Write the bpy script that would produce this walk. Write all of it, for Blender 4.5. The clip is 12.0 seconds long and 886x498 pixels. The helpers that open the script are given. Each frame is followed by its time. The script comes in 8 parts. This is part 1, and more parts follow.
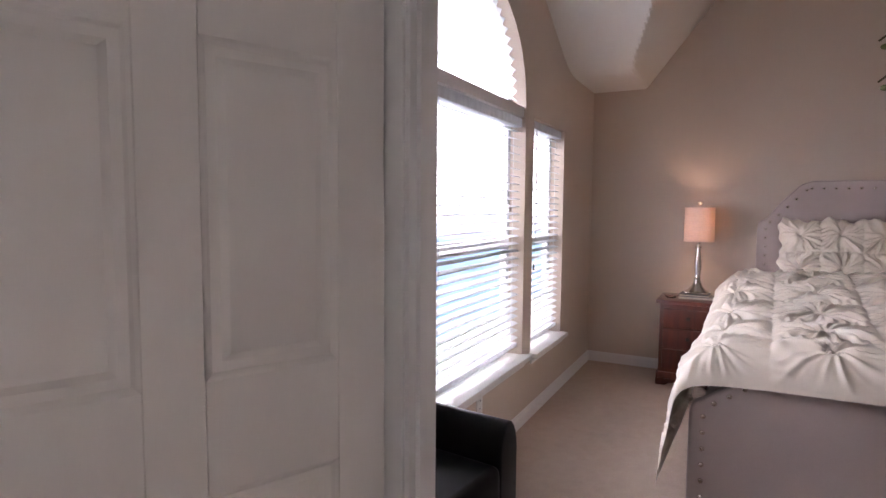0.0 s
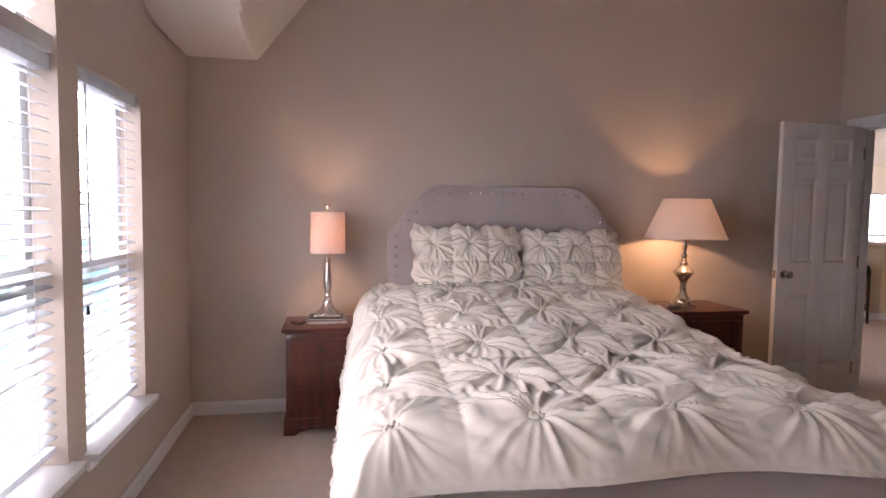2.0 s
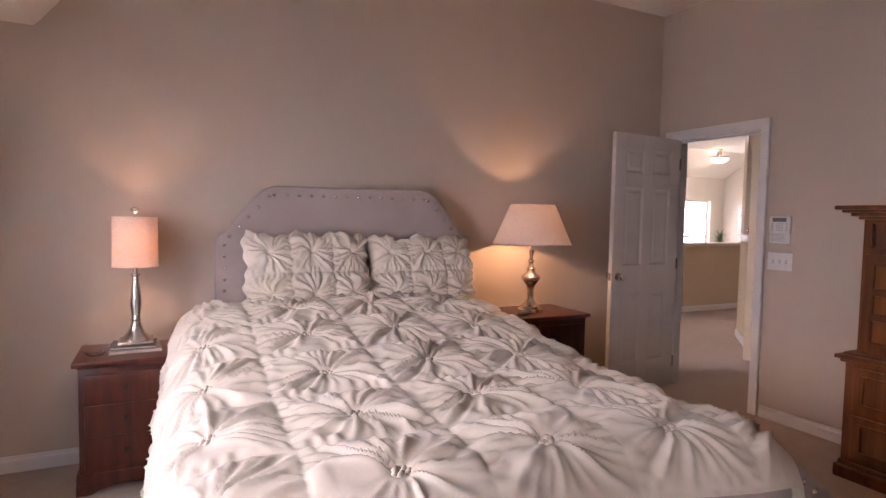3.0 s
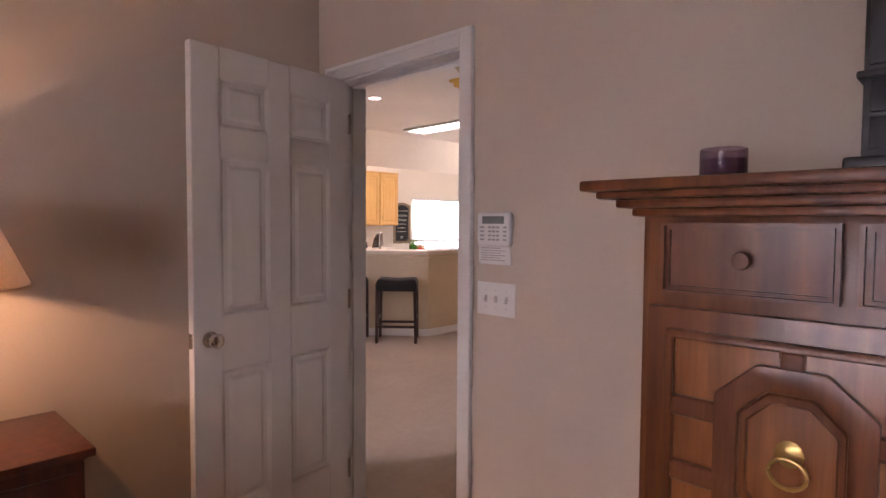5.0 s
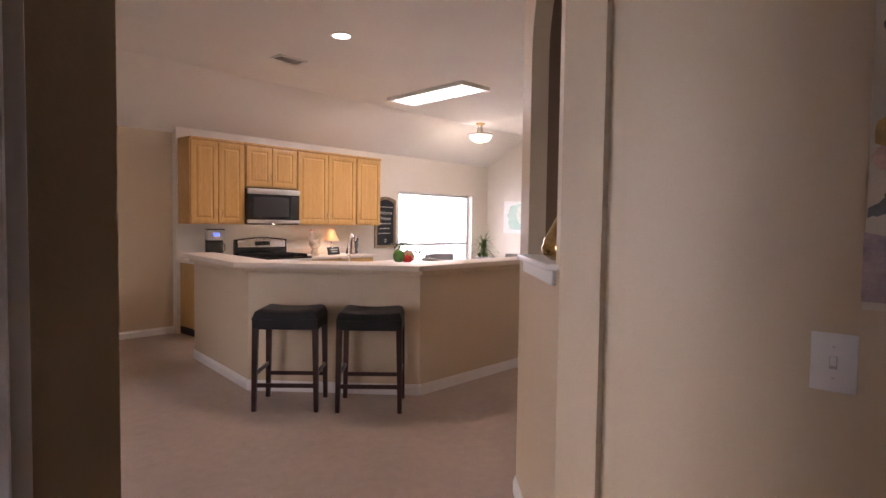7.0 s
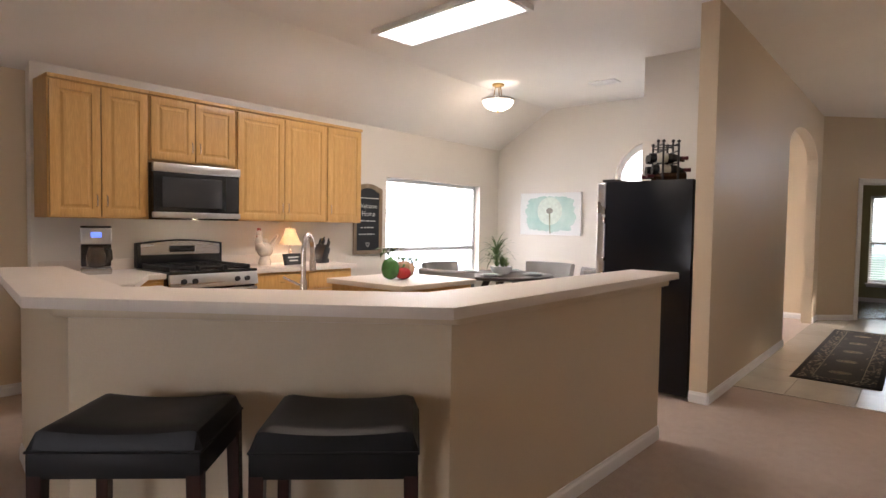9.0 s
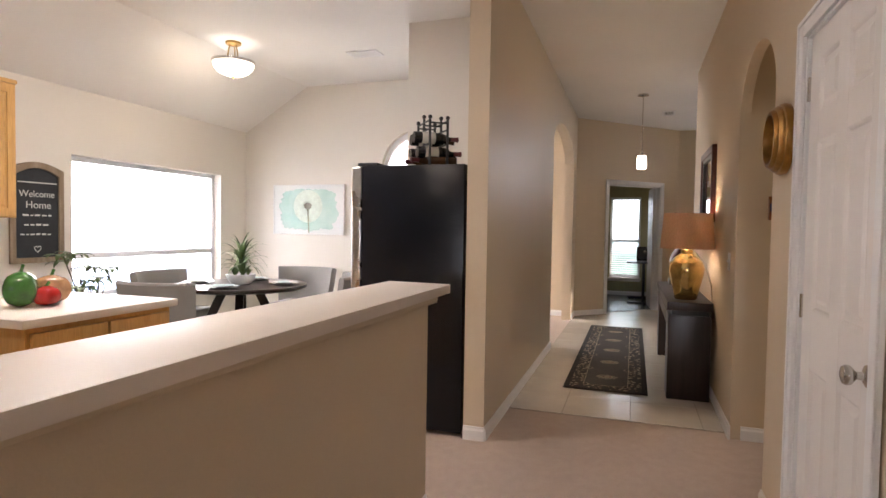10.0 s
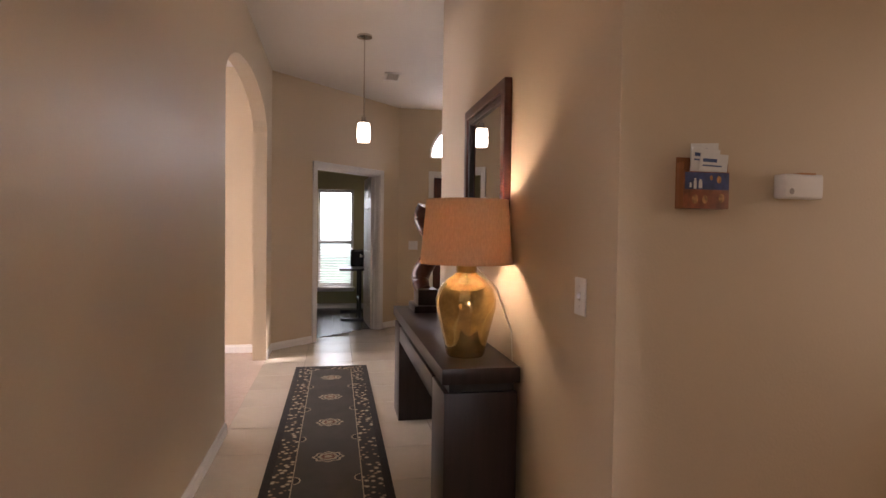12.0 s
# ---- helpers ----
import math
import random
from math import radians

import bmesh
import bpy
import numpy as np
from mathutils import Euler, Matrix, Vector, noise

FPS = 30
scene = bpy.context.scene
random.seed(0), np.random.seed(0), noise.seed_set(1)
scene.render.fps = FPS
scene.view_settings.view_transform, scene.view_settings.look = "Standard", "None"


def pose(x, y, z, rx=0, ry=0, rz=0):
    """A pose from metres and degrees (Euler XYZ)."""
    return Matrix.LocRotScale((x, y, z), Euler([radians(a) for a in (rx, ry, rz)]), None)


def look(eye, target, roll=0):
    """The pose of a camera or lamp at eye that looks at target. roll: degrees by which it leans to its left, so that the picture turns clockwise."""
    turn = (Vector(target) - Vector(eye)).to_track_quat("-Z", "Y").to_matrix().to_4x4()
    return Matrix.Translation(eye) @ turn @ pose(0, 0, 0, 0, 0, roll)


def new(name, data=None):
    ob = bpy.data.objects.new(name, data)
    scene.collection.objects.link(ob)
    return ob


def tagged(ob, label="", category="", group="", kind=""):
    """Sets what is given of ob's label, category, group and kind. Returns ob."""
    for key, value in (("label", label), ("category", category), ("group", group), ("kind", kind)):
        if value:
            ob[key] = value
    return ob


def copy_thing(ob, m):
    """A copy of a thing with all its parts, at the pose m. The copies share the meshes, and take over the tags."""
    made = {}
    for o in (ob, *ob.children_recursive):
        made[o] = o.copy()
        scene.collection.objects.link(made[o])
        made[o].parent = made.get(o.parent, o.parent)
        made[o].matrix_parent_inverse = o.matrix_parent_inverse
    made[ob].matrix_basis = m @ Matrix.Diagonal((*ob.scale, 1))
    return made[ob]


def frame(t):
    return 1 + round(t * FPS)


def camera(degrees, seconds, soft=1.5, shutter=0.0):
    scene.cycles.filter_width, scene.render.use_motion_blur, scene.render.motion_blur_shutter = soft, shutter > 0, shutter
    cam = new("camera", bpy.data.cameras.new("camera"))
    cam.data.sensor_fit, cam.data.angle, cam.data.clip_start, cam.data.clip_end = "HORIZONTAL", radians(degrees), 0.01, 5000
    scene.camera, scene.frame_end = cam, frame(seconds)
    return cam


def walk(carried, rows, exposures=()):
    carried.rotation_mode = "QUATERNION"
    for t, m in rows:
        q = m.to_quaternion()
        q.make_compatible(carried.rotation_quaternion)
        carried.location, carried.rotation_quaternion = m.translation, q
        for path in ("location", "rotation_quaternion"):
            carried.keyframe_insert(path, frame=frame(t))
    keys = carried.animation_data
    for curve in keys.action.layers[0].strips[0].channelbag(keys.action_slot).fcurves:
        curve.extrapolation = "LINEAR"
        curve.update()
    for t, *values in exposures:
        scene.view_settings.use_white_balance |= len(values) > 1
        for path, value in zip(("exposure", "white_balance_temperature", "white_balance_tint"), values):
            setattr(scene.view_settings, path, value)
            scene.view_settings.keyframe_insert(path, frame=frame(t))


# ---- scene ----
cam = camera(75.6, 12.0)
PATH = [
(0, (-1.252, -0.991, 1.34), (-2.171, 0.779, 1.191), 0.4),
    (0.5, (-1.353, -0.68, 1.371), (-1.905, 1.237, 1.234), 0.4),
    (1, (-1.436, -0.433, 1.364), (-1.67, 1.548, 1.229), 0.5),
    (1.5, (-1.479, -0.186, 1.349), (-1.402, 1.808, 1.214), 0.6),
    (2, (-1.464, 0.1, 1.355), (-1.101, 2.063, 1.226), 0.9),
    (2.5, (-1.446, 0.246, 1.353), (-0.828, 2.144, 1.23), 1.0),
    (3, (-1.402, 0.405, 1.374), (-0.518, 2.196, 1.262), 1.1),
    (3.5, (-1.15, 0.612, 1.393), (0.021, 2.23, 1.283), 1.1),
    (3.7, (-0.94, 0.776, 1.416), (0.328, 2.319, 1.309), 1.0),
    (4.3, (0.02, 1.0, 1.41), (1.38, 2.47, 1.31), 0.8),
    (4.75, (0.74, 1.27, 1.40), (2.16, 2.68, 1.30), 0.6),
    (5.3, (0.827, 2.017, 1.377), (2.296, 3.372, 1.293), 0.3),
    (5.5, (1.02, 2.191, 1.388), (2.488, 3.547, 1.303), 0.5),
    (6, (1.534, 2.654, 1.37), (3.009, 4.001, 1.282), 0.5),
    (6.5, (2.023, 3.05, 1.376), (3.502, 4.394, 1.286), 0.7),
    (7, (2.475, 3.351, 1.381), (3.954, 4.695, 1.29), 0.8),
    (8.8, (3.949, 5.105, 1.298), (5.42, 6.458, 1.221), 0.8),
    (9, (4.126, 5.232, 1.313), (5.65, 6.524, 1.232), 0.9),
    (9.1, (4.221, 5.306, 1.331), (5.789, 6.545, 1.248), 0.8),
    (9.5, (4.653, 5.474, 1.292), (6.43, 6.388, 1.217), 1.0),
    (10, (5.284, 5.606, 1.297), (7.18, 6.239, 1.227), 0.9),
    (10.5, (5.968, 5.683, 1.3), (7.934, 6.043, 1.233), 0.9),
    (11, (6.63, 5.734, 1.314), (8.621, 5.916, 1.251), 0.7),
    (11.5, (7.248, 5.807, 1.331), (9.246, 5.764, 1.265), 0.6),
    (12, (7.785, 5.765, 1.308), (9.75, 5.398, 1.249), 0.8),
]
walk(cam, [(t, look(eye, target, roll)) for t, eye, target, roll in PATH],
     [(0.0, 0.35, 6500, 28), (1.0, 0.5, 6400, 26), (2.5, 0.7, 6600, 31), (3.5, 0.65, 6900, 35), (5.5, 0.8, 6900, 34), (6.0, 0.62, 6500, 29), (7.0, 0.42, 6700, 30), (9.0, 0.36, 6450, 18), (10.5, 0.6, 6450, 18), (11.5, 0.5, 6700, 25), (12.0, 0.53, 6800, 28)])

# ---- world, sun and exposure ----
world = bpy.data.worlds.new("sky")
scene.world = world
world.use_nodes = True
_nt = world.node_tree
_sky = _nt.nodes.new("ShaderNodeTexSky")
_sky.sky_type, _sky.sun_disc = "NISHITA", False
SUN_DIR = Vector((0.54, -0.63, 0.66)).normalized()
_sky.sun_elevation = math.asin(SUN_DIR.z)
_sky.sun_rotation = math.atan2(SUN_DIR.x, SUN_DIR.y)
_nt.nodes["Background"].inputs["Strength"].default_value = 0.12
_nt.links.new(_sky.outputs[0], _nt.nodes["Background"].inputs["Color"])
sun = new("sun", bpy.data.lights.new("sun", "SUN"))
sun.data.energy, sun.data.angle, sun.data.color = 5.0, radians(0.5), (1.0, 0.95, 0.86)
sun.matrix_world = look(SUN_DIR * 40, (0, 0, 0))


def bulb(name, x, y, z, watts, colour, radius=0.03):
    ob = new(name, bpy.data.lights.new(name, "POINT"))
    ob.data.energy, ob.data.color, ob.data.shadow_soft_size = watts, colour, radius
    ob.location = (x, y, z)
    return ob


def panel_lamp(name, x, y, z, sx, sy, watts, colour, aim):
    ob = new(name, bpy.data.lights.new(name, "AREA"))
    ob.data.shape, ob.data.size, ob.data.size_y = "RECTANGLE", sx, sy
    ob.data.energy, ob.data.color = watts, colour
    ob.matrix_world = look((x, y, z), (x + aim[0], y + aim[1], z + aim[2]))
    return ob


WARM = (1.0, 0.62, 0.32)
SOFT = (1.0, 0.82, 0.60)
bulb("bedside_bulb", -1.535, 3.77, 1.22, 3.4, WARM)
bulb("bedside_bulb", 0.90, 3.68, 1.31, 9.0, WARM)
bulb("console_bulb", 10.24, 5.20, 1.33, 14.0, SOFT)
bulb("kitchen_lamp_bulb", 7.50, 10.10, 1.19, 4.0, SOFT)
bulb("pendant_bulb", 12.82, 5.54, 2.16, 14.0, SOFT)
bulb("nook_light_bulb", 9.75, 9.18, 2.62, 8.0, SOFT, 0.08)
bulb("microwave_bulb", 6.46, 9.95, 1.325, 2.0, SOFT)
bulb("desk_bulb", 16.6, 5.35, 1.35, 2.0, SOFT)
panel_lamp("kitchen_tube_light", 7.72, 8.27, 2.935, 0.30, 1.15, 30, (1.0, 0.97, 0.9), (0, 0, -1))
# fill lamp added at an unseen opening to brighten the side passage and hall
panel_lamp("passage_fill_lamp", 8.60, 3.46, 1.45, 1.0, 1.25, 2.4, (1.0, 0.78, 0.52), (0, 1, 0))
panel_lamp("fanlight_daylight", 15.86, 4.0, 2.58, 0.85, 0.40, 12, (0.92, 0.96, 1.0), (-1, 0, 0))
panel_lamp("downlight_lamp", 5.605, 7.424, 2.985, 0.12, 0.12, 14, (1.0, 0.86, 0.68), (0, 0, -1))

# ---- materials ----
def nodes_of(name):
    m = bpy.data.materials.new(name)
    m.use_nodes = True
    nt = m.node_tree
    return m, nt, nt.nodes["Principled BSDF"]


def noise_node(nt, scale, detail=4.0, stretch=None, seed=0.0):
    tc = nt.nodes.new("ShaderNodeTexCoord")
    n = nt.nodes.new("ShaderNodeTexNoise")
    n.inputs["Scale"].default_value, n.inputs["Detail"].default_value = scale, detail
    mp = nt.nodes.new("ShaderNodeMapping")
    mp.inputs["Location"].default_value = (seed, seed * 0.7, seed * 1.3)
    if stretch:
        mp.inputs["Scale"].default_value = stretch
    nt.links.new(tc.outputs["Object"], mp.inputs["Vector"])
    nt.links.new(mp.outputs["Vector"], n.inputs["Vector"])
    return n


def ramp_node(nt, src, stops):
    r = nt.nodes.new("ShaderNodeValToRGB")
    while len(r.color_ramp.elements) < len(stops):
        r.color_ramp.elements.new(0.5)
    for e, (p, c) in zip(r.color_ramp.elements, stops):
        e.position, e.color = p, (*c, 1.0)
    nt.links.new(src, r.inputs["Fac"])
    return r


def mixed(nt, a, b, fac, mode="MIX"):
    m = nt.nodes.new("ShaderNodeMix")
    m.data_type, m.blend_type = "RGBA", mode
    for sock, v in ((m.inputs[6], a), (m.inputs[7], b)):
        if hasattr(v, "links"):
            nt.links.new(v, sock)
        else:
            sock.default_value = (*v, 1.0)
    if hasattr(fac, "links"):
        nt.links.new(fac, m.inputs[0])
    else:
        m.inputs[0].default_value = fac
    return m.outputs[2]


def bumped(nt, bsdf, src, strength, distance):
    b = nt.nodes.new("ShaderNodeBump")
    b.inputs["Strength"].default_value, b.inputs["Distance"].default_value = strength, distance
    nt.links.new(src, b.inputs["Height"])
    nt.links.new(b.outputs[0], bsdf.inputs["Normal"])
    return b


def plain(name, col, rough=0.6, metal=0.0, var=0.08, scale=2.0, fine=60.0, bump=0.15, dist=0.002, rvar=0.08, stretch=None, spec=0.5, sheen=0.0):
    """Colour with broad and fine variation, uneven gloss and a fine relief."""
    m, nt, b = nodes_of(name)
    big, small = noise_node(nt, scale, 5, stretch, 3.1), noise_node(nt, fine, 3, stretch, 7.7)
    lo, hi = tuple(c * (1 - var) for c in col), tuple(min(1, c * (1 + var)) for c in col)
    r = ramp_node(nt, big.outputs["Fac"], [(0.3, lo), (0.7, hi)])
    g = ramp_node(nt, small.outputs["Fac"], [(0.3, (1 - var * 0.6,) * 3), (0.7, (1.0,) * 3)])
    nt.links.new(mixed(nt, r.outputs[0], g.outputs[0], 1.0, "MULTIPLY"), b.inputs["Base Color"])
    rr = nt.nodes.new("ShaderNodeMapRange")
    rr.inputs[3].default_value, rr.inputs[4].default_value = max(0.02, rough - rvar), min(1, rough + rvar)
    nt.links.new(big.outputs["Fac"], rr.inputs[0])
    nt.links.new(rr.outputs[0], b.inputs["Roughness"])
    b.inputs["Metallic"].default_value = metal
    b.inputs["Specular IOR Level"].default_value = spec
    b.inputs["Sheen Weight"].default_value = sheen
    if bump:
        bumped(nt, b, small.outputs["Fac"], bump, dist)
    return m


def wood(name, dark, light, rough=0.4, grain=(1, 1, 14), scale=3.0, coat=0.0, bump=0.12):
    m, nt, b = nodes_of(name)
    g = tuple(1.0 if v == max(grain) else v for v in grain)
    st = tuple(9.0 if v != max(grain) else 0.7 for v in grain)
    n1, n2 = noise_node(nt, scale, 6, st, 1.7), noise_node(nt, scale * 6, 4, st, 4.2)
    r = ramp_node(nt, n1.outputs["Fac"], [(0.28, dark), (0.55, tuple((a + c) / 2 for a, c in zip(dark, light))), (0.75, light)])
    g2 = ramp_node(nt, n2.outputs["Fac"], [(0.35, (0.78, 0.76, 0.74)), (0.65, (1, 1, 1))])
    nt.links.new(mixed(nt, r.outputs[0], g2.outputs[0], 0.7, "MULTIPLY"), b.inputs["Base Color"])
    b.inputs["Roughness"].default_value = rough
    b.inputs["Specular IOR Level"].default_value = 0.32
    b.inputs["Coat Weight"].default_value = coat
    b.inputs["Coat Roughness"].default_value = 0.2
    bumped(nt, b, n2.outputs["Fac"], bump, 0.001)
    return m


def glowing(name, col, strength, base=(0.8, 0.8, 0.8)):
    m, nt, b = nodes_of(name)
    b.inputs["Base Color"].default_value = (*base, 1)
    b.inputs["Emission Color"].default_value = (*col, 1)
    b.inputs["Emission Strength"].default_value = strength
    b.inputs["Roughness"].default_value = 0.5
    return m


def shade_cloth(name, col, through_part=0.45, weave=220.0):
    m, nt, b = nodes_of(name)
    out = nt.nodes["Material Output"]
    n = noise_node(nt, weave, 2, (1, 1, 0.35), 2.0)
    r = ramp_node(nt, n.outputs["Fac"], [(0.3, tuple(c * 0.86 for c in col)), (0.7, col)])
    tr = nt.nodes.new("ShaderNodeBsdfTranslucent")
    mx = nt.nodes.new("ShaderNodeMixShader")
    mx.inputs[0].default_value = through_part
    b.inputs["Roughness"].default_value = 0.9
    nt.links.new(r.outputs[0], b.inputs["Base Color"])
    nt.links.new(r.outputs[0], tr.inputs["Color"])
    nt.links.new(b.outputs[0], mx.inputs[1])
    nt.links.new(tr.outputs[0], mx.inputs[2])
    nt.links.new(mx.outputs[0], out.inputs["Surface"])
    return m


def slab(bm, thickness):
    bm.normal_update()
    bmesh.ops.solidify(bm, geom=list(bm.faces), thickness=thickness)
    return bm


def glass(name, col=(1, 1, 1), rough=0.0):
    m, nt, b = nodes_of(name)
    b.inputs["Base Color"].default_value = (*col, 1)
    b.inputs["Transmission Weight"].default_value = 1.0
    b.inputs["Roughness"].default_value = rough
    b.inputs["IOR"].default_value = 1.45
    return m


def carpet(name, col):
    m, nt, b = nodes_of(name)
    n1, n2, n3 = noise_node(nt, 1.3, 4, None, 2.2), noise_node(nt, 16, 5, None, 5.0), noise_node(nt, 170, 3, None, 8.0)
    r = ramp_node(nt, n1.outputs["Fac"], [(0.3, tuple(c * 0.90 for c in col)), (0.7, tuple(c * 1.06 for c in col))])
    g = ramp_node(nt, n2.outputs["Fac"], [(0.30, (0.88, 0.87, 0.86)), (0.62, (1, 1, 1))])
    h = ramp_node(nt, n3.outputs["Fac"], [(0.3, (0.70, 0.69, 0.68)), (0.6, (1, 1, 1))])
    c = mixed(nt, r.outputs[0], g.outputs[0], 0.7, "MULTIPLY")
    nt.links.new(mixed(nt, c, h.outputs[0], 0.8, "MULTIPLY"), b.inputs["Base Color"])
    b.inputs["Roughness"].default_value = 0.95
    b.inputs["Specular IOR Level"].default_value = 0.1
    b.inputs["Sheen Weight"].default_value = 0.15
    bumped(nt, b, mixed(nt, n3.outputs["Fac"], n2.outputs["Fac"], 0.3), 0.8, 0.008)
    return m


def piece_varied(name, col, rough, amount, scale=3.0):
    """A surface whose single pieces differ a little from each other."""
    m, nt, b = nodes_of(name)
    oi = nt.nodes.new("ShaderNodeObjectInfo")
    n = noise_node(nt, scale, 5, None, 1.1)
    f = noise_node(nt, 45, 3, None, 6.1)
    r = ramp_node(nt, n.outputs["Fac"], [(0.3, tuple(c * 0.9 for c in col)), (0.7, tuple(min(1, c * 1.06) for c in col))])
    v = ramp_node(nt, oi.outputs["Random"], [(0.0, (1 - amount,) * 3), (1.0, (1, 1, 1))])
    nt.links.new(mixed(nt, r.outputs[0], v.outputs[0], 1.0, "MULTIPLY"), b.inputs["Base Color"])
    b.inputs["Roughness"].default_value = rough
    bumped(nt, b, f.outputs["Fac"], 0.08, 0.001)
    return m


M = {}
M["tan"] = plain("tan_wall_paint", (0.56, 0.465, 0.385), 0.62, var=0.03, scale=0.8, fine=110, bump=0.22, dist=0.003)
M["hall"] = plain("beige_wall_paint", (0.57, 0.46, 0.325), 0.48, var=0.03, scale=0.8, fine=110, bump=0.25, dist=0.003)
M["cream"] = plain("cream_wall_paint", (0.70, 0.655, 0.59), 0.6, var=0.03, scale=0.8, fine=110, bump=0.2, dist=0.003)
M["sage"] = plain("olive_wall_paint", (0.36, 0.34, 0.20), 0.6, var=0.03, scale=0.8, fine=110, bump=0.2, dist=0.003)
M["ceil"] = plain("white_ceiling_paint", (0.80, 0.77, 0.73), 0.8, var=0.03, scale=1.0, fine=130, bump=0.3, dist=0.004)
M["trim"] = plain("white_trim_paint", (0.76, 0.75, 0.74), 0.35, var=0.02, scale=3, fine=60, bump=0.05)
M["door"] = plain("white_door_paint", (0.72, 0.68, 0.645), 0.38, var=0.02, scale=3, fine=90, bump=0.08, stretch=(4, 4, 0.6))
M["carpet"] = carpet("beige_carpet", (0.53, 0.415, 0.335))
M["tile"] = piece_varied("cream_floor_tile", (0.60, 0.54, 0.45), 0.22, 0.07)
M["grout"] = plain("grey_grout", (0.30, 0.27, 0.23), 0.9, var=0.1, fine=90)
M["plank"] = piece_varied("dark_floor_plank", (0.05, 0.04, 0.036), 0.25, 0.35)
M["linen"] = plain("grey_linen_upholstery", (0.40, 0.33, 0.31), 0.9, var=0.06, scale=3, fine=260, bump=0.35, dist=0.0015, sheen=0.2)
M["chrome"] = plain("brushed_nickel", (0.62, 0.58, 0.54), 0.24, 1.0, var=0.05, fine=120, bump=0.02, stretch=(1, 1, 0.2))
M["steel"] = plain("stainless_steel", (0.58, 0.57, 0.56), 0.28, 1.0, var=0.04, fine=150, bump=0.03, stretch=(0.2, 4, 4))
M["comforter"] = plain("cream_cotton_sateen", (0.66, 0.59, 0.50), 0.50, var=0.04, scale=3, fine=180, bump=0.12, dist=0.001, sheen=0.25)
M["mattress"] = plain("white_mattress_cloth", (0.72, 0.70, 0.66), 0.9)
M["cherry"] = wood("dark_cherry_wood", (0.045, 0.011, 0.008), (0.13, 0.034, 0.020), 0.32, coat=0.25)
M["walnut"] = wood("brown_oak_wood", (0.085, 0.024, 0.009), (0.21, 0.070, 0.025), 0.34, coat=0.25)
M["walnut_light"] = wood("light_oak_panel", (0.17, 0.058, 0.020), (0.30, 0.115, 0.040), 0.34, coat=0.25)
M["maple"] = wood("honey_maple_wood", (0.58, 0.325, 0.105), (0.68, 0.405, 0.15), 0.34, coat=0.2, bump=0.05)
M["espresso"] = wood("espresso_wood", (0.012, 0.006, 0.005), (0.034, 0.016, 0.013), 0.34, coat=0.06, bump=0.06)
M["ebony"] = wood("black_painted_wood", (0.011, 0.011, 0.013), (0.022, 0.022, 0.026), 0.35, coat=0.2, bump=0.04)
M["leather"] = plain("black_leather", (0.008, 0.007, 0.008), 0.46, var=0.2, scale=6, fine=190, bump=0.25, dist=0.0015, spec=0.2)
M["redleather"] = plain("oxblood_leather", (0.10, 0.022, 0.018), 0.36, var=0.2, scale=6, fine=190, bump=0.25, dist=0.0015)
M["counter"] = plain("cream_laminate", (0.68, 0.60, 0.53), 0.45, var=0.012, scale=3, fine=240, bump=0.02)
M["black"] = plain("black_gloss", (0.012, 0.012, 0.014), 0.16, var=0.1, fine=60, bump=0.0)
M["fridge"] = plain("black_textured_steel", (0.006, 0.007, 0.011), 0.24, var=0.15, scale=3, fine=95, bump=0.28, dist=0.003, spec=0.35)
M["blackmat"] = plain("black_matt_metal", (0.015, 0.014, 0.014), 0.5, 0.3, var=0.1)
M["blind"] = shade_cloth("white_blind_slat", (0.80, 0.81, 0.82), 0.30, 30)
M["vinyl"] = plain("white_window_vinyl", (0.72, 0.73, 0.75), 0.35, var=0.02, bump=0.0)
M["glass"] = glass("clear_glass")
M["plastic"] = plain("white_plastic", (0.72, 0.71, 0.70), 0.35, var=0.03, bump=0.0)

# ---- building helpers ----
def add_box(bm, x0, y0, z0, x1, y1, z1, m=None):
    vs = [bm.verts.new((x, y, z)) for x in (x0, x1) for y in (y0, y1) for z in (z0, z1)]
    for f in ((0, 1, 3, 2), (4, 6, 7, 5), (0, 4, 5, 1), (2, 3, 7, 6), (0, 2, 6, 4), (1, 5, 7, 3)):
        bm.faces.new([vs[i] for i in f])
    if m is not None:
        for v in vs:
            v.co = m @ v.co
    return vs


def boxes(*specs):
    bm = bmesh.new()
    for s in specs:
        add_box(bm, *s)
    return bm


def round_edges(bm, width, segments=2):
    bmesh.ops.recalc_face_normals(bm, faces=bm.faces)
    bmesh.ops.bevel(bm, geom=list(bm.edges), offset=width, segments=segments, profile=0.6, affect="EDGES", clamp_overlap=True)
    return bm


def rbox(x0, y0, z0, x1, y1, z1, w=0.005, seg=2):
    return round_edges(boxes((x0, y0, z0, x1, y1, z1)), w, seg)


def lathe(profile, seg=28, at=(0, 0, 0), bm=None):
    bm = bm or bmesh.new()
    rings = []
    for r, z in profile:
        if r < 1e-5:
            rings.append([bm.verts.new((at[0], at[1], at[2] + z))])
        else:
            rings.append([bm.verts.new((at[0] + r * math.cos(2 * math.pi * i / seg), at[1] + r * math.sin(2 * math.pi * i / seg), at[2] + z)) for i in range(seg)])
    for a, b in zip(rings, rings[1:]):
        for i in range(seg):
            j = (i + 1) % seg
            f = [a[i % len(a)], a[j % len(a)], b[j % len(b)], b[i % len(b)]]
            f = [v for k, v in enumerate(f) if v not in f[:k]]
            if len(f) > 2:
                bm.faces.new(f)
    return bm


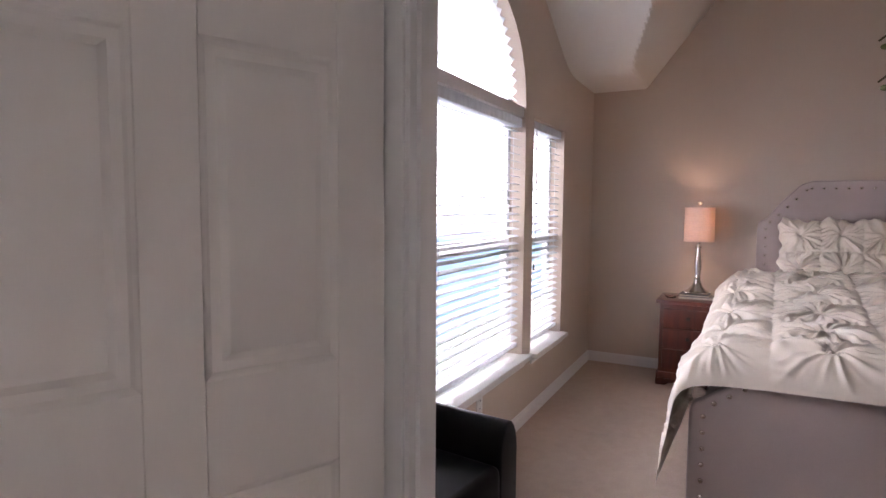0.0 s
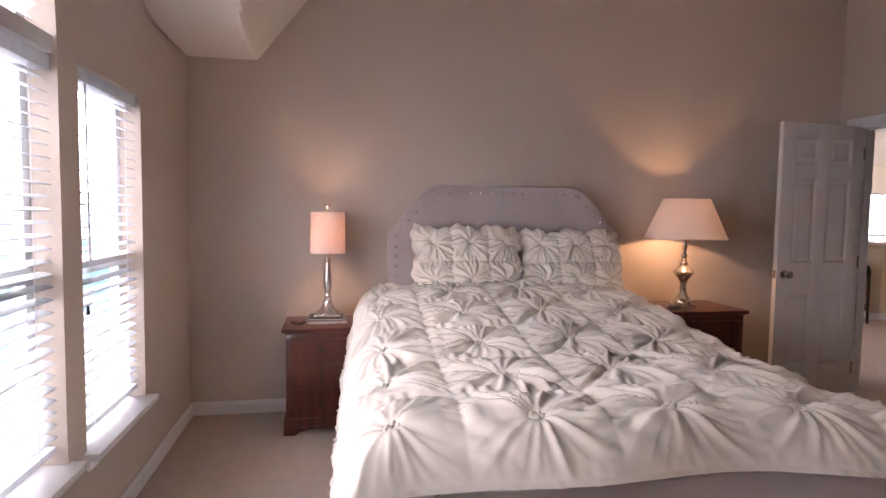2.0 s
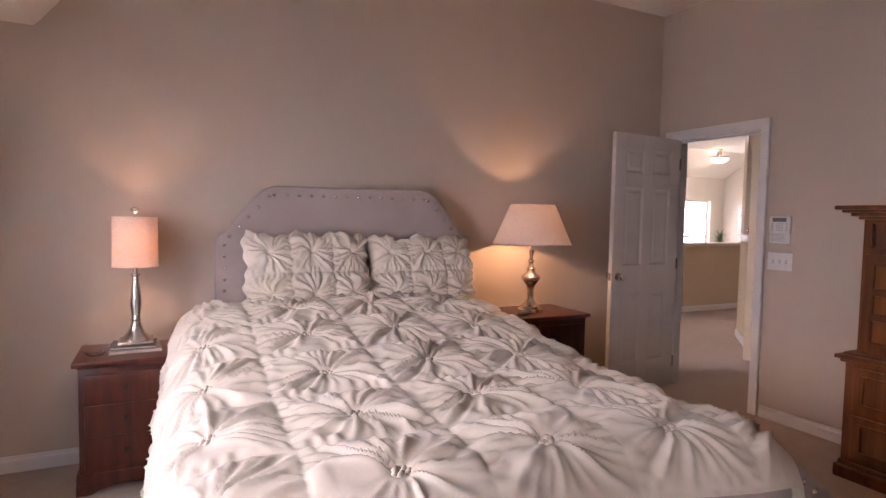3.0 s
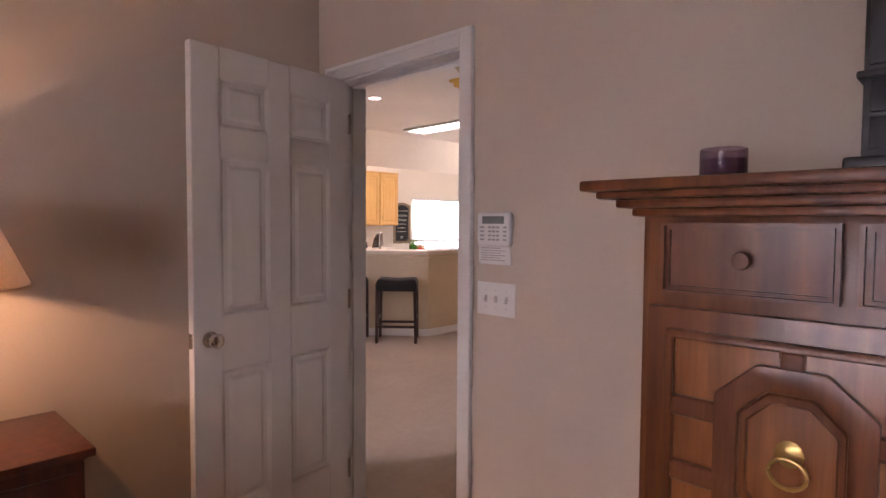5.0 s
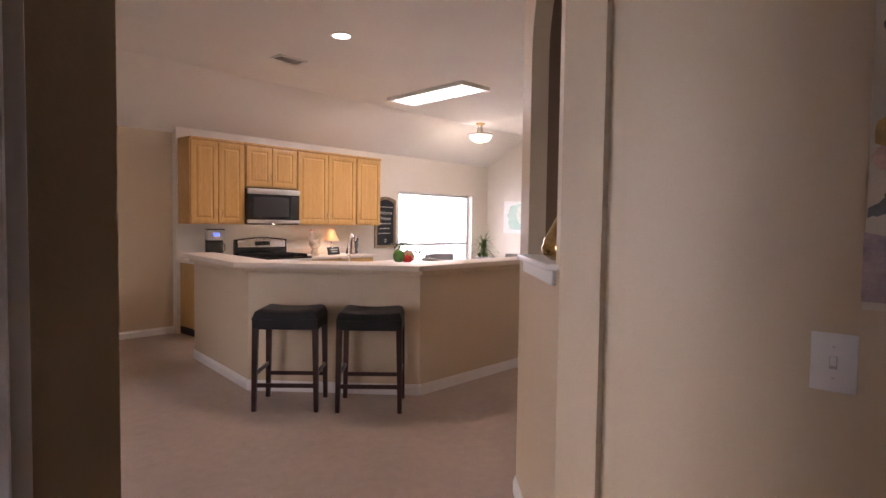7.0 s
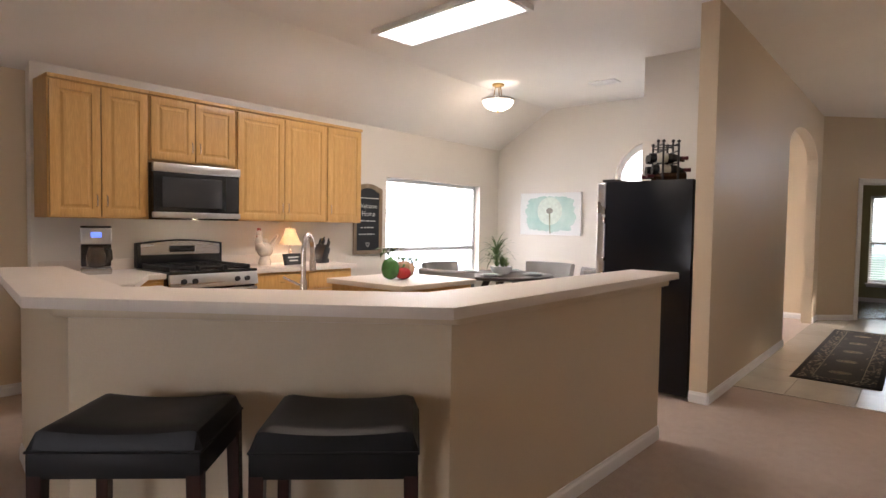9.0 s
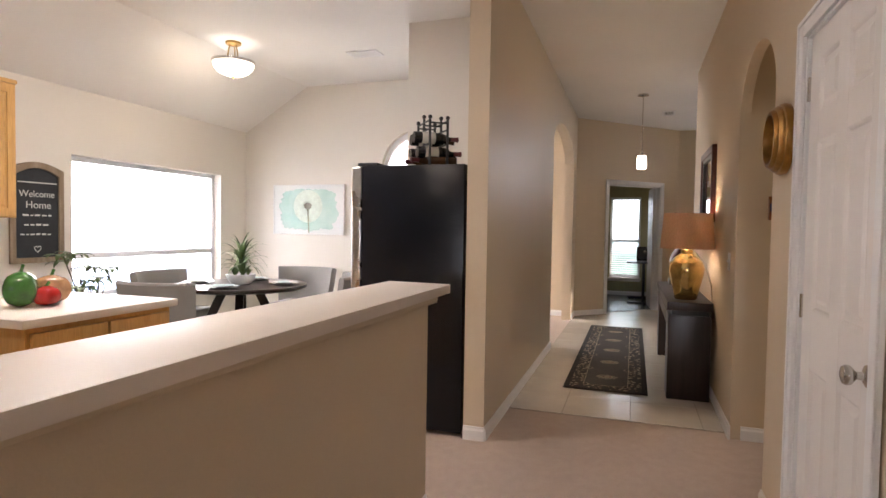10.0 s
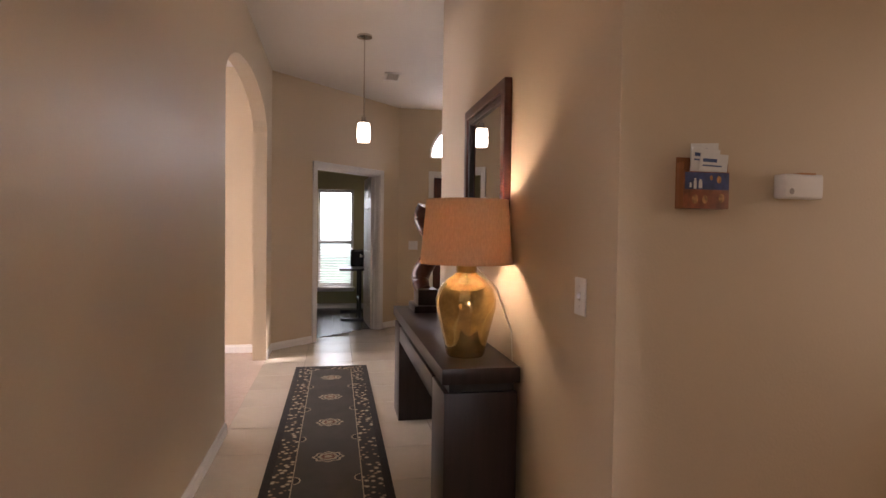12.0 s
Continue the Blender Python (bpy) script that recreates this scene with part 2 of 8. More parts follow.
def tube(pts, radius, seg=10, bm=None, taper=None, closed=False):
    bm = bm or bmesh.new()
    pts = [Vector(p) for p in pts]
    rings, n = [], len(pts)
    ref = Vector((0.31, 0.17, 0.93))
    for i, p in enumerate(pts):
        d = (pts[(i + 1) % n if closed else min(i + 1, n - 1)] - pts[(i - 1) % n if closed else max(i - 1, 0)]).normalized()
        u = d.cross(ref).normalized()
        if u.length < 0.1:
            u = d.cross(Vector((1, 0, 0))).normalized()
        v = d.cross(u)
        r = radius if taper is None else radius * taper[i]
        rings.append([bm.verts.new(p + r * (math.cos(2 * math.pi * k / seg) * u + math.sin(2 * math.pi * k / seg) * v)) for k in range(seg)])
    for i in range(n if closed else n - 1):
        a, b = rings[i], rings[(i + 1) % n]
        for k in range(seg):
            bm.faces.new((a[k], a[(k + 1) % seg], b[(k + 1) % seg], b[k]))
    if not closed:
        bm.faces.new(rings[0][::-1])
        bm.faces.new(rings[-1])
    return bm


def prism(poly, z0, z1, bm=None):
    """A flat outline (x, y) raised from z0 to z1."""
    bm = bm or bmesh.new()
    lo, hi = [bm.verts.new((x, y, z0)) for x, y in poly], [bm.verts.new((x, y, z1)) for x, y in poly]
    bm.faces.new(lo[::-1])
    bm.faces.new(hi)
    for i in range(len(poly)):
        j = (i + 1) % len(poly)
        bm.faces.new((lo[i], lo[j], hi[j], hi[i]))
    return bm


def turned(bm, m):
    for v in bm.verts:
        v.co = m @ v.co
    return bm


STAND = Matrix(((1, 0, 0, 0), (0, 0, -1, 0), (0, 1, 0, 0), (0, 0, 0, 1)))  # (x, y, z) -> (x, -z, y)


def ball(r, seg=14, rings=9, at=(0, 0, 0), squash=(1, 1, 1), bm=None):
    bm = bm or bmesh.new()
    bmesh.ops.create_uvsphere(bm, u_segments=seg, v_segments=rings, radius=r, matrix=Matrix.Translation(at) @ Matrix.Diagonal((*squash, 1)))
    return bm


def mesh_of(name, bm, material, smooth=True):
    bmesh.ops.recalc_face_normals(bm, faces=bm.faces)
    me = bpy.data.meshes.new(name)
    bm.to_mesh(me)
    bm.free()
    me.materials.append(material)
    if smooth:
        me.shade_smooth()
        me.set_sharp_from_angle(angle=radians(38))
    return me


def part(name, bm, material, parent, label="", at=None, smooth=True):
    ob = new(name, bm if isinstance(bm, bpy.types.Mesh) else mesh_of(name, bm, material, smooth))
    ob.parent = parent
    if at is not None:
        ob.matrix_basis = at
    return tagged(ob, label) if label else ob


def thing(name, label, category, at=None, group=""):
    ob = new(name)
    ob.empty_display_size = 0.1
    if at is not None:
        ob.matrix_basis = at
    return tagged(ob, label, category, group)


def setting(name, bm, material, label, smooth=True):
    ob = new(name, mesh_of(name, bm, material, smooth))
    return tagged(ob, label, kind="structure")


def arch_points(u0, u1, spring, top, n=18):
    c, a, b = (u0 + u1) / 2, (u1 - u0) / 2, top - spring
    return [(c + a * math.cos(math.pi * i / n), spring + b * math.sin(math.pi * i / n)) for i in range(n + 1)]


def hole(u0, u1, z0, z1, top=None):
    """An opening's outline; with top, an arch that springs at z1."""
    return [(u0, z0), (u1, z0)] + ([(u1, z1), (u0, z1)] if top is None else arch_points(u0, u1, z1, top))


def wall_mesh(p0, p1, thick, z0, z1, holes=(), profile=None):
    """A wall whose face runs from p0 to p1; thickness lies to the left of that way (negative: right)."""
    p0, p1 = Vector(p0), Vector(p1)
    d = (p1 - p0).normalized()
    nrm = Vector((-d.y, d.x)) * thick
    ln = (p1 - p0).length
    bm = bmesh.new()
    edges = []
    for loop in [profile or [(0, z0), (ln, z0), (ln, z1), (0, z1)], *holes]:
        vs = [bm.verts.new((p0.x + d.x * u, p0.y + d.y * u, z)) for u, z in loop]
        edges += [bm.edges.new((vs[i], vs[(i + 1) % len(vs)])) for i in range(len(vs))]
    res = bmesh.ops.triangle_fill(bm, use_beauty=True, use_dissolve=False, edges=edges)
    faces = [f for f in res["geom"] if isinstance(f, bmesh.types.BMFace)]
    ext = bmesh.ops.extrude_face_region(bm, geom=faces)
    for v in ext["geom"]:
        if isinstance(v, bmesh.types.BMVert):
            v.co += Vector((nrm.x, nrm.y, 0))
    return bm


def wall(name, p0, p1, thick, z0, z1, material, label, holes=(), profile=None):
    return setting(name, wall_mesh(p0, p1, thick, z0, z1, holes, profile), material, label, smooth=False)


def baseboard(p0, p1, side=1, h=0.085):
    """A skirting whose back runs from p0 to p1 and which stands out to the left (side 1) or right (-1)."""
    p0, p1 = Vector(p0), Vector(p1)
    d = (p1 - p0).normalized()
    n = Vector((-d.y, d.x)) * side
    bm = bmesh.new()
    prof = [(0, 0), (0.014, 0), (0.014, h * 0.72), (0.008, h * 0.86), (0.007, h), (0, h)]
    rings = [[bm.verts.new((p.x + n.x * a, p.y + n.y * a, b + 0.001)) for a, b in prof] for p in (p0, p1)]
    for i in range(6):
        j = (i + 1) % 6
        bm.faces.new((rings[0][i], rings[0][j], rings[1][j], rings[1][i]))
    bm.faces.new(rings[0])
    bm.faces.new(rings[1])
    return setting("baseboard", bm, M["trim"], "white painted skirting along the wall's foot", smooth=False)

# ---- the shell ----
ZB = -0.2
TAN, HALL, CREAM = M["tan"], M["hall"], M["cream"]
setting("floor", boxes((-2.55, -2.75, -0.3, 18.0, 10.55, 0.0)), M["carpet"], "beige cut-pile carpet over the whole floor", False)
# unseen slab added to block the sun, cut back east to free the fanlight
setting("sun_block_slab", boxes((-3.1, -3.1, 3.25, 15.80, 10.9, 3.4), (15.80, 4.75, 3.25, 18.4, 10.9, 3.4)), M["ceil"], "unseen plain slab added above the ceilings to block the sun", False)
setting("ground", boxes((-600, -600, -0.75, 600, 600, -0.55)), plain("lawn", (0.07, 0.11, 0.035), 0.9, var=0.3, scale=0.4, fine=20), "mown lawn around the house", False)

# bedroom
NORTH, WEST, SOUTH = 4.0, -2.40, 0.20
wall("wall_bedroom_north", (WEST, NORTH), (2.41, NORTH), 4.15 - NORTH, ZB, 3.2, TAN, "tan painted bedroom wall behind the bed")
wall("wall_bedroom_east", (2.41, 4.15), (2.41, SOUTH - 0.12), 0.15, ZB, 3.2, TAN, "tan painted bedroom wall with a doorway", [hole(4.15 - 3.86, 4.15 - 3.055, -0.15, 2.06)])
SILL = 0.44
wall("wall_bedroom_west", (WEST, -2.44), (WEST, 4.15), 0.15, ZB, 3.2, TAN, "tan painted window wall of the bedroom",
     [hole(2.44 + 1.08, 2.44 + 2.275, SILL, 1.95, 2.50), hole(2.44 + 2.43, 2.44 + 3.105, SILL - 0.02, 1.885), hole(2.44 + 0.329, 2.44 + 0.949, SILL - 0.02, 1.885)])
wall("wall_bedroom_south", (2.41, SOUTH), (WEST, SOUTH), 0.12, ZB, 3.2, TAN, "tan painted bedroom wall with the bath doorway", [hole(3.21, 4.32, -0.15, 2.06)])
# opening made up behind the camera, so fill light reaches the bath door
wall("wall_bath_south", (-0.25, -2.32), (WEST, -2.32), 0.12, ZB, 3.2, CREAM, "plain cream bath wall with an added, unseen window opening", [hole(0.5, 1.9, 0.9, 2.3)])
wall("wall_bath_east", (-0.25, SOUTH - 0.12), (-0.25, -2.44), 0.12, ZB, 3.2, CREAM, "plain cream bath wall")


def bedroom_ceiling():
    bm = bmesh.new()
    xs = [WEST + 1.12 * i / 56 for i in range(57)] + [2.41]
    ys = [-2.32, -0.95] + [-0.6 + (NORTH + 0.6) * i / 150 for i in range(151)]

    def z(x, y):
        bay = 2.31 + 0.55 * (1.61 - abs(y - 1.61))
        bay = bay if bay > 2.41 else 2.31 + max(0.0, bay - 2.21) ** 2 / 0.4
        return min(3.09, max(2.31, 2.31 + 1.28 * (x + 1.975), bay))
    g = [[bm.verts.new((x, y, z(x, y))) for y in ys] for x in xs]
    for a, b in zip(g, g[1:]):
        for i in range(len(ys) - 1):
            bm.faces.new((a[i], a[i + 1], b[i + 1], b[i]))
    me = mesh_of("ceiling_bedroom", bm, M["ceil"], False)
    tagged(new("ceiling_bedroom", me), "white vaulted bedroom ceiling with sloped faces", kind="structure")


bedroom_ceiling()

# lobby between bedroom and living room, niche wall, hall
wall("wall_lobby_art", (3.87, 4.04), (3.87, 1.5), 0.15, ZB, 3.2, HALL, "beige painted wall with a canvas")
wall("wall_lobby_end", (3.87, 1.5), (2.56, 1.5), 0.12, ZB, 3.2, HALL, "plain beige wall")
_arch = [(0, ZB), (0.14, ZB), (0.14, 2.0)] + arch_points(0.14, 1.28, 2.0, 2.46)[::-1] + [(1.28, 2.0), (1.28, ZB), (1.31, ZB), (1.31, 3.2), (0, 3.2)]
_arch = [p for i, p in enumerate(_arch) if i == 0 or (abs(p[0] - _arch[i - 1][0]) + abs(p[1] - _arch[i - 1][1])) > 1e-4]
wall("wall_lobby_arch", (2.56, 4.04), (3.87, 4.04), 0.12, ZB, 3.2, HALL, "beige arched header over the passage", (), _arch)
wall("wall_niche", (3.87, 4.04), (4.87, 5.0), -0.08, ZB, 3.2, HALL, "beige slanted wall with an arched niche", [hole(0.58, 1.16, 1.24, 2.17, 2.47)])
_nx, _ny = 0.7214 * 0.30, -0.6925 * 0.30
_out = hole(0.58, 1.16, 1.24, 2.17, 2.47)
_big = [(0.87 + (u - 0.87) * 1.06, 1.85 + (z - 1.85) * 1.03) for u, z in _out]
_bm = bmesh.new()
_rings = [[_bm.verts.new((u, y, z)) for u, z in o] for o, y in ((_out, -0.079), (_out, -0.31), (_big, -0.31), (_big, -0.079))]
for _a, _b in zip(_rings, _rings[1:] + _rings[:1]):
    for _k in range(len(_out)):
        _q = (_k + 1) % len(_out)
        _bm.faces.new((_a[_k], _a[_q], _b[_q], _b[_k]))
setting("trim_niche_lining", turned(_bm, Matrix.Translation((3.87, 4.04, 0)) @ Matrix.Rotation(math.atan2(0.96, 1.0), 4, "Z")), plain("brown_niche_lining", (0.17, 0.11, 0.07), 0.6), "brown painted lining of the niche")
wall("wall_niche_back", (3.87 + 0.7214 * 0.4 + 0.2078, 4.04 + 0.6925 * 0.4 - 0.2164), (3.87 + 0.7214 * 1.3 + 0.2078, 4.04 + 0.6925 * 1.3 - 0.2164), -0.04, 1.0, 2.7,
     plain("brown_niche_paint", (0.20, 0.13, 0.08), 0.6), "brown painted back of the niche")
wall("wall_hall_south", (11.98, 5.0), (4.87, 5.0), 0.06, ZB, 3.2, HALL, "beige hall wall with a closet door and an arched side passage",
     [hole(11.98 - 7.80, 11.98 - 7.03, -0.15, 2.06), hole(11.98 - 9.25, 11.98 - 8.30, -0.15, 1.98, 2.32)])
# the opening is made up, out of view, for the passage's fill lamp
wall("wall_recess_back", (9.37, 3.5), (7.8, 3.5), 0.10, ZB, 3.2, HALL, "beige back wall of the side passage", [hole(0.25, 1.30, 0.8, 2.1)])
wall("wall_recess_side", (7.9, 3.5), (7.9, 4.94), 0.1, ZB, 3.2, HALL, "beige side wall of the side passage")
wall("wall_recess_end", (9.252, 4.94), (9.252, 3.5), 0.12, ZB, 3.2, HALL, "beige wall of the side passage with a mail holder")
wall("wall_hall_north", (8.65, 6.45), (14.13, 6.45), 0.13, ZB, 3.2, HALL, "beige hall wall with an arched opening", [hole(11.55 - 8.65, 13.70 - 8.65, -0.15, 2.26, 2.60)])
wall("wall_study", (14.13, 6.45), (15.65, 4.93), 0.12, ZB, 3.2, HALL, "beige slanted wall with the study doorway", [hole(0.63, 1.76, -0.15, 2.06)])
wall("wall_foyer_east", (15.65, 4.93), (15.65, 2.5), 0.15, ZB, 3.2, HALL, "beige front wall with the entrance door", [hole(0.47, 1.39, -0.15, 2.10), hole(0.43, 1.43, 2.34, 2.36, 2.86)])
wall("wall_foyer_south", (15.65, 2.5), (11.98, 2.5), 0.12, ZB, 3.2, HALL, "plain beige foyer wall")
wall("wall_foyer_west", (11.98, 2.5), (11.98, 4.9), 0.12, ZB, 3.2, HALL, "plain beige foyer wall")
wall("wall_dining_east", (14.1, 10.0), (14.1, 6.58), 0.12, ZB, 3.2, HALL, "beige dining room wall")
# unseen opening added so the north backdrop brightens the dining room
wall("wall_dining_north", (12.0, 9.5), (14.1, 9.5), 0.12, ZB, 3.2, HALL, "plain beige dining room wall with an added, unseen window opening", [hole(0.2, 1.9, 0.5, 2.6)])
wall("wall_dining_west", (12.0, 7.5), (12.0, 9.5), 0.12, ZB, 3.2, HALL, "plain beige dining room wall")
wall("wall_dining_south", (11.0, 7.5), (12.0, 7.5), 0.08, ZB, 3.2, HALL, "plain beige dining room wall")
wall("wall_pantry_east", (11.0, 6.58), (11.0, 7.5), 0.08, ZB, 3.2, HALL, "plain beige pantry wall")

# kitchen and living room
wall("wall_kitchen_north", (5.38, 10.3), (11.4, 10.3), 0.15, ZB, 3.2, CREAM, "cream kitchen wall with a wide window", [hole(9.02 - 5.38, 10.93 - 5.38, 0.62, 1.90)])
wall("wall_nook_east", (11.4, 10.45), (11.4, 7.42), 0.12, ZB, 3.2, CREAM, "cream breakfast nook wall with an arched window", [hole(10.45 - 8.42, 10.45 - 7.52, 1.2, 1.98, 2.43)])
wall("wall_pantry_west", (9.74, 7.42), (9.74, 6.58), 0.10, ZB, 3.2, CREAM, "cream pantry wall beside the refrigerator")
wall("wall_pantry_north", (11.4, 7.42), (9.84, 7.42), 0.10, ZB, 3.2, CREAM, "cream pantry wall")
wall("wall_living_north", (-1.0, 10.4), (5.38, 10.4), 0.15, ZB, 3.2, HALL, "beige living room wall")
# unseen opening added here and sized to brighten living room, lobby and hall
wall("wall_living_west", (-1.0, 4.15), (-1.0, 10.4), 0.15, ZB, 3.2, HALL, "plain beige living room wall with an added, unseen window opening", [hole(0.9, 2.05, 0.85, 2.2)])

# study
wall("wall_study_east", (17.5, 8.0), (17.5, 4.93), 0.15, ZB, 3.2, M["sage"], "olive study wall with a window", [hole(8.0 - 6.07, 8.0 - 5.48, 0.36, 2.0)])
wall("wall_study_south", (17.5, 4.93), (15.8, 4.93), 0.12, ZB, 3.2, M["sage"], "olive study wall")
wall("wall_study_north", (14.22, 8.0), (17.5, 8.0), 0.12, ZB, 3.2, M["sage"], "plain olive study wall")


def main_ceiling():
    bm = bmesh.new()
    for x0, y0, x1, y1, z0, z1 in ((2.5, 1.4, 15.78, 9.42, 3.0, 3.0), (15.78, 4.80, 17.6, 9.42, 3.0, 3.0), (-1.1, 4.1, 2.5, 9.42, 3.0, 3.0), (-1.1, 9.42, 17.6, 10.5, 3.0, 2.36)):
        vs = [bm.verts.new(p) for p in ((x0, y0, z0), (x1, y0, z0), (x1, y1, z1), (x0, y1, z1))]
        bm.faces.new(vs)
    tagged(new("ceiling_main", mesh_of("ceiling_main", bm, M["ceil"], False)), "white ceiling, sloping down to the kitchen wall", kind="structure")


main_ceiling()

for a, b, s in (((WEST, NORTH), (2.41, NORTH), -1), ((WEST, SOUTH), (WEST, NORTH), -1), ((2.41, 2.985), (2.41, SOUTH), -1), ((3.87, 4.04), (4.87, 5.0), 1), ((3.87, 4.04), (3.87, 1.5), -1),
                ((4.87, 5.0), (6.97, 5.0), 1), ((7.86, 5.0), (8.30, 5.0), 1), ((9.23, 5.0), (11.98, 5.0), 1), ((9.252, 4.94), (9.252, 3.5), -1), ((7.9, 3.5), (7.9, 4.94), -1),
                ((8.65, 6.45), (11.55, 6.45), -1), ((13.70, 6.45), (14.13, 6.45), -1), ((8.65, 6.58), (8.65, 6.45), -1), ((14.13, 6.45), (14.55, 6.03), -1), ((15.43, 5.15), (15.65, 4.93), -1),
                ((14.1, 9.5), (14.1, 6.58), -1), ((15.65, 4.93), (15.65, 4.54), -1), ((-1.0, 10.4), (5.38, 10.4), -1), ((11.4, 10.3), (11.4, 7.42), -1), ((8.3, 10.3), (11.4, 10.3), -1),
                ((17.5, 8.0), (17.5, 4.93), -1)):
    baseboard(a, b, s)


# ---- doors ----
def six_panel_leaf(w, h, parent, t=0.036):
    """A moulded six-panel leaf from x 0 (hinges) to w, centred on y 0."""
    st, mid = 0.115, 0.105
    pw = (w - 2 * st - mid) / 2
    rows = ((0.24, 0.80), (1.01, 1.62), (1.73, 1.92))
    part("leaf_core", boxes((0.004, -t / 2 + 0.009, 0.004, w - 0.004, t / 2 - 0.009, h - 0.004)), M["door"], parent)
    for x0 in (0, st + pw, w - st):
        part("stile", rbox(x0, -t / 2, 0, x0 + (mid if x0 == st + pw else st), t / 2, h, 0.003, 1), M["door"], parent)
    for z0, z1 in ((0, rows[0][0]), (rows[0][1], rows[1][0]), (rows[1][1], rows[2][0]), (rows[2][1], h)):
        for x0 in (st, st + pw + mid):
            part("rail", boxes((x0, -t / 2 + 0.0006, z0, x0 + pw, t / 2 - 0.0006, z1)), M["door"], parent, smooth=False)
    for z0, z1 in rows:
        for x0 in (st, st + pw + mid):
            bm = bmesh.new()
            for sgn in (-1, 1):
                lev = ((0.0, 0.0005), (0.007, 0.004), (0.014, 0.0095), (0.030, 0.0095), (0.046, 0.003))
                rings = []
                for ins, dep in lev:
                    y = sgn * (t / 2 - dep)
                    rings.append([bm.verts.new(p) for p in ((x0 + ins, y, z0 + ins), (x0 + pw - ins, y, z0 + ins), (x0 + pw - ins, y, z1 - ins), (x0 + ins, y, z1 - ins))])
                for a, b in zip(rings, rings[1:]):
                    for i in range(4):
                        bm.faces.new((a[i], a[(i + 1) % 4], b[(i + 1) % 4], b[i]))
                bm.faces.new(rings[-1])
            part("door_panel", bm, M["door"], parent, smooth=False)


def door_knob(w, z, parent, t=0.036):
    for sgn in (-1, 1):
        prof = [(0, 0), (0.031, 0), (0.031, 0.004), (0.024, 0.008), (0.012, 0.012), (0.011, 0.028), (0.018, 0.034), (0.027, 0.042), (0.0285, 0.052), (0.024, 0.060), (0.012, 0.064), (0, 0.065)]
        bm = turned(lathe(prof, 24), Matrix.Translation((w - 0.065, sgn * t / 2, z)) @ Matrix.Rotation(radians(-90 * sgn), 4, "X"))
        part("door_knob", bm, M["chrome"], parent, "brushed nickel round knob")
    part("latch_plate", rbox(w - 0.001, -0.012, z - 0.028, w + 0.0025, 0.012, z + 0.028, 0.001, 1), M["chrome"], parent, "nickel latch plate")


def hinges(h, parent, y):
    for z in (0.2, h / 2, h - 0.2):
        part("hinge", tube([(0.0, y, z - 0.045), (0.0, y, z + 0.045)], 0.007, 8), M["chrome"], parent, "nickel butt hinge")


def door_leaf(name, w, h, at, label, knob_z=0.93, hinge_y=-0.022, knob=True):
    d = thing(name, label, "door", at)
    six_panel_leaf(w, h, d)
    if knob:
        door_knob(w, knob_z, d)
    hinges(h, d, hinge_y)
    return tagged(d, kind="structure")


def casing(name, p0, p1, h, depth, label, w=0.065, both=True):
    """Door frame round an opening whose near face runs from p0 to p1, with the depth to the left of that way."""
    p0, p1 = Vector(p0), Vector(p1)
    d = (p1 - p0).normalized()
    ln = (p1 - p0).length
    f = thing(name, label, "door frame", Matrix.LocRotScale((p0.x, p0.y, 0), Euler((0, 0, math.atan2(d.y, d.x))), None))
    tagged(f, kind="structure")
    j = 0.022
    part("jamb", rbox(0, -0.004, 0.002, j, depth + 0.004, h, 0.002, 1), M["trim"], f)
    part("jamb", rbox(ln - j, -0.004, 0.002, ln, depth + 0.004, h, 0.002, 1), M["trim"], f)
    part("head_jamb", rbox(j, -0.004, h - j, ln - j, depth + 0.004, h, 0.002, 1), M["trim"], f)
    part("door_stop", boxes((j, depth * 0.5, 0.002, j + 0.011, depth * 0.5 + 0.035, h - j), (ln - j - 0.011, depth * 0.5, 0.002, ln - j, depth * 0.5 + 0.035, h - j), (j + 0.011, depth * 0.5, h - j - 0.011, ln - j - 0.011, depth * 0.5 + 0.035, h - j)), M["trim"], f)
    for y0, y1 in ((-0.019, -0.004), (depth + 0.004, depth + 0.019))[: 2 if both else 1]:
        yo = y0 if y0 < 0 else y1
        yi = y1 if y0 < 0 else y0
        lip = (-0.006 if y0 < 0 else 0.006)
        for x0, x1 in ((-w + 0.012, 0.012), (ln - 0.012, ln + w - 0.012)):
            part("casing_board", rbox(min(x0, x1), y0, 0.002, max(x0, x1), y1, h + w - 0.012, 0.004), M["trim"], f)
            e = x0 if x0 < 0 else x1 - 0.018
            part("casing_bead", rbox(e, min(yo, yo + lip), 0.002, e + 0.018, max(yo, yo + lip), h + w - 0.012, 0.0025), M["trim"], f)
        part("head_board", rbox(0.012, y0, h - 0.012, ln - 0.012, y1, h + w - 0.012, 0.004), M["trim"], f)
        part("head_bead", rbox(-w + 0.03, min(yo, yo + lip), h + w - 0.030, ln + w - 0.03, max(yo, yo + lip), h + w - 0.012, 0.0025), M["trim"], f)
    return f


casing("door_frame_1", (2.41, 3.86), (2.41, 3.055), 2.055, 0.15, "white painted door frame with moulded casing")
door_leaf("door_1", 0.77, 2.03, pose(2.43, 3.815, 0.012, 0, 0, 186), "white six-panel bedroom door standing open", hinge_y=0.022)
casing("door_frame_2", (-0.80, SOUTH), (-1.91, SOUTH), 2.055, 0.12, "white painted bath door frame")
door_leaf("door_2", 0.86, 2.03, pose(-1.95, 0.055, 0.012, 0, 0, 246), "white six-panel bath door standing open", knob=False)
casing("door_frame_3", (7.80, 5.0), (7.03, 5.0), 2.055, 0.06, "white painted closet door frame", both=False)
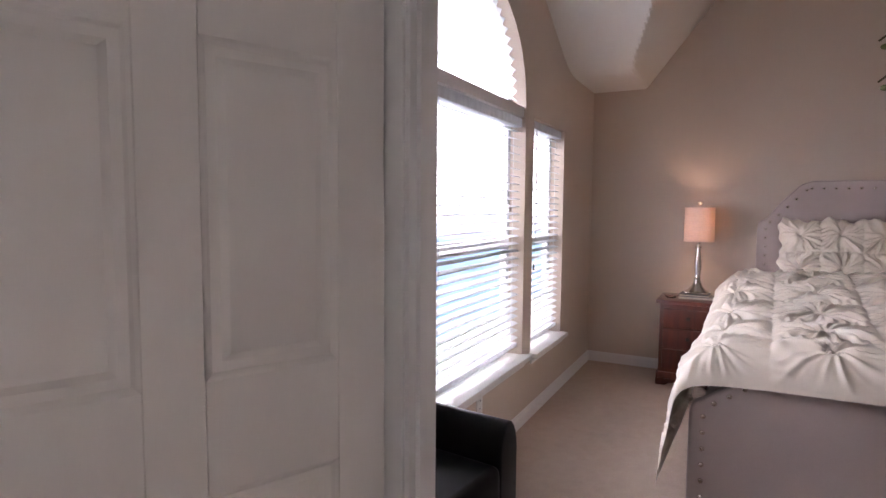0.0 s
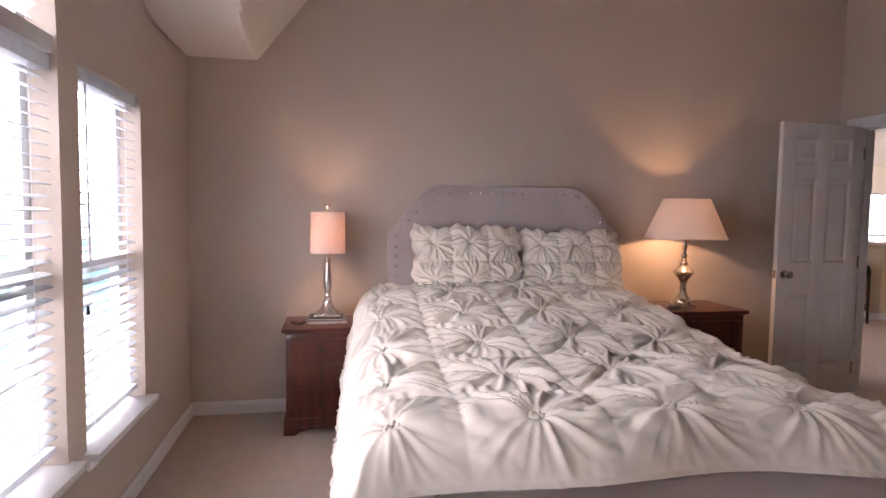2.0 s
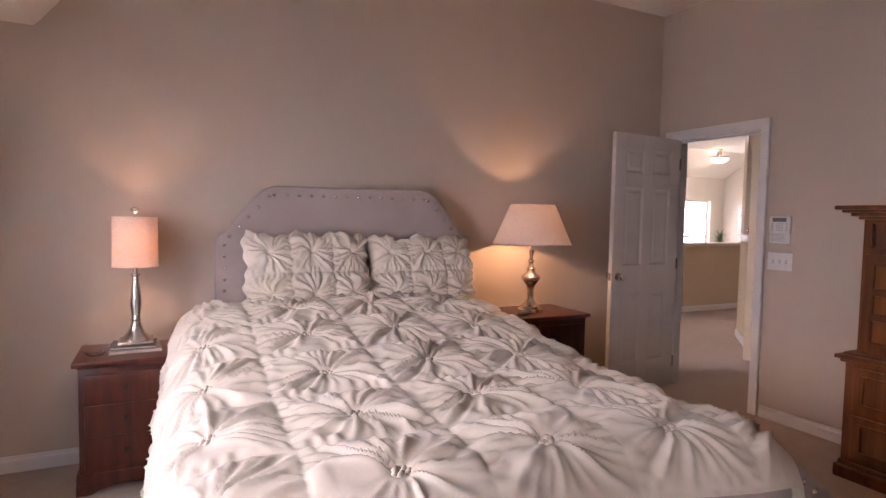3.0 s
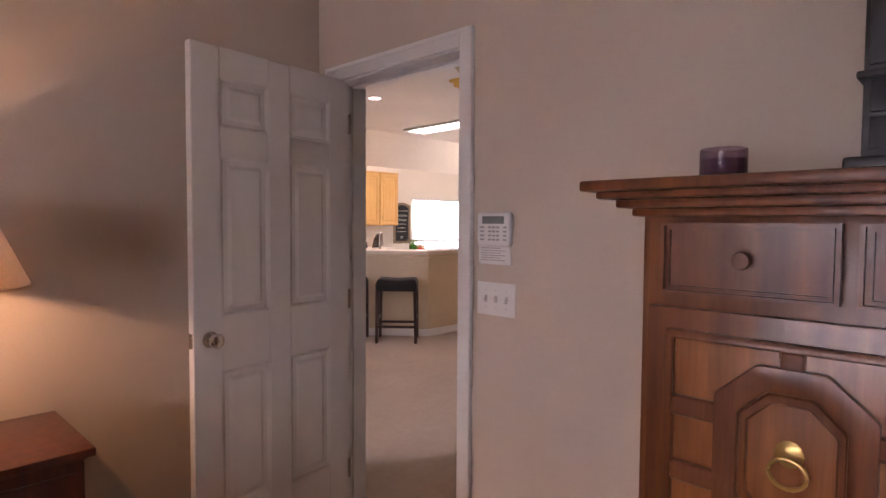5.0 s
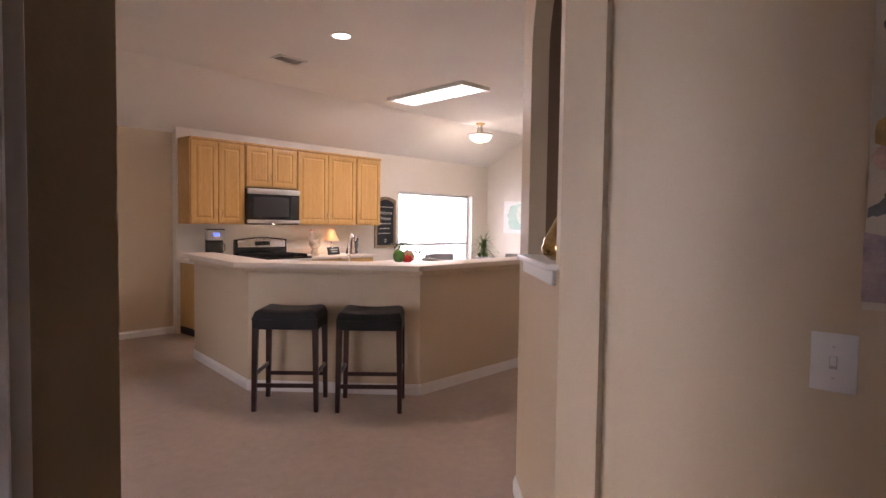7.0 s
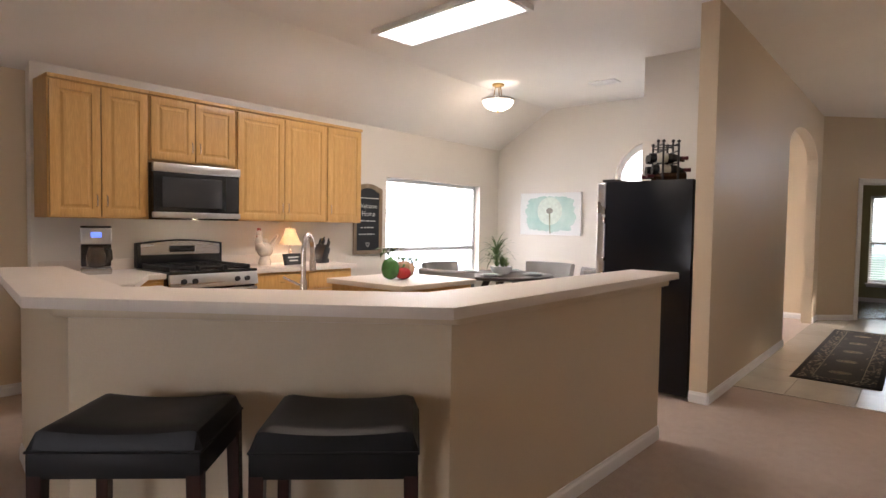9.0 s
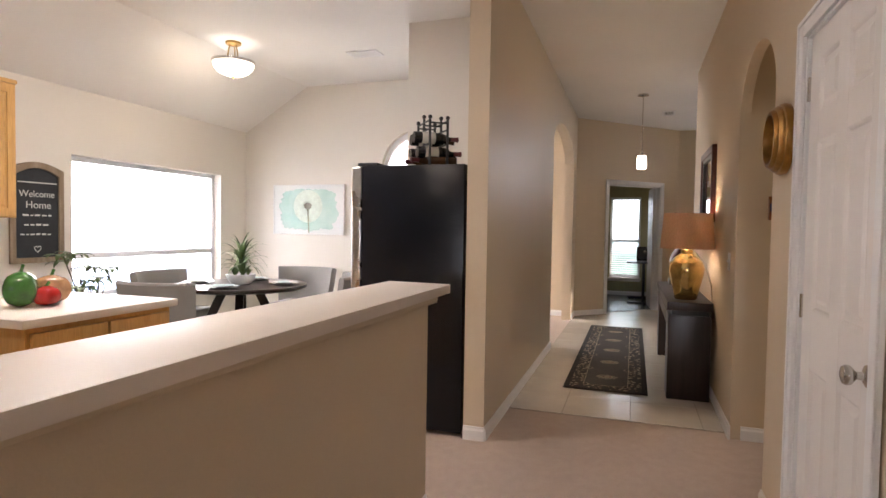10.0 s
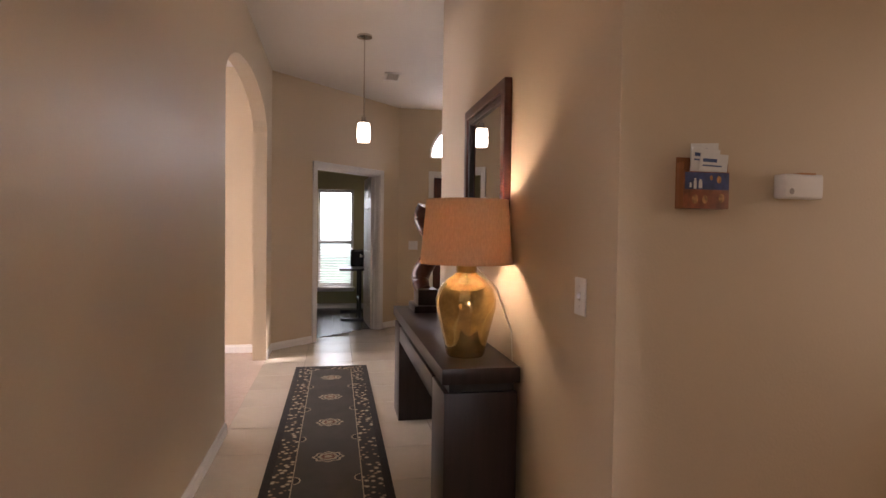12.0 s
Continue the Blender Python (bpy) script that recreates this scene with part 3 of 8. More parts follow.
door_leaf("door_3", 0.72, 2.03, pose(7.776, 4.972, 0.012, 0, 0, 180), "white six-panel closet door, closed", 0.90, hinge_y=-0.022)
casing("door_frame_4", (14.13 + 0.63 * 0.7071, 6.45 - 0.63 * 0.7071), (14.13 + 1.76 * 0.7071, 6.45 - 1.76 * 0.7071), 2.055, 0.12, "white painted study door frame")
door_leaf("door_4", 0.78, 2.03, pose(15.42, 5.30, 0.012, 0, 0, 4), "white six-panel study door standing open", hinge_y=-0.022)


# ---- windows ----
def window(name, p0, p1, z0, z1, depth, label, rail=None, top=None, sill=True, slats=True, slat_gap=0.044, tilt=12):
    """A window in an opening whose room face runs from p0 to p1; the depth lies to the left of that way."""
    p0, p1 = Vector(p0), Vector(p1)
    d = (p1 - p0).normalized()
    ln = (p1 - p0).length
    w = thing(name, label, "window", Matrix.LocRotScale((p0.x, p0.y, 0), Euler((0, 0, math.atan2(d.y, d.x))), None))
    tagged(w, kind="structure")
    y0, y1, f = depth - 0.055, depth - 0.01, 0.045
    for b in ((0, z0, f, z1), (ln - f, z0, ln, z1), (f, z0, ln - f, z0 + f), (f, z1 - f, ln - f, z1)):
        part("window_frame", rbox(b[0], y0, b[1], b[2], y1, b[3], 0.004), M["vinyl"], w)
    zr = rail or (z0 + z1) / 2
    part("window_rail", rbox(f, y0 - 0.012, zr - 0.028, ln - f, y1 - 0.004, zr + 0.028, 0.004), M["vinyl"], w)
    for a, b in ((z0 + f, zr - 0.028), (zr + 0.028, z1 - f)):
        part("pane", boxes((f, (y0 + y1) / 2 - 0.003, a, ln - f, (y0 + y1) / 2 + 0.003, b)), M["glass"], w, smooth=False).visible_shadow = False
    if sill:
        s = part("window_sill", rbox(-0.03, -0.055, z0 - 0.028, ln + 0.03, y0 + 0.01, z0 + 0.002, 0.006), M["trim"], w, "white painted sill board")
        part("sill_apron", rbox(-0.015, -0.016, z0 - 0.07, ln + 0.015, -0.002, z0 - 0.028, 0.004), M["trim"], w)
    if slats:
        b = thing(name.replace("window", "window_blind"), "white two-inch slatted blind, lowered with open slats", "blind", w.matrix_basis.copy(), "slatted window blinds")
        part("headrail", rbox(0.006, 0.02, z1 - 0.055, ln - 0.006, 0.075, z1 - 0.004, 0.004), M["blind"], b)
        n = int((z1 - 0.07 - z0 - 0.04) / slat_gap)
        c, s_ = math.cos(radians(tilt)) * 0.024, math.sin(radians(tilt)) * 0.024
        bm = bmesh.new()
        for i in range(5):
            u = i / 2 - 1
            for x in (0.012, ln - 0.012):
                bm.verts.new((x, 0.048 + c * u, s_ * u + 0.003 * (1 - u * u)))
        bm.verts.ensure_lookup_table()
        for i in range(4):
            bm.faces.new((bm.verts[2 * i], bm.verts[2 * i + 1], bm.verts[2 * i + 3], bm.verts[2 * i + 2]))
        slab(bm, 0.0025)
        me = mesh_of("slat", bm, M["blind"])
        for i in range(n):
            part("slat", me, None, b, at=Matrix.Translation((0, 0, z1 - 0.08 - i * slat_gap)))
        part("bottom_rail", rbox(0.010, 0.03, z1 - 0.085 - n * slat_gap - 0.012, ln - 0.010, 0.068, z1 - 0.085 - n * slat_gap + 0.012, 0.004), M["blind"], b)
        for x in (0.14, ln - 0.14):
            part("ladder_cord", tube([(x, 0.023, z1 - 0.06), (x, 0.023, z1 - 0.085 - n * slat_gap)], 0.0016, 5), M["vinyl"], b)
        part("tilt_wand", tube([(0.09, 0.012, z1 - 0.06), (0.092, 0.010, z1 - 0.75)], 0.004, 6), M["vinyl"], b)
        part("cord_tassel", lathe([(0, 0), (0.008, 0.004), (0.006, 0.03), (0.002, 0.04), (0, 0.041)], 8, (0.07, 0.012, z1 - 0.95)), M["blackmat"], b, "dark cord tassel")
    return w


window("window_1", (WEST, 1.08), (WEST, 2.275), SILL, 1.865, 0.15, "large white window with a blind under an arch", 1.12)
window("window_2", (WEST, 2.43), (WEST, 3.105), SILL - 0.02, 1.885, 0.15, "narrow white window with a blind", 1.12)
window("window_3", (WEST, 0.329), (WEST, 0.949), SILL - 0.02, 1.885, 0.15, "narrow white window with a blind", 1.12)
window("window_4", (9.02, 10.3), (10.93, 10.3), 0.62, 1.90, 0.15, "wide bright breakfast nook window", 1.0, slats=False)
window("window_5", (17.5, 6.07), (17.5, 5.48), 0.36, 2.0, 0.15, "white study window with a blind", 1.12)


def arch_window(name, p0, p1, z0, spring, top, depth, label, spokes=0):
    p0, p1 = Vector(p0), Vector(p1)
    d = (p1 - p0).normalized()
    ln = (p1 - p0).length
    w = thing(name, label, "window", Matrix.LocRotScale((p0.x, p0.y, 0), Euler((0, 0, math.atan2(d.y, d.x))), None))
    tagged(w, kind="structure")
    out = [(0.0, z0)] + [(ln, z0)] + arch_points(0, ln, spring, top, 24)
    out = [p for i, p in enumerate(out) if i == 0 or abs(p[0] - out[i - 1][0]) + abs(p[1] - out[i - 1][1]) > 1e-4]
    c = Vector((ln / 2, (z0 + spring) / 2))
    bm = bmesh.new()
    ya, yb = depth - 0.055, depth - 0.01
    rings = []
    for k, y in ((1.0, ya), (0.91, ya), (0.91, yb), (1.0, yb)):
        rings.append([bm.verts.new((c.x + (u - c.x) * k, y, c.y + (z - c.y) * k)) for u, z in out])
    for i in range(4):
        a, b = rings[i], rings[(i + 1) % 4]
        for k in range(len(out)):
            q = (k + 1) % len(out)
            bm.faces.new((a[k], a[q], b[q], b[k]))
    part("window_frame", bm, M["vinyl"], w)
    bm = bmesh.new()
    vs = [bm.verts.new((c.x + (u - c.x) * 0.93, (ya + yb) / 2, c.y + (z - c.y) * 0.93)) for u, z in out]
    bm.faces.new(vs)
    slab(bm, 0.005)
    part("pane", bm, M["glass"], w, smooth=False).visible_shadow = False
    for i in range(spokes):
        a = math.pi * (i + 1) / (spokes + 1)
        part("glazing_bar", tube([(ln / 2, (ya + yb) / 2, spring), (ln / 2 + ln * 0.45 * math.cos(a), (ya + yb) / 2, spring + (top - spring) * 0.93 * math.sin(a))], 0.011, 6), M["vinyl"], w)
    return w


arch_window("window_6", (WEST, 1.08), (WEST, 2.275), 1.93, 1.95, 2.50, 0.15, "white arched fanlight over the bedroom window")
arch_window("window_7", (11.4, 8.42), (11.4, 7.52), 1.2, 1.98, 2.43, 0.12, "bright arched nook window")
arch_window("window_8", (15.65, 4.50), (15.65, 3.50), 2.34, 2.36, 2.86, 0.15, "arched fanlight over the entrance door", 3)
def fan_shade():
    b = thing("fan_shade", "white pleated fan shade in the arched window", "blind", pose(WEST, 1.6775, 1.95, 0, 0, 90))
    bm = bmesh.new()
    n = 56
    hub, prev = bm.verts.new((0, 0.06, 0.01)), None
    for i in range(n + 1):
        a = math.pi * i / n
        y = 0.06 + (0.016 if i % 2 else -0.016)
        v = bm.verts.new((0.567 * math.cos(a), y, 0.01 + 0.53 * math.sin(a)))
        if prev:
            bm.faces.new((hub, prev, v))
        prev = v
    part("pleated_cloth", bm, shade_cloth("white_pleated_paper", (0.82, 0.84, 0.86), 0.72, 40), b, "folded translucent paper", smooth=False)


fan_shade()
setting("trim_transom", rbox(WEST - 0.10, 1.082, 1.867, WEST - 0.01, 2.273, 1.928, 0.006), M["trim"], "white bar between window and fanlight")


# ---- beyond the windows ----
def daylight(name, strength, low, high, z_mid):
    m, nt, b = nodes_of(name)
    tc = nt.nodes.new("ShaderNodeTexCoord")
    sp = nt.nodes.new("ShaderNodeSeparateXYZ")
    nt.links.new(tc.outputs["Object"], sp.inputs[0])
    mr = nt.nodes.new("ShaderNodeMapRange")
    mr.inputs[1].default_value, mr.inputs[2].default_value = z_mid - 0.6, z_mid + 0.9
    nt.links.new(sp.outputs["Z"], mr.inputs[0])
    n = noise_node(nt, 0.9, 5, (1, 1, 1.6), 2.0)
    r = ramp_node(nt, n.outputs["Fac"], [(0.35, (0.55, 0.60, 0.66)), (0.6, (1, 1, 1))])
    base = mixed(nt, low, high, mr.outputs[0])
    inv = nt.nodes.new("ShaderNodeMath")
    inv.operation = "SUBTRACT"
    inv.inputs[0].default_value = 1.0
    nt.links.new(mr.outputs[0], inv.inputs[1])
    col = mixed(nt, base, mixed(nt, base, r.outputs[0], 1.0, "MULTIPLY"), inv.outputs[0])
    b.inputs["Base Color"].default_value = (0, 0, 0, 1)
    nt.links.new(col, b.inputs["Emission Color"])
    b.inputs["Emission Strength"].default_value = strength
    return m


setting("backdrop_west", boxes((-5.1, -6, -0.55, -5.0, 18, 8)), daylight("west_daylight", 24.0, (0.026, 0.047, 0.072), (0.95, 0.98, 1.0), 1.45), "bright hazy glowing sheet over the back yard", False)
setting("backdrop_north", boxes((5, 13.0, -0.55, 18, 13.1, 7)), daylight("north_daylight", 17.0, (0.13, 0.18, 0.25), (1.0, 0.99, 0.97), 0.9), "bright hazy glowing sheet over the side yard", False)
setting("backdrop_arch", boxes((11.8, 7.55, 1.0, 11.84, 9.4, 2.95)), daylight("arch_daylight", 5.0, (0.9, 0.9, 0.86), (1.0, 1.0, 1.0), 1.5), "bright hazy glowing sheet", False)
# weak glowing sheet added outside the bath's made-up opening as fill light
setting("backdrop_bath_fill", boxes((-4, -5.1, -0.55, 2, -5.0, 6)), daylight("bath_fill_glow", 0.2, (0.5, 0.66, 0.85), (1.0, 0.99, 0.97), 0.9), "bright hazy glowing sheet", False)
setting("backdrop_east", boxes((20.0, 4.8, -0.5, 20.1, 8, 4)), daylight("east_daylight", 7.0, (0.10, 0.14, 0.12), (0.8, 0.92, 1.0), 1.3), "bright hazy garden", False)

# ---- bedroom: bed ----
BED = pose(-0.456, 1.48, 0, 0, 0, -2.9)
bed = thing("bed", "grey linen upholstered queen bed with nailhead trim", "bed", BED)


def clipped_panel(half, z0, shoulder, top, step):
    """A board outline with notched, clipped corners, in x and z."""
    a = [(half, z0), (half, shoulder - 0.03), (half - 0.015, shoulder), (half - 0.06, shoulder + 0.02)]
    a += [(half - 0.06 - (step - 0.10) * t, shoulder + 0.02 + (top - shoulder - 0.05) * (t ** 0.85)) for t in (0.25, 0.5, 0.75, 1.0)]
    a += [(half - step, top - 0.012), (half - step - 0.04, top)]
    return a + [(-x, z) for x, z in a[::-1]]


def upholstered(outline, y0, y1):
    bm = turned(prism([(x, z) for x, z in outline], -y1, -y0), STAND)
    return round_edges(bm, 0.018, 3)


part("headboard", upholstered(clipped_panel(0.80, 0.10, 1.245, 1.54, 0.30), 2.36, 2.46), M["linen"], bed, "grey linen headboard with clipped corners")
part("footboard", upholstered(clipped_panel(0.955, 0.10, 0.54, 0.73, 0.30), 0.0, 0.075), M["linen"], bed, "grey linen footboard")
for sx in (-1, 1):
    part("side_rail", rbox(min(sx * 0.85, sx * 0.93), 0.075, 0.12, max(sx * 0.85, sx * 0.93), 2.36, 0.48, 0.015), M["linen"], bed)
    for y in (0.01, 2.38):
        part("leg", round_edges(boxes((sx * 0.905 - 0.03, y, 0.0, sx * 0.905 + 0.03, y + 0.055, 0.125)), 0.004), M["espresso"] if y > 1 else M["linen"], bed)
part("mattress", rbox(-0.78, 0.16, 0.36, 0.56, 2.34, 0.70, 0.06, 4), M["mattress"], bed, "white mattress under the comforter")
nail_me = mesh_of("nailhead", lathe([(0.0105, 0), (0.0095, 0.004), (0.006, 0.0075), (0, 0.009)], 12), M["chrome"])


def nail_row(pts, gap, y):
    """Nails along a line of (x, z) points on a face that looks to -y."""
    for (x0, z0), (x1, z1) in zip(pts, pts[1:]):
        n = max(1, round(math.hypot(x1 - x0, z1 - z0) / gap))
        for i in range(n):
            part("nailhead", nail_me, None, bed, at=Matrix.Translation((x0 + (x1 - x0) * i / n, y, z0 + (z1 - z0) * i / n)) @ Matrix.Rotation(radians(90), 4, "X"))


nail_row([(-0.745, 0.86), (-0.745, 1.19), (-0.72, 1.24), (-0.56, 1.41), (-0.50, 1.475), (-0.47, 1.485), (0.47, 1.485), (0.50, 1.475), (0.56, 1.41), (0.72, 1.24), (0.745, 1.19), (0.745, 0.86)], 0.072, 2.36)
nail_row([(-0.90, 0.15), (-0.90, 0.49), (-0.86, 0.55), (-0.70, 0.665), (-0.60, 0.68)], 0.075, 0.0)
nail_row([(0.90, 0.15), (0.90, 0.49), (0.86, 0.55), (0.70, 0.665), (0.60, 0.68)], 0.075, 0.0)


def gathered(S, T, cx, cy, hx, hy, rng, amp):
    """Relief of a cloth gathered into rosettes on a grid with centres cx, cy and half cells hx, hy."""
    H = np.zeros_like(S)
    for x in cx:
        for y in cy:
            dx, dy = (S - x) / hx, (T - y) / hy
            m = np.maximum(np.abs(dx), np.abs(dy))
            inside = m <= 1.0
            th, r = np.arctan2(dy, dx), np.minimum(np.hypot(dx, dy), 1.4)
            f = rng.uniform(0, 6.28, 6)
            tw = th + 0.22 * np.sin(2 * th + f[0]) + 0.13 * np.sin(3 * th + f[1]) + 0.10 * np.sin(2.5 * r + f[2])
            pl = (1 - 2 * np.abs(np.sin(rng.integers(9, 13) * tw / 2 + f[3])) ** 0.6) * (0.8 + 0.4 * np.sin(2 * th + f[4]))
            pl = pl + 0.45 * (1 - 2 * np.abs(np.sin(rng.integers(21, 27) * tw / 2 + f[5])) ** 0.8) * np.clip(r * 1.5 - 0.2, 0, 1)
            puff = np.sin(np.pi * np.clip(m, 0, 1)) ** 0.8
            edge = np.clip((m - 0.72) / 0.28, 0, 1)
            along = np.where(np.abs(dx) > np.abs(dy), dy, dx)
            ruf = np.cos(along * 19 + 3 * np.sin(along * 5 + x * 9)) * np.sin(np.pi * edge)
            mix = np.clip(r * 3.4, 0, 1) * (1 - 0.8 * edge)
            h = amp * (1.0 * puff + 0.62 * pl * mix + 0.22 * ruf) - amp * 0.9 * np.exp(-(r / 0.14) ** 2)
            H = np.where(inside, h, H)
    return H


def grid_mesh(name, P, material):
    n, k = P.shape[:2]
    idx = np.arange(n * k).reshape(n, k)
    f = np.stack([idx[:-1, :-1], idx[1:, :-1], idx[1:, 1:], idx[:-1, 1:]], -1).reshape(-1, 4)
    me = bpy.data.meshes.new(name)
    me.from_pydata(P.reshape(-1, 3).tolist(), [], f.tolist())
    me.materials.append(material)
    me.shade_smooth()
    return me


def displaced(P, H):
    a, b = np.gradient(P, axis=0), np.gradient(P, axis=1)
    N = np.cross(a, b)
    N /= np.linalg.norm(N, axis=2, keepdims=True) + 1e-9
    return P + N * H[..., None]


def fold(d, r, flare):
    """Arc over an edge: how far out and down cloth lies d past it."""
    q = r * math.pi / 2
    a = np.clip(d, 0, q) / r
    rest = np.maximum(d - q, 0)
    return np.where(d < 0, d, r * np.sin(a) + rest * flare), np.where(d < 0, 0, r * (1 - np.cos(a)) + rest)


def comforter():
    rng = np.random.default_rng(5)
    c = thing("comforter", "cream comforter gathered into rosettes, spread over the bed", "comforter", BED @ Matrix.Translation((-0.13, -1.5, 0.05)))
    s, t = np.linspace(-1.36, 1.36, 400), np.linspace(3.56, 1.36, 340)
    S, T = np.meshgrid(s, t, indexing="ij")
    away = np.clip((3.56 - T) / 2.20, 0, 1)
    T = T + 0.05 * np.clip((np.abs(S) - 0.90) / 0.42, 0, 1) ** 2 * away ** 4
    so, sd = fold(np.abs(S) - 0.68, 0.20, 0.16)
    to, td = fold(1.61 - T, 0.17, 0.10)
    crown = 0.05 * np.cos(np.clip(S / 0.95, -1, 1) * math.pi / 2) + 0.02 * np.sin(T * 2.2 + 0.4)
    X = np.sign(S) * (0.68 + so)
    Y = 1.61 - to
    low = np.where((sd > 0) & (td > 0), np.hypot(sd, td) * 1.0, sd + td)
    Z = 0.725 + crown - low + 0.075 * np.clip((T - 2.3) / 0.9, 0, 1)
    drag = np.clip((1.95 - T) / 0.5, 0, 1) * np.clip((np.abs(S) - 0.95) / 0.3, 0, 1)
    Z = Z - 0.02 * drag
    Y = Y + 0.02 * np.sin(S * 7)
    P = np.stack([X, Y, Z], -1)
    cx, cy = [-1.54 + 0.40 * i for i in range(9)], [1.17, 1.58, 1.99, 2.40, 2.81, 3.22, 3.63]
    H = gathered(S, T, cx, cy, 0.20, 0.205, rng, 0.021)
    nz = 0.006 * np.sin(S * 31 + 2 * np.sin(T * 17)) * np.sin(T * 27 + 1.5 * np.sin(S * 13))
    hem = np.clip((1.37 - np.abs(S)) / 0.14, 0.25, 1) * np.clip((1 - away) / 0.09, 0.25, 1)
    P = displaced(P, -(H + nz) * hem)
    me = grid_mesh("cloth", P, M["comforter"])
    part("cloth", me, None, c)
    knot = bmesh.new()
    for i in range(9):
        a = i * 2.4
        ball(0.014, 8, 6, (0.017 * math.cos(a) * (i > 0), 0.017 * math.sin(a) * (i > 0), 0.004 + 0.004 * (i % 3)), (1, 0.6, 0.9), knot)
    knot_me = mesh_of("rosette_knot", knot, M["comforter"])
    for x in cx:
        for y in cy[1:6]:
            i, j = int(np.argmin(np.abs(s - x))), int(np.argmin(np.abs(t - y)))
            if abs(s[i] - x) < 0.02 and i not in (0, len(s) - 1):
                p = P[i, j]
                part("rosette_knot", knot_me, None, c, at=Matrix.Translation(p) @ Matrix.Rotation(x * 7, 4, "Z"))


comforter()


def pillow(x, tilt, seed, w=0.74, h=0.52):
    rng = np.random.default_rng(seed)
    p = thing("pillow", "cream pillow in a rosette-gathered sham, propped on the headboard", "pillow", pose(x, 3.55, 0.785, tilt, 0, 0), "pillows at the headboard")
    for side in (1, -1):
        u, v = np.linspace(-1, 1, 110), np.linspace(-1, 1, 84)
        U, V = np.meshgrid(u, v, indexing="ij")
        th = 0.115 * (np.clip(1 - np.abs(U) ** 3.5, 0, 1) * np.clip(1 - np.abs(V) ** 3.5, 0, 1)) ** 0.5
        wob = 1 + 0.03 * np.sin(7.3 * V + seed) + 0.02 * np.sin(19 * V + 2 * seed)
        P = np.stack([U * w / 2 * wob, -side * th, (V + 1) * h / 2 + (0.016 * np.sin(U * 9.5 + seed + 1.5 * U * U) + 0.010 * np.sin(U * 24 + 2 * seed)) * np.clip((V - 0.3) / 0.6, 0, 1)], -1)
        H = gathered(U * w / 2, V * h / 2, [-w / 3, 0, w / 3], [-h / 4, h / 4], w / 6, h / 4, rng, 0.022) if side == 1 else np.zeros_like(U)
        edge = np.clip((1 - np.maximum(np.abs(U), np.abs(V))) * 9, 0, 1)
        D = displaced(P, H * 1.0 * edge)
        part("sham_front" if side == 1 else "sham_back", grid_mesh("sham", D, M["comforter"]), None, p)


pillow(-0.65, -19, 3, 0.70, 0.50)
pillow(0.05, -21, 8, 0.69, 0.48)


# ---- bedroom: nightstands and lamps ----
def nightstand(x0, x1, y0, y1, h, label):
    n = thing("nightstand", label, "nightstand", pose((x0 + x1) / 2, y0, 0), "nightstands beside the bed")
    w, d = (x1 - x0) / 2, y1 - y0
    part("body", rbox(-w + 0.025, 0.02, 0.09, w - 0.025, d, h - 0.035, 0.004), M["cherry"], n)
    for z, o, k in ((h - 0.035, 0.006, 0.010), (h - 0.025, -0.012, 0.025)):
        part("top" if k > 0.02 else "top_moulding", rbox(-w + 0.012 + o, 0.008 + o, z, w - 0.012 - o, d, z + k, 0.005), M["cherry"], n)
    part("base", rbox(-w + 0.012, 0.008, 0.03, w - 0.012, d, 0.10, 0.008), M["cherry"], n)
    bm = bmesh.new()
    arc = [(-w + 0.012, 0.0), (-w + 0.08, 0.0)] + [(-w + 0.08 + (2 * w - 0.16) * i / 12, 0.012 + 0.024 * math.sin(math.pi * i / 12)) for i in range(1, 12)] + [(w - 0.08, 0.0), (w - 0.012, 0.0), (w - 0.012, 0.05), (-w + 0.012, 0.05)]
    part("apron", turned(prism(arc, -0.03, -0.004), STAND), M["cherry"], n)
    for sx in (-1, 1):
        part("foot", rbox(min(sx * (w - 0.08), sx * (w - 0.013)), 0.03, 0, max(sx * (w - 0.08), sx * (w - 0.013)), d, 0.05, 0.004), M["cherry"], n)
    zs = (0.125, 0.29, 0.445, h - 0.055)
    for z0, z1 in zip(zs, zs[1:]):
        dr = part("drawer", rbox(-w + 0.05, 0.006, z0, w - 0.05, 0.03, z1 - 0.012, 0.005), M["cherry"], n)
        part("drawer_knob", turned(lathe([(0, 0), (0.006, 0), (0.006, 0.012), (0.014, 0.018), (0.012, 0.026), (0, 0.028)], 14), Matrix.Translation((0, 0.006, (z0 + z1) / 2)) @ Matrix.Rotation(radians(90), 4, "X")), M["blackmat"], dr)
    return n


nightstand(-1.79, -1.335, 3.55, 3.97, 0.65, "dark cherry wood nightstand with a moulded top")
nightstand(0.66, 1.285, 3.50, 3.97, 0.72, "dark cherry wood nightstand beside the open door")

M["shade_pink"] = shade_cloth("pink_beige_shade", (0.84, 0.70, 0.62), 0.35)
M["shade_white"] = shade_cloth("off_white_shade", (0.80, 0.70, 0.62), 0.38)
M["shade_tan"] = shade_cloth("tan_burlap_shade", (0.60, 0.40, 0.26), 0.30, 140)


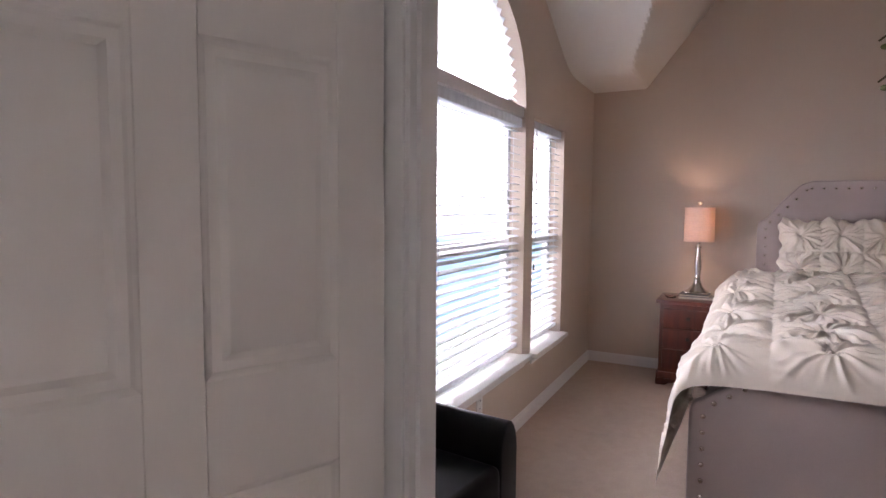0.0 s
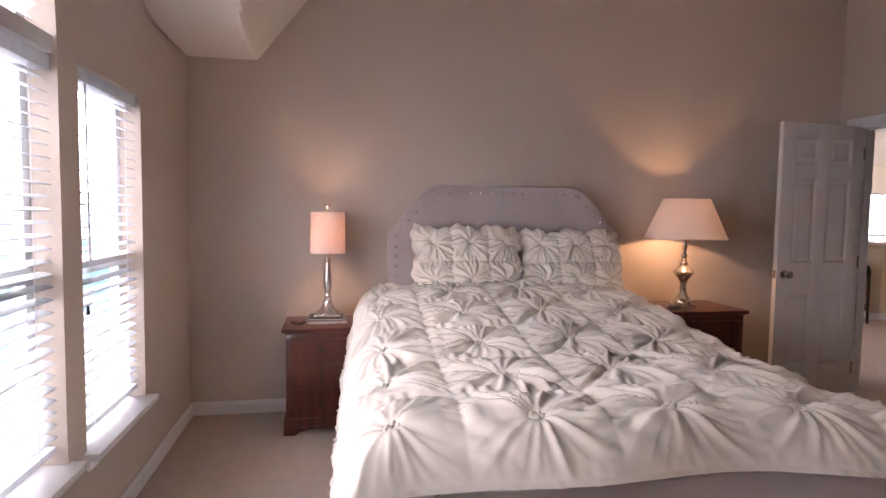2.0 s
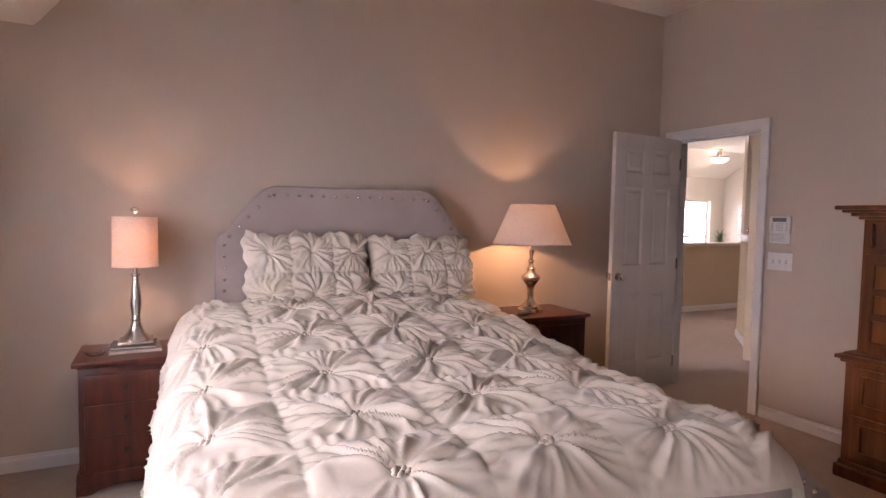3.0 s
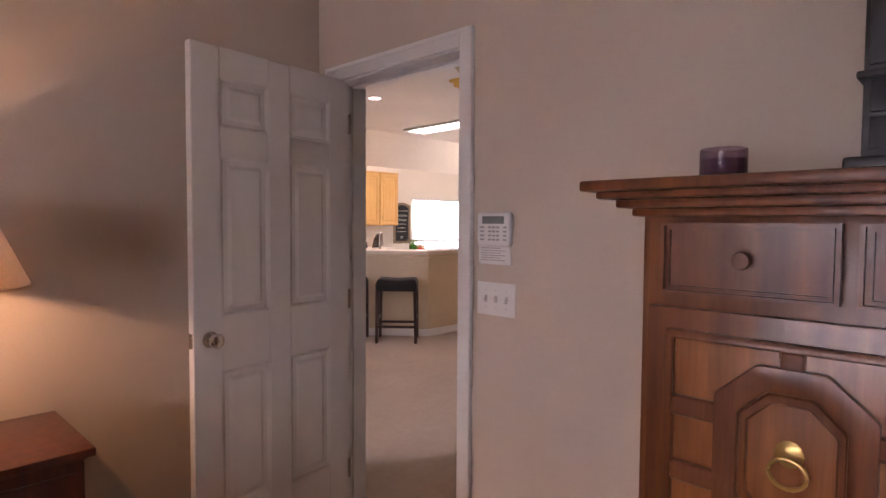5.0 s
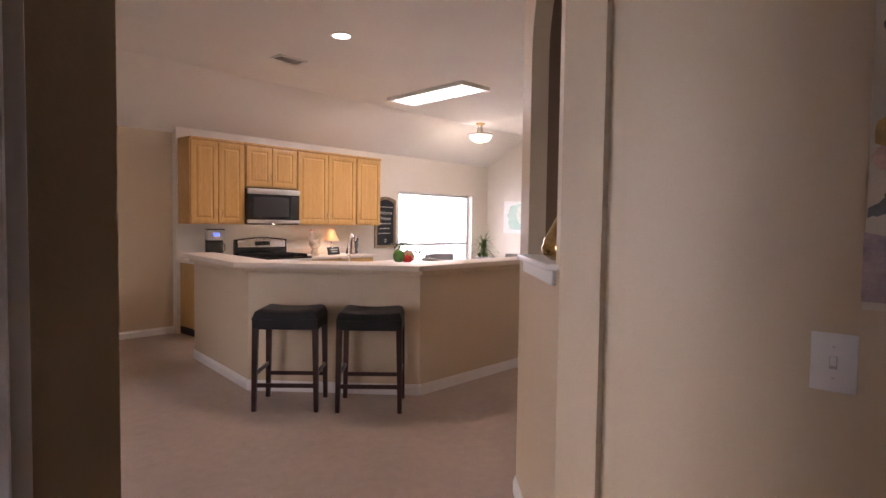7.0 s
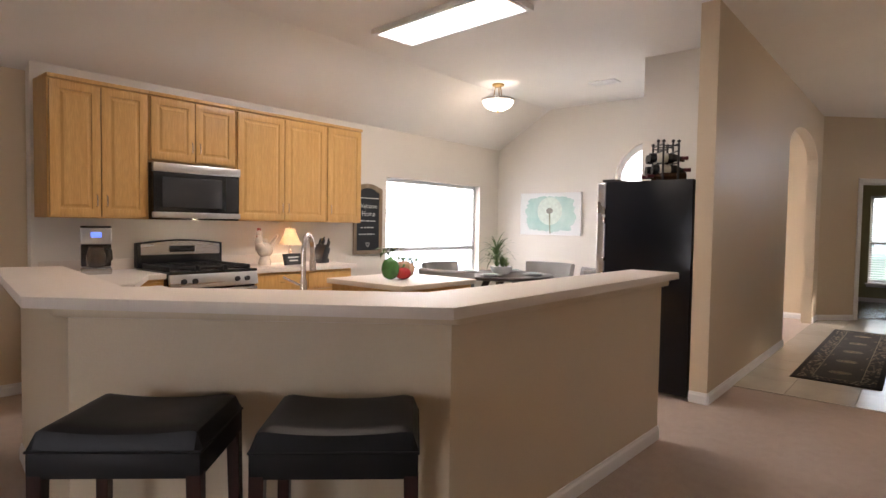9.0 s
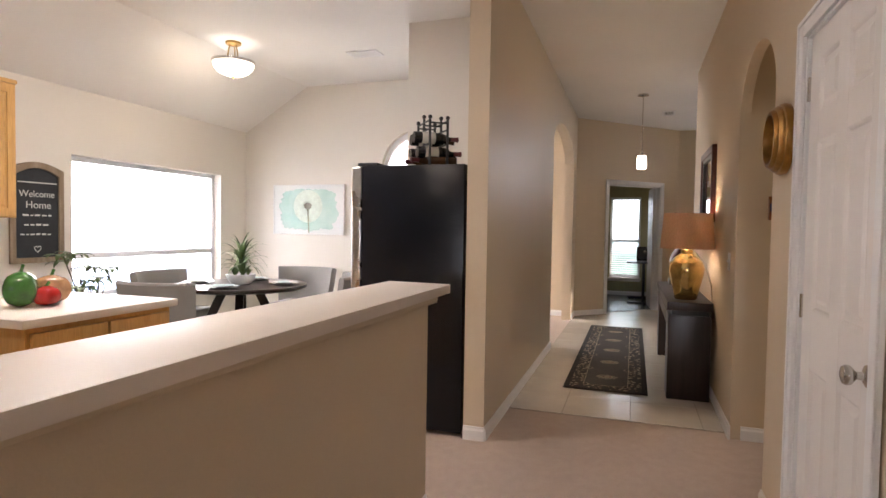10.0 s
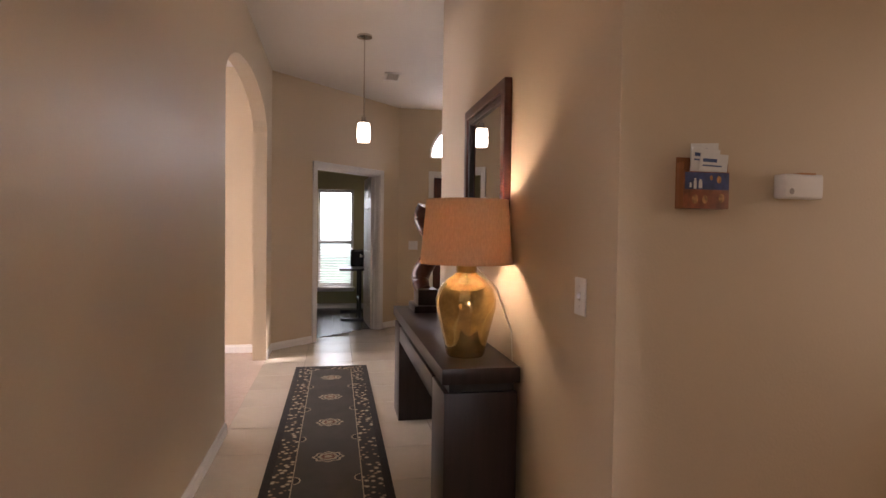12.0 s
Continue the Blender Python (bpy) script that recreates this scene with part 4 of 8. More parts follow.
def open_shade(r0, r1, z0, z1, material, parent, seg=40):
    bm = bmesh.new()
    prof = [(r0, z0), (r1, z1), (r1 - 0.003, z1), (r0 - 0.003, z0), (r0, z0)]
    lathe(prof, seg, bm=bm)
    sh = part("shade", bm, material, parent, "fabric drum shade")
    part("shade_rim", lathe([(r0 + 0.001, z0), (r0 + 0.0025, z0 + 0.008), (r0 - 0.004, z0 + 0.008), (r0 - 0.004, z0), (r0 + 0.001, z0)], seg), material, sh)
    part("shade_rim", lathe([(r1 + 0.001, z1 - 0.008), (r1 + 0.002, z1), (r1 - 0.004, z1), (r1 - 0.004, z1 - 0.008), (r1 + 0.001, z1 - 0.008)], seg), material, sh)
    return sh


def harp(parent, z0, z1, top_r):
    for a in (0, 2.094, 4.189):
        part("spider", tube([(0, 0, z1), (top_r * math.cos(a), top_r * math.sin(a), z1 - 0.004)], 0.002, 5), M["chrome"], parent)
    part("stem", tube([(0, 0, z0), (0, 0, z1 + 0.012)], 0.005, 8), M["chrome"], parent)


def lamp_slim(at):
    l = thing("table_lamp", "slim brushed nickel lamp with a pink-beige drum shade, lit", "table lamp", at)
    part("foot", round_edges(boxes((-0.085, -0.085, 0, 0.085, 0.085, 0.018)), 0.004), M["chrome"], l)
    part("body", lathe([(0.075, 0.018), (0.070, 0.03), (0.045, 0.055), (0.030, 0.09), (0.022, 0.12), (0.026, 0.13), (0.020, 0.14), (0.023, 0.17), (0.029, 0.21), (0.027, 0.26), (0.018, 0.33), (0.014, 0.37), (0.024, 0.375), (0.024, 0.385), (0.010, 0.39), (0.010, 0.43), (0, 0.43)], 32), M["chrome"], l)
    open_shade(0.115, 0.112, 0.425, 0.70, M["shade_pink"], l)
    harp(l, 0.43, 0.69, 0.11)
    part("finial", ball(0.022, 16, 10, (0, 0, 0.735), (1, 1, 0.85)), M["chrome"], l, "nickel ball finial")


def lamp_urn(at):
    l = thing("table_lamp", "antique nickel urn lamp with a white empire shade, lit", "table lamp", at)
    part("body", lathe([(0, 0), (0.085, 0), (0.085, 0.028), (0.070, 0.034), (0.068, 0.050), (0.055, 0.058), (0.040, 0.075), (0.024, 0.10), (0.018, 0.125), (0.026, 0.13), (0.026, 0.14), (0.020, 0.145), (0.022, 0.17), (0.030, 0.20), (0.048, 0.225), (0.064, 0.245), (0.066, 0.262), (0.056, 0.275), (0.035, 0.29), (0.026, 0.31), (0.030, 0.325), (0.020, 0.335), (0.014, 0.36), (0.022, 0.372), (0.022, 0.385), (0.012, 0.39), (0.012, 0.42), (0.017, 0.43), (0.017, 0.46), (0, 0.46)], 36), M["chrome"], l)
    open_shade(0.262, 0.148, 0.50, 0.79, M["shade_white"], l, 48)
    harp(l, 0.46, 0.76, 0.15)


lamp_slim(pose(-1.525, 3.77, 0.687) @ Matrix.Scale(0.94, 4))
lamp_urn(pose(0.90, 3.68, 0.722) @ Matrix.Diagonal((1.03, 1.03, 0.95, 1)))

M["paper"] = plain("book_paper", (0.62, 0.58, 0.50), 0.8)
M["bookdark"] = plain("dark_book_cover", (0.05, 0.05, 0.055), 0.5)
M["bookgrey"] = plain("grey_book_cover", (0.32, 0.30, 0.30), 0.5)


def book(at, w, d, h, cover, label):
    b = thing("book", label, "book", at)
    part("pages", boxes((-w / 2 + 0.004, -d / 2 + 0.004, 0.003, w / 2 - 0.001, d / 2 - 0.004, h - 0.003)), M["paper"], b, smooth=False)
    part("cover", boxes((-w / 2, -d / 2, 0, w / 2, d / 2, 0.003), (-w / 2, -d / 2, h - 0.003, w / 2, d / 2, h), (-w / 2, -d / 2, 0.003, -w / 2 + 0.003, d / 2, h - 0.003)), cover, b, smooth=False)


book(pose(-1.53, 3.76, 0.652, 0, 0, 4), 0.24, 0.19, 0.018, M["bookgrey"], "grey hardback book under the slim lamp")
book(pose(-1.535, 3.765, 0.671, 0, 0, -3), 0.21, 0.18, 0.015, M["bookdark"], "dark hardback book under the slim lamp")
_c = thing("trinket_dish", "small clear glass dish on the nightstand", "dish", pose(-1.70, 3.68, 0.651))
part("dish", lathe([(0, 0), (0.03, 0), (0.042, 0.012), (0.050, 0.026), (0.046, 0.027), (0.038, 0.014), (0.02, 0.006), (0, 0.006)], 24), M["glass"], _c)
_c = thing("eyeglasses", "folded dark eyeglasses on the nightstand", "eyeglasses", pose(0.78, 3.58, 0.722, 0, 0, 20))
part("case", round_edges(ball(0.07, 18, 10, (0, 0, 0.018), (1.0, 0.45, 0.26)), 0.0005, 1), M["bookdark"], _c)


# ---- bedroom: armoire ----
def frame_ring(outer, inner, t0, t1, bm=None):
    """A flat ring between two outlines with equal counts, in x, z; from y t0 to t1."""
    bm = bm or bmesh.new()
    rings = [[bm.verts.new((x, y, z)) for x, z in o] for o, y in ((outer, t0), (outer, t1), (inner, t1), (inner, t0))]
    n = len(outer)
    for i in range(4):
        a, b = rings[i], rings[(i + 1) % 4]
        for k in range(n):
            bm.faces.new((a[k], a[(k + 1) % n], b[(k + 1) % n], b[k]))
    return bm


def scaled(o, k, c):
    return [(c[0] + (x - c[0]) * k, c[1] + (z - c[1]) * k) for x, z in o]


def armoire():
    # local: front looks to -y, width along x; turned so that the front faces the bed
    W, D = 1.12, 0.44
    a = thing("armoire", "carved brown oak armoire with brass ring pulls", "armoire", pose(1.955, 1.585, 0, 0, 0, -90) @ Matrix.Diagonal((1, 1, 1.02, 1)))
    w = W / 2
    part("upper_body", rbox(-w, 0, 0.66, w, D, 1.40, 0.004), M["walnut"], a)
    part("lower_body", rbox(-w - 0.035, -0.03, 0.09, w + 0.035, D, 0.62, 0.004), M["walnut"], a)
    part("plinth", rbox(-w - 0.06, -0.055, 0.0, w + 0.06, D, 0.07, 0.012, 3), M["walnut"], a)
    part("plinth_moulding", rbox(-w - 0.045, -0.04, 0.07, w + 0.045, D, 0.095, 0.008), M["walnut"], a)
    for z0, z1, o in ((0.62, 0.638, 0.055), (0.638, 0.660, 0.075), (0.660, 0.675, 0.045)):
        part("waist_moulding", rbox(-w - o, -o + 0.005, z0, w + o, D, z1, 0.006), M["walnut"], a)
    for z0, z1, o in ((1.375, 1.392, 0.02), (1.392, 1.410, 0.045), (1.410, 1.425, 0.075), (1.425, 1.447, 0.10)):
        part("cornice", rbox(-w - o, -o, z0, w + o, D, z1, 0.006), M["walnut"], a)
    # top drawers
    xs = (-w + 0.035, -w / 3 - 0.01, w / 3 + 0.01, w - 0.035)
    for x0, x1 in zip(xs, xs[1:]):
        o = [(x0 + 0.012, 1.225), (x1 - 0.012, 1.225), (x1 - 0.012, 1.362), (x0 + 0.012, 1.362)]
        c = ((x0 + x1) / 2, 1.2935)
        d = part("drawer", turned(prism(scaled(o, 0.98, c), 0.0, 0.014), STAND), M["walnut"], a)
        for k0, k1, y in ((1.0, 0.92, -0.026), (0.88, 0.80, -0.023)):
            q = lambda k: [(c[0] + (x - c[0]) * (1 - (1 - k) * 0.55), c[1] + (z - c[1]) * k) for x, z in o]
            part("drawer_moulding", frame_ring(q(k0), q(k1), -0.012, y), M["walnut"], d)
        part("drawer_knob", turned(lathe([(0, 0), (0.010, 0), (0.007, 0.010), (0.017, 0.016), (0.015, 0.024), (0, 0.027)], 16), Matrix.Translation((c[0], -0.014, c[1])) @ Matrix.Rotation(radians(90), 4, "X")), M["walnut"], d)
    # doors with pierced shield panels
    for sx in (-1, 1):
        x0, x1 = (0.008, w - 0.02) if sx > 0 else (-w + 0.02, -0.008)
        c = ((x0 + x1) / 2, 0.94)
        hx, hz = (x1 - x0) / 2, 0.235
        d = part("door", rbox(x0, -0.016, 0.69, x1, 0.004, 1.195, 0.003), M["walnut"], a)
        part("door_inset", rbox(x0 + 0.055, -0.0195, 0.745, x1 - 0.055, -0.014, 1.14, 0.002), M["walnut_light"], d, "lighter oak inset")
        rect = lambda i: [(x0 + i, 0.69 + i), (x1 - i, 0.69 + i), (x1 - i, 1.195 - i), (x0 + i, 1.195 - i)]
        part("door_moulding", round_edges(frame_ring(rect(0.042), rect(0.058), -0.012, -0.030), 0.003, 1), M["walnut"], d)
        oct_ = lambda a_, b_, k: [(c[0] + a_ * u, c[1] + b_ * v) for u, v in ((-k, -1), (k, -1), (1, -0.62), (1, 0.62), (k, 1), (-k, 1), (-1, 0.62), (-1, -0.62))]
        part("shield", round_edges(frame_ring(oct_(0.128, 0.170, 0.42), oct_(0.085, 0.125, 0.42), -0.014, -0.034), 0.005, 2), M["walnut"], d)
        part("shield_bead", round_edges(frame_ring(oct_(0.085, 0.122, 0.42), oct_(0.070, 0.104, 0.42), -0.014, -0.028), 0.003, 1), M["walnut"], d)
        bars = ((c[0] - 0.02, -0.031, c[1] + 0.165, c[0] + 0.02, -0.014, 1.14), (c[0] - 0.02, -0.031, 0.745, c[0] + 0.02, -0.014, c[1] - 0.165),
                     (x0 + 0.055, -0.031, c[1] + 0.045, c[0] - 0.12, -0.014, c[1] + 0.085), (c[0] + 0.12, -0.031, c[1] + 0.045, x1 - 0.055, -0.014, c[1] + 0.085),
                     (x0 + 0.055, -0.031, c[1] - 0.085, c[0] - 0.12, -0.014, c[1] - 0.045), (c[0] + 0.12, -0.031, c[1] - 0.085, x1 - 0.055, -0.014, c[1] - 0.045))
        for bar_ in bars:
            part("strap", round_edges(boxes(bar_), 0.004, 1), M["walnut"], d)
        part("pull_plate", turned(lathe([(0, 0), (0.022, 0), (0.024, 0.004), (0.012, 0.009), (0, 0.010)], 16), Matrix.Translation((c[0], -0.0195, c[1] + 0.02)) @ Matrix.Rotation(radians(90), 4, "X")), M["brass"], d, "antique brass plate")
        part("pull_ring", tube([(c[0] + 0.030 * math.cos(t), -0.034, c[1] - 0.012 + 0.026 * math.sin(t)) for t in [i * math.pi / 10 for i in range(20)]], 0.0042, 7, closed=True), M["brass"], d, "antique brass ring")
    for z0, z1 in ((0.115, 0.345), (0.365, 0.60)):
        d = part("drawer", rbox(-w + 0.01, -0.045, z0, w - 0.01, -0.025, z1, 0.006), M["walnut"], a)
        o = [(-w + 0.05, z0 + 0.035), (w - 0.05, z0 + 0.035), (w - 0.05, z1 - 0.035), (-w + 0.05, z1 - 0.035)]
        i_ = [(-w + 0.066, z0 + 0.051), (w - 0.066, z0 + 0.051), (w - 0.066, z1 - 0.051), (-w + 0.066, z1 - 0.051)]
        part("drawer_moulding", frame_ring(o, i_, -0.043, -0.053), M["walnut"], d)
        for x in (-0.3, 0.3):
            part("bail_pull", tube([(x + 0.045 * math.cos(t), -0.062 - 0.004 * math.sin(t), (z0 + z1) / 2 - 0.026 * math.sin(t)) for t in [i * math.pi / 8 for i in range(9)]], 0.004, 7), M["brass"], d, "antique brass bail pull")
    return a


M["brass"] = plain("antique_brass", (0.42, 0.27, 0.10), 0.35, 1.0, var=0.15, fine=80, bump=0.05)
M["mirror"] = plain("silvered_mirror", (0.88, 0.88, 0.88), 0.02, 1.0, var=0.0, bump=0.0, rvar=0.0)
armoire()


def jewelry_chest():
    j = thing("jewelry_chest", "black jewelry chest with an oval mirror door, on the armoire", "jewelry chest", pose(2.06, 1.635, 1.477, 0, 0, -90) @ Matrix.Diagonal((1, 1, 1.12, 1)))
    w, D = 0.155, 0.20
    part("base", rbox(-w - 0.025, -0.02, 0, w + 0.025, D, 0.03, 0.008, 3), M["ebony"], j)
    part("body", rbox(-w, 0, 0.03, w, D, 0.50, 0.003), M["ebony"], j)
    part("lid", rbox(-w - 0.012, -0.012, 0.50, w + 0.012, D, 0.516, 0.006, 3), M["ebony"], j)
    part("lower_moulding", rbox(-w - 0.010, -0.010, 0.155, w + 0.010, D, 0.167, 0.004), M["ebony"], j)
    for z0, z1 in ((0.042, 0.092), (0.100, 0.150)):
        d = part("drawer", rbox(-w + 0.012, -0.008, z0, w - 0.012, 0.004, z1, 0.003), M["ebony"], j)
        part("drawer_knob", turned(lathe([(0, 0), (0.004, 0), (0.004, 0.006), (0.009, 0.010), (0.007, 0.015), (0, 0.016)], 12), Matrix.Translation((0, -0.008, (z0 + z1) / 2)) @ Matrix.Rotation(radians(90), 4, "X")), M["chrome"], d)
    part("door", rbox(-w + 0.008, -0.007, 0.175, -0.0015, 0.004, 0.492, 0.003), M["ebony"], j)
    part("door", rbox(0.0015, -0.007, 0.175, w - 0.008, 0.004, 0.492, 0.003), M["ebony"], j)
    for sx in (-1, 1):
        bm = bmesh.new()
        arc = [(sx * (0.002 + 0.098 * math.sin(t)), -0.0085, 0.335 + 0.138 * math.cos(t)) for t in [math.pi * i / 24 for i in range(25)]]
        bm.faces.new([bm.verts.new(p) for p in arc])
        slab(bm, 0.002)
        part("oval_mirror", bm, M["mirror"], j, "bevelled half-oval mirror", smooth=False)
        rim = [(sx * (0.002 + 0.101 * math.sin(t)), -0.010, 0.335 + 0.141 * math.cos(t)) for t in [math.pi * i / 24 for i in range(25)]]
        part("mirror_rim", tube(rim, 0.004, 6), M["chrome"], j)
        part("door_pull", tube([(sx * 0.008, -0.012, 0.335), (sx * 0.010, -0.024, 0.333), (sx * 0.03, -0.026, 0.331)], 0.0035, 6), M["chrome"], j)


jewelry_chest()
_c = thing("candle", "purple candle in a glass jar on the armoire", "candle", pose(2.08, 2.03, 1.477))
part("jar", lathe([(0, 0), (0.042, 0), (0.047, 0.006), (0.047, 0.068), (0.044, 0.070), (0.044, 0.010), (0, 0.008)], 28), glass("purple_glass", (0.55, 0.42, 0.55)), _c)
part("wax", lathe([(0, 0.010), (0.0425, 0.012), (0.0425, 0.048), (0, 0.047)], 24), plain("purple_wax", (0.16, 0.07, 0.13), 0.5), _c, "purple wax")

# ---- bedroom: small things ----
def switch_plate(at, gangs, label):
    s = thing("light_switch", label, "light switch", at)
    w = 0.035 + 0.046 * gangs
    part("plate", rbox(-w / 2, -0.006, -0.06, w / 2, 0, 0.06, 0.003), M["plastic"], s)
    for i in range(gangs):
        x = (i - (gangs - 1) / 2) * 0.046
        part("toggle", turned(rbox(-0.005, -0.014, -0.008, 0.005, 0, 0.010, 0.002), Matrix.Translation((x, -0.004, 0)) @ Matrix.Rotation(radians(20 if i % 2 else -20), 4, "X")), M["plastic"], s)
        part("toggle_slot", boxes((x - 0.007, -0.0068, -0.013, x + 0.007, -0.0058, 0.013)), plain("slot_grey", (0.45, 0.43, 0.41), 0.6), s, smooth=False)
        for z in (-0.032, 0.032):
            part("screw", turned(lathe([(0.003, 0), (0.003, 0.0012), (0, 0.0014)], 8), Matrix.Translation((x, -0.006, z)) @ Matrix.Rotation(radians(90), 4, "X")), M["steel"], s)
    return s


def outlet(at, label="white wall outlet above the skirting"):
    s = thing("wall_outlet", label, "outlet", at, "wall outlets")
    part("plate", rbox(-0.035, -0.006, -0.057, 0.035, 0, 0.057, 0.003), M["plastic"], s)
    for z in (-0.02, 0.02):
        r = part("receptacle", turned(lathe([(0.0165, 0), (0.0165, 0.002), (0, 0.002)], 20), Matrix.Translation((0, -0.0055, z)) @ Matrix.Rotation(radians(90), 4, "X")), M["plastic"], s)
        part("socket_slot", boxes((-0.007, -0.0085, z - 0.004, -0.005, -0.0072, z + 0.005), (0.005, -0.0085, z - 0.004, 0.007, -0.0072, z + 0.005)), M["blackmat"], r, smooth=False)


def keypad():
    k = thing("alarm_keypad", "white alarm keypad with its cover hanging open", "alarm keypad", pose(2.41, 2.895, 1.352, 0, 0, -90) @ Matrix.Diagonal((1.07, 1, 1.08, 1)))
    part("body", round_edges(boxes((-0.07, -0.024, -0.045, 0.07, 0, 0.068)), 0.012, 4), M["plastic"], k)
    part("display", rbox(-0.046, -0.0255, 0.030, 0.046, -0.022, 0.055, 0.002), plain("lcd_grey", (0.17, 0.18, 0.19), 0.25, bump=0), k, "grey display")
    key = mesh_of("key", rbox(-0.006, -0.003, -0.003, 0.006, 0.001, 0.003, 0.001, 1), plain("key_grey", (0.36, 0.35, 0.36), 0.5, bump=0))
    for r in range(4):
        for c in range(3):
            part("key", key, None, k, at=Matrix.Translation((-0.013 + c * 0.017, -0.0245, 0.018 - r * 0.0135)))
        for x, sc in ((-0.045, 1.4), (0.050, 1.1)):
            part("key", key, None, k, at=Matrix.Translation((x, -0.0245, 0.018 - r * 0.0135)) @ Matrix.Diagonal((sc, 1, 1, 1)))
    c = part("cover", turned(round_edges(prism([(-0.066, 0), (0.066, 0), (0.070, -0.05), (0.066, -0.062), (-0.066, -0.062), (-0.070, -0.05)], 0, 0.006), 0.002, 1), Matrix.Translation((0, -0.012, -0.044)) @ Matrix.Rotation(radians(6), 4, "X") @ STAND), M["plastic"], k)
    line = plain("print_grey", (0.34, 0.33, 0.34), 0.7, bump=0)
    for i in range(6):
        part("printed_line", boxes((-0.052, -0.0205, -0.052 - i * 0.008, 0.030 + 0.018 * (i % 2), -0.0195, -0.0495 - i * 0.008)), line, c, smooth=False)


keypad()
switch_plate(pose(2.41, 2.893, 1.112, 0, 0, -90), 3, "white three-gang light switch by the door")
outlet(pose(WEST, 1.63, 0.33, 0, 0, 90))
outlet(pose(2.41, 2.30, 0.30, 0, 0, -90))


def armchair(at, label):
    a = thing("armchair", label, "armchair", at)
    part("base", rbox(-0.42, -0.38, 0.07, 0.42, 0.40, 0.30, 0.02, 3), M["leather"], a)
    part("seat_cushion", rbox(-0.27, -0.41, 0.28, 0.27, 0.22, 0.46, 0.05, 4), M["leather"], a)
    part("backrest", turned(rbox(-0.40, -0.10, 0, 0.40, 0.10, 0.60, 0.06, 4), pose(0, 0.32, 0.22, -9)), M["leather"], a)
    for sx in (-1, 1):
        prof = [(-0.085, 0.0), (0.085, 0.0), (0.085, 0.40)] + [(0.085 * math.cos(t), 0.40 + 0.10 * math.sin(t)) for t in [math.pi * i / 10 for i in range(1, 10)]] + [(-0.085, 0.40)]
        part("arm", round_edges(turned(prism([(x + sx * 0.355, z + 0.08) for x, z in prof], -0.34, 0.40), STAND), 0.02, 3), M["leather"], a)
        for y in (-0.34, 0.34):
            part("foot", rbox(sx * 0.36 - 0.03, y - 0.03, 0, sx * 0.36 + 0.03, y + 0.03, 0.08, 0.004), M["espresso"], a)


armchair(pose(-2.13, 0.56, 0, 0, 0, 82) @ Matrix.Diagonal((0.66, 0.48, 1.08, 1)), "black leather club armchair under the window")

M["petal"] = shade_cloth("white_petal", (0.82, 0.80, 0.76), 0.25, 60)
M["bud"] = plain("green_bud", (0.13, 0.14, 0.045), 0.5, var=0.2)
M["stem"] = plain("brown_green_stem", (0.085, 0.070, 0.03), 0.6, var=0.2)


def petal_mesh(l, w, cup):
    P = np.zeros((9, 7, 3))
    for i in range(9):
        for j in range(7):
            u, v = i / 8, j / 3 - 1
            ww = w * math.sin(math.pi * min(1, u * 0.93 + 0.06)) ** 0.7
            P[i, j] = (u * l, v * ww, cup * u * u * l + 0.25 * ww * v * v)
    return grid_mesh("petal", P, M["petal"])


def orchid():
    rnd = random.Random(4)
    o = thing("orchid", "white artificial orchid in a black pot", "orchid", pose(-0.745, 0.375, 0.0))
    part("pot", lathe([(0, 1.02), (0.09, 1.02), (0.13, 1.10), (0.14, 1.18), (0.128, 1.185), (0.12, 1.12), (0, 1.12)], 28), M["black"], o, "glossy black pot")
    pm = petal_mesh(0.05, 0.026, 0.35)

    def flower(p, aim, parent):
        f = part("flower_centre", ball(0.009, 8, 6), M["bud"], parent, at=Matrix.Translation(p) @ aim)
        for k in range(5):
            part("petal", pm, None, f, at=Matrix.Rotation(k * 1.2566 + 0.2, 4, "Z") @ Matrix.Rotation(radians(-18 - 6 * (k % 2)), 4, "Y"))
    for tip, root_h, nb in (((-0.30, -0.08, 1.64), 1.79, 3), ((-0.295, -0.065, 1.57), 1.73, 3)):
        a, m, b = Vector((0.02, 0, 1.12)), Vector((-0.02, -0.02, root_h + 0.1)), Vector(tip)
        pts = [a.lerp(m, t).lerp(m.lerp(b, t), t) for t in [i / 14 for i in range(15)]]
        st = part("flower_stem", tube(pts, 0.0042, 7, taper=[1.2 - 0.75 * i / 14 for i in range(15)]), M["stem"], o, "brown orchid stem")
        for i in range(nb):
            p = pts[14 - i] + Vector((0.012 * (-1) ** i, 0.004, -0.010))
            part("bud", ball(0.0065 + 0.0012 * i, 10, 8, tuple(p), (1.35, 0.9, 0.85)), M["bud"], st, "closed green bud")
        for i in (6, 8, 9, 10, 11, 12):
            p = pts[i] + Vector((rnd.uniform(-0.02, 0.02), rnd.uniform(-0.02, 0.02), rnd.uniform(-0.012, 0.03)))
            flower(p, Euler((radians(70 + rnd.uniform(-25, 25)), rnd.uniform(-0.4, 0.4), radians(-40 + rnd.uniform(-50, 50)))).to_matrix().to_4x4(), st)


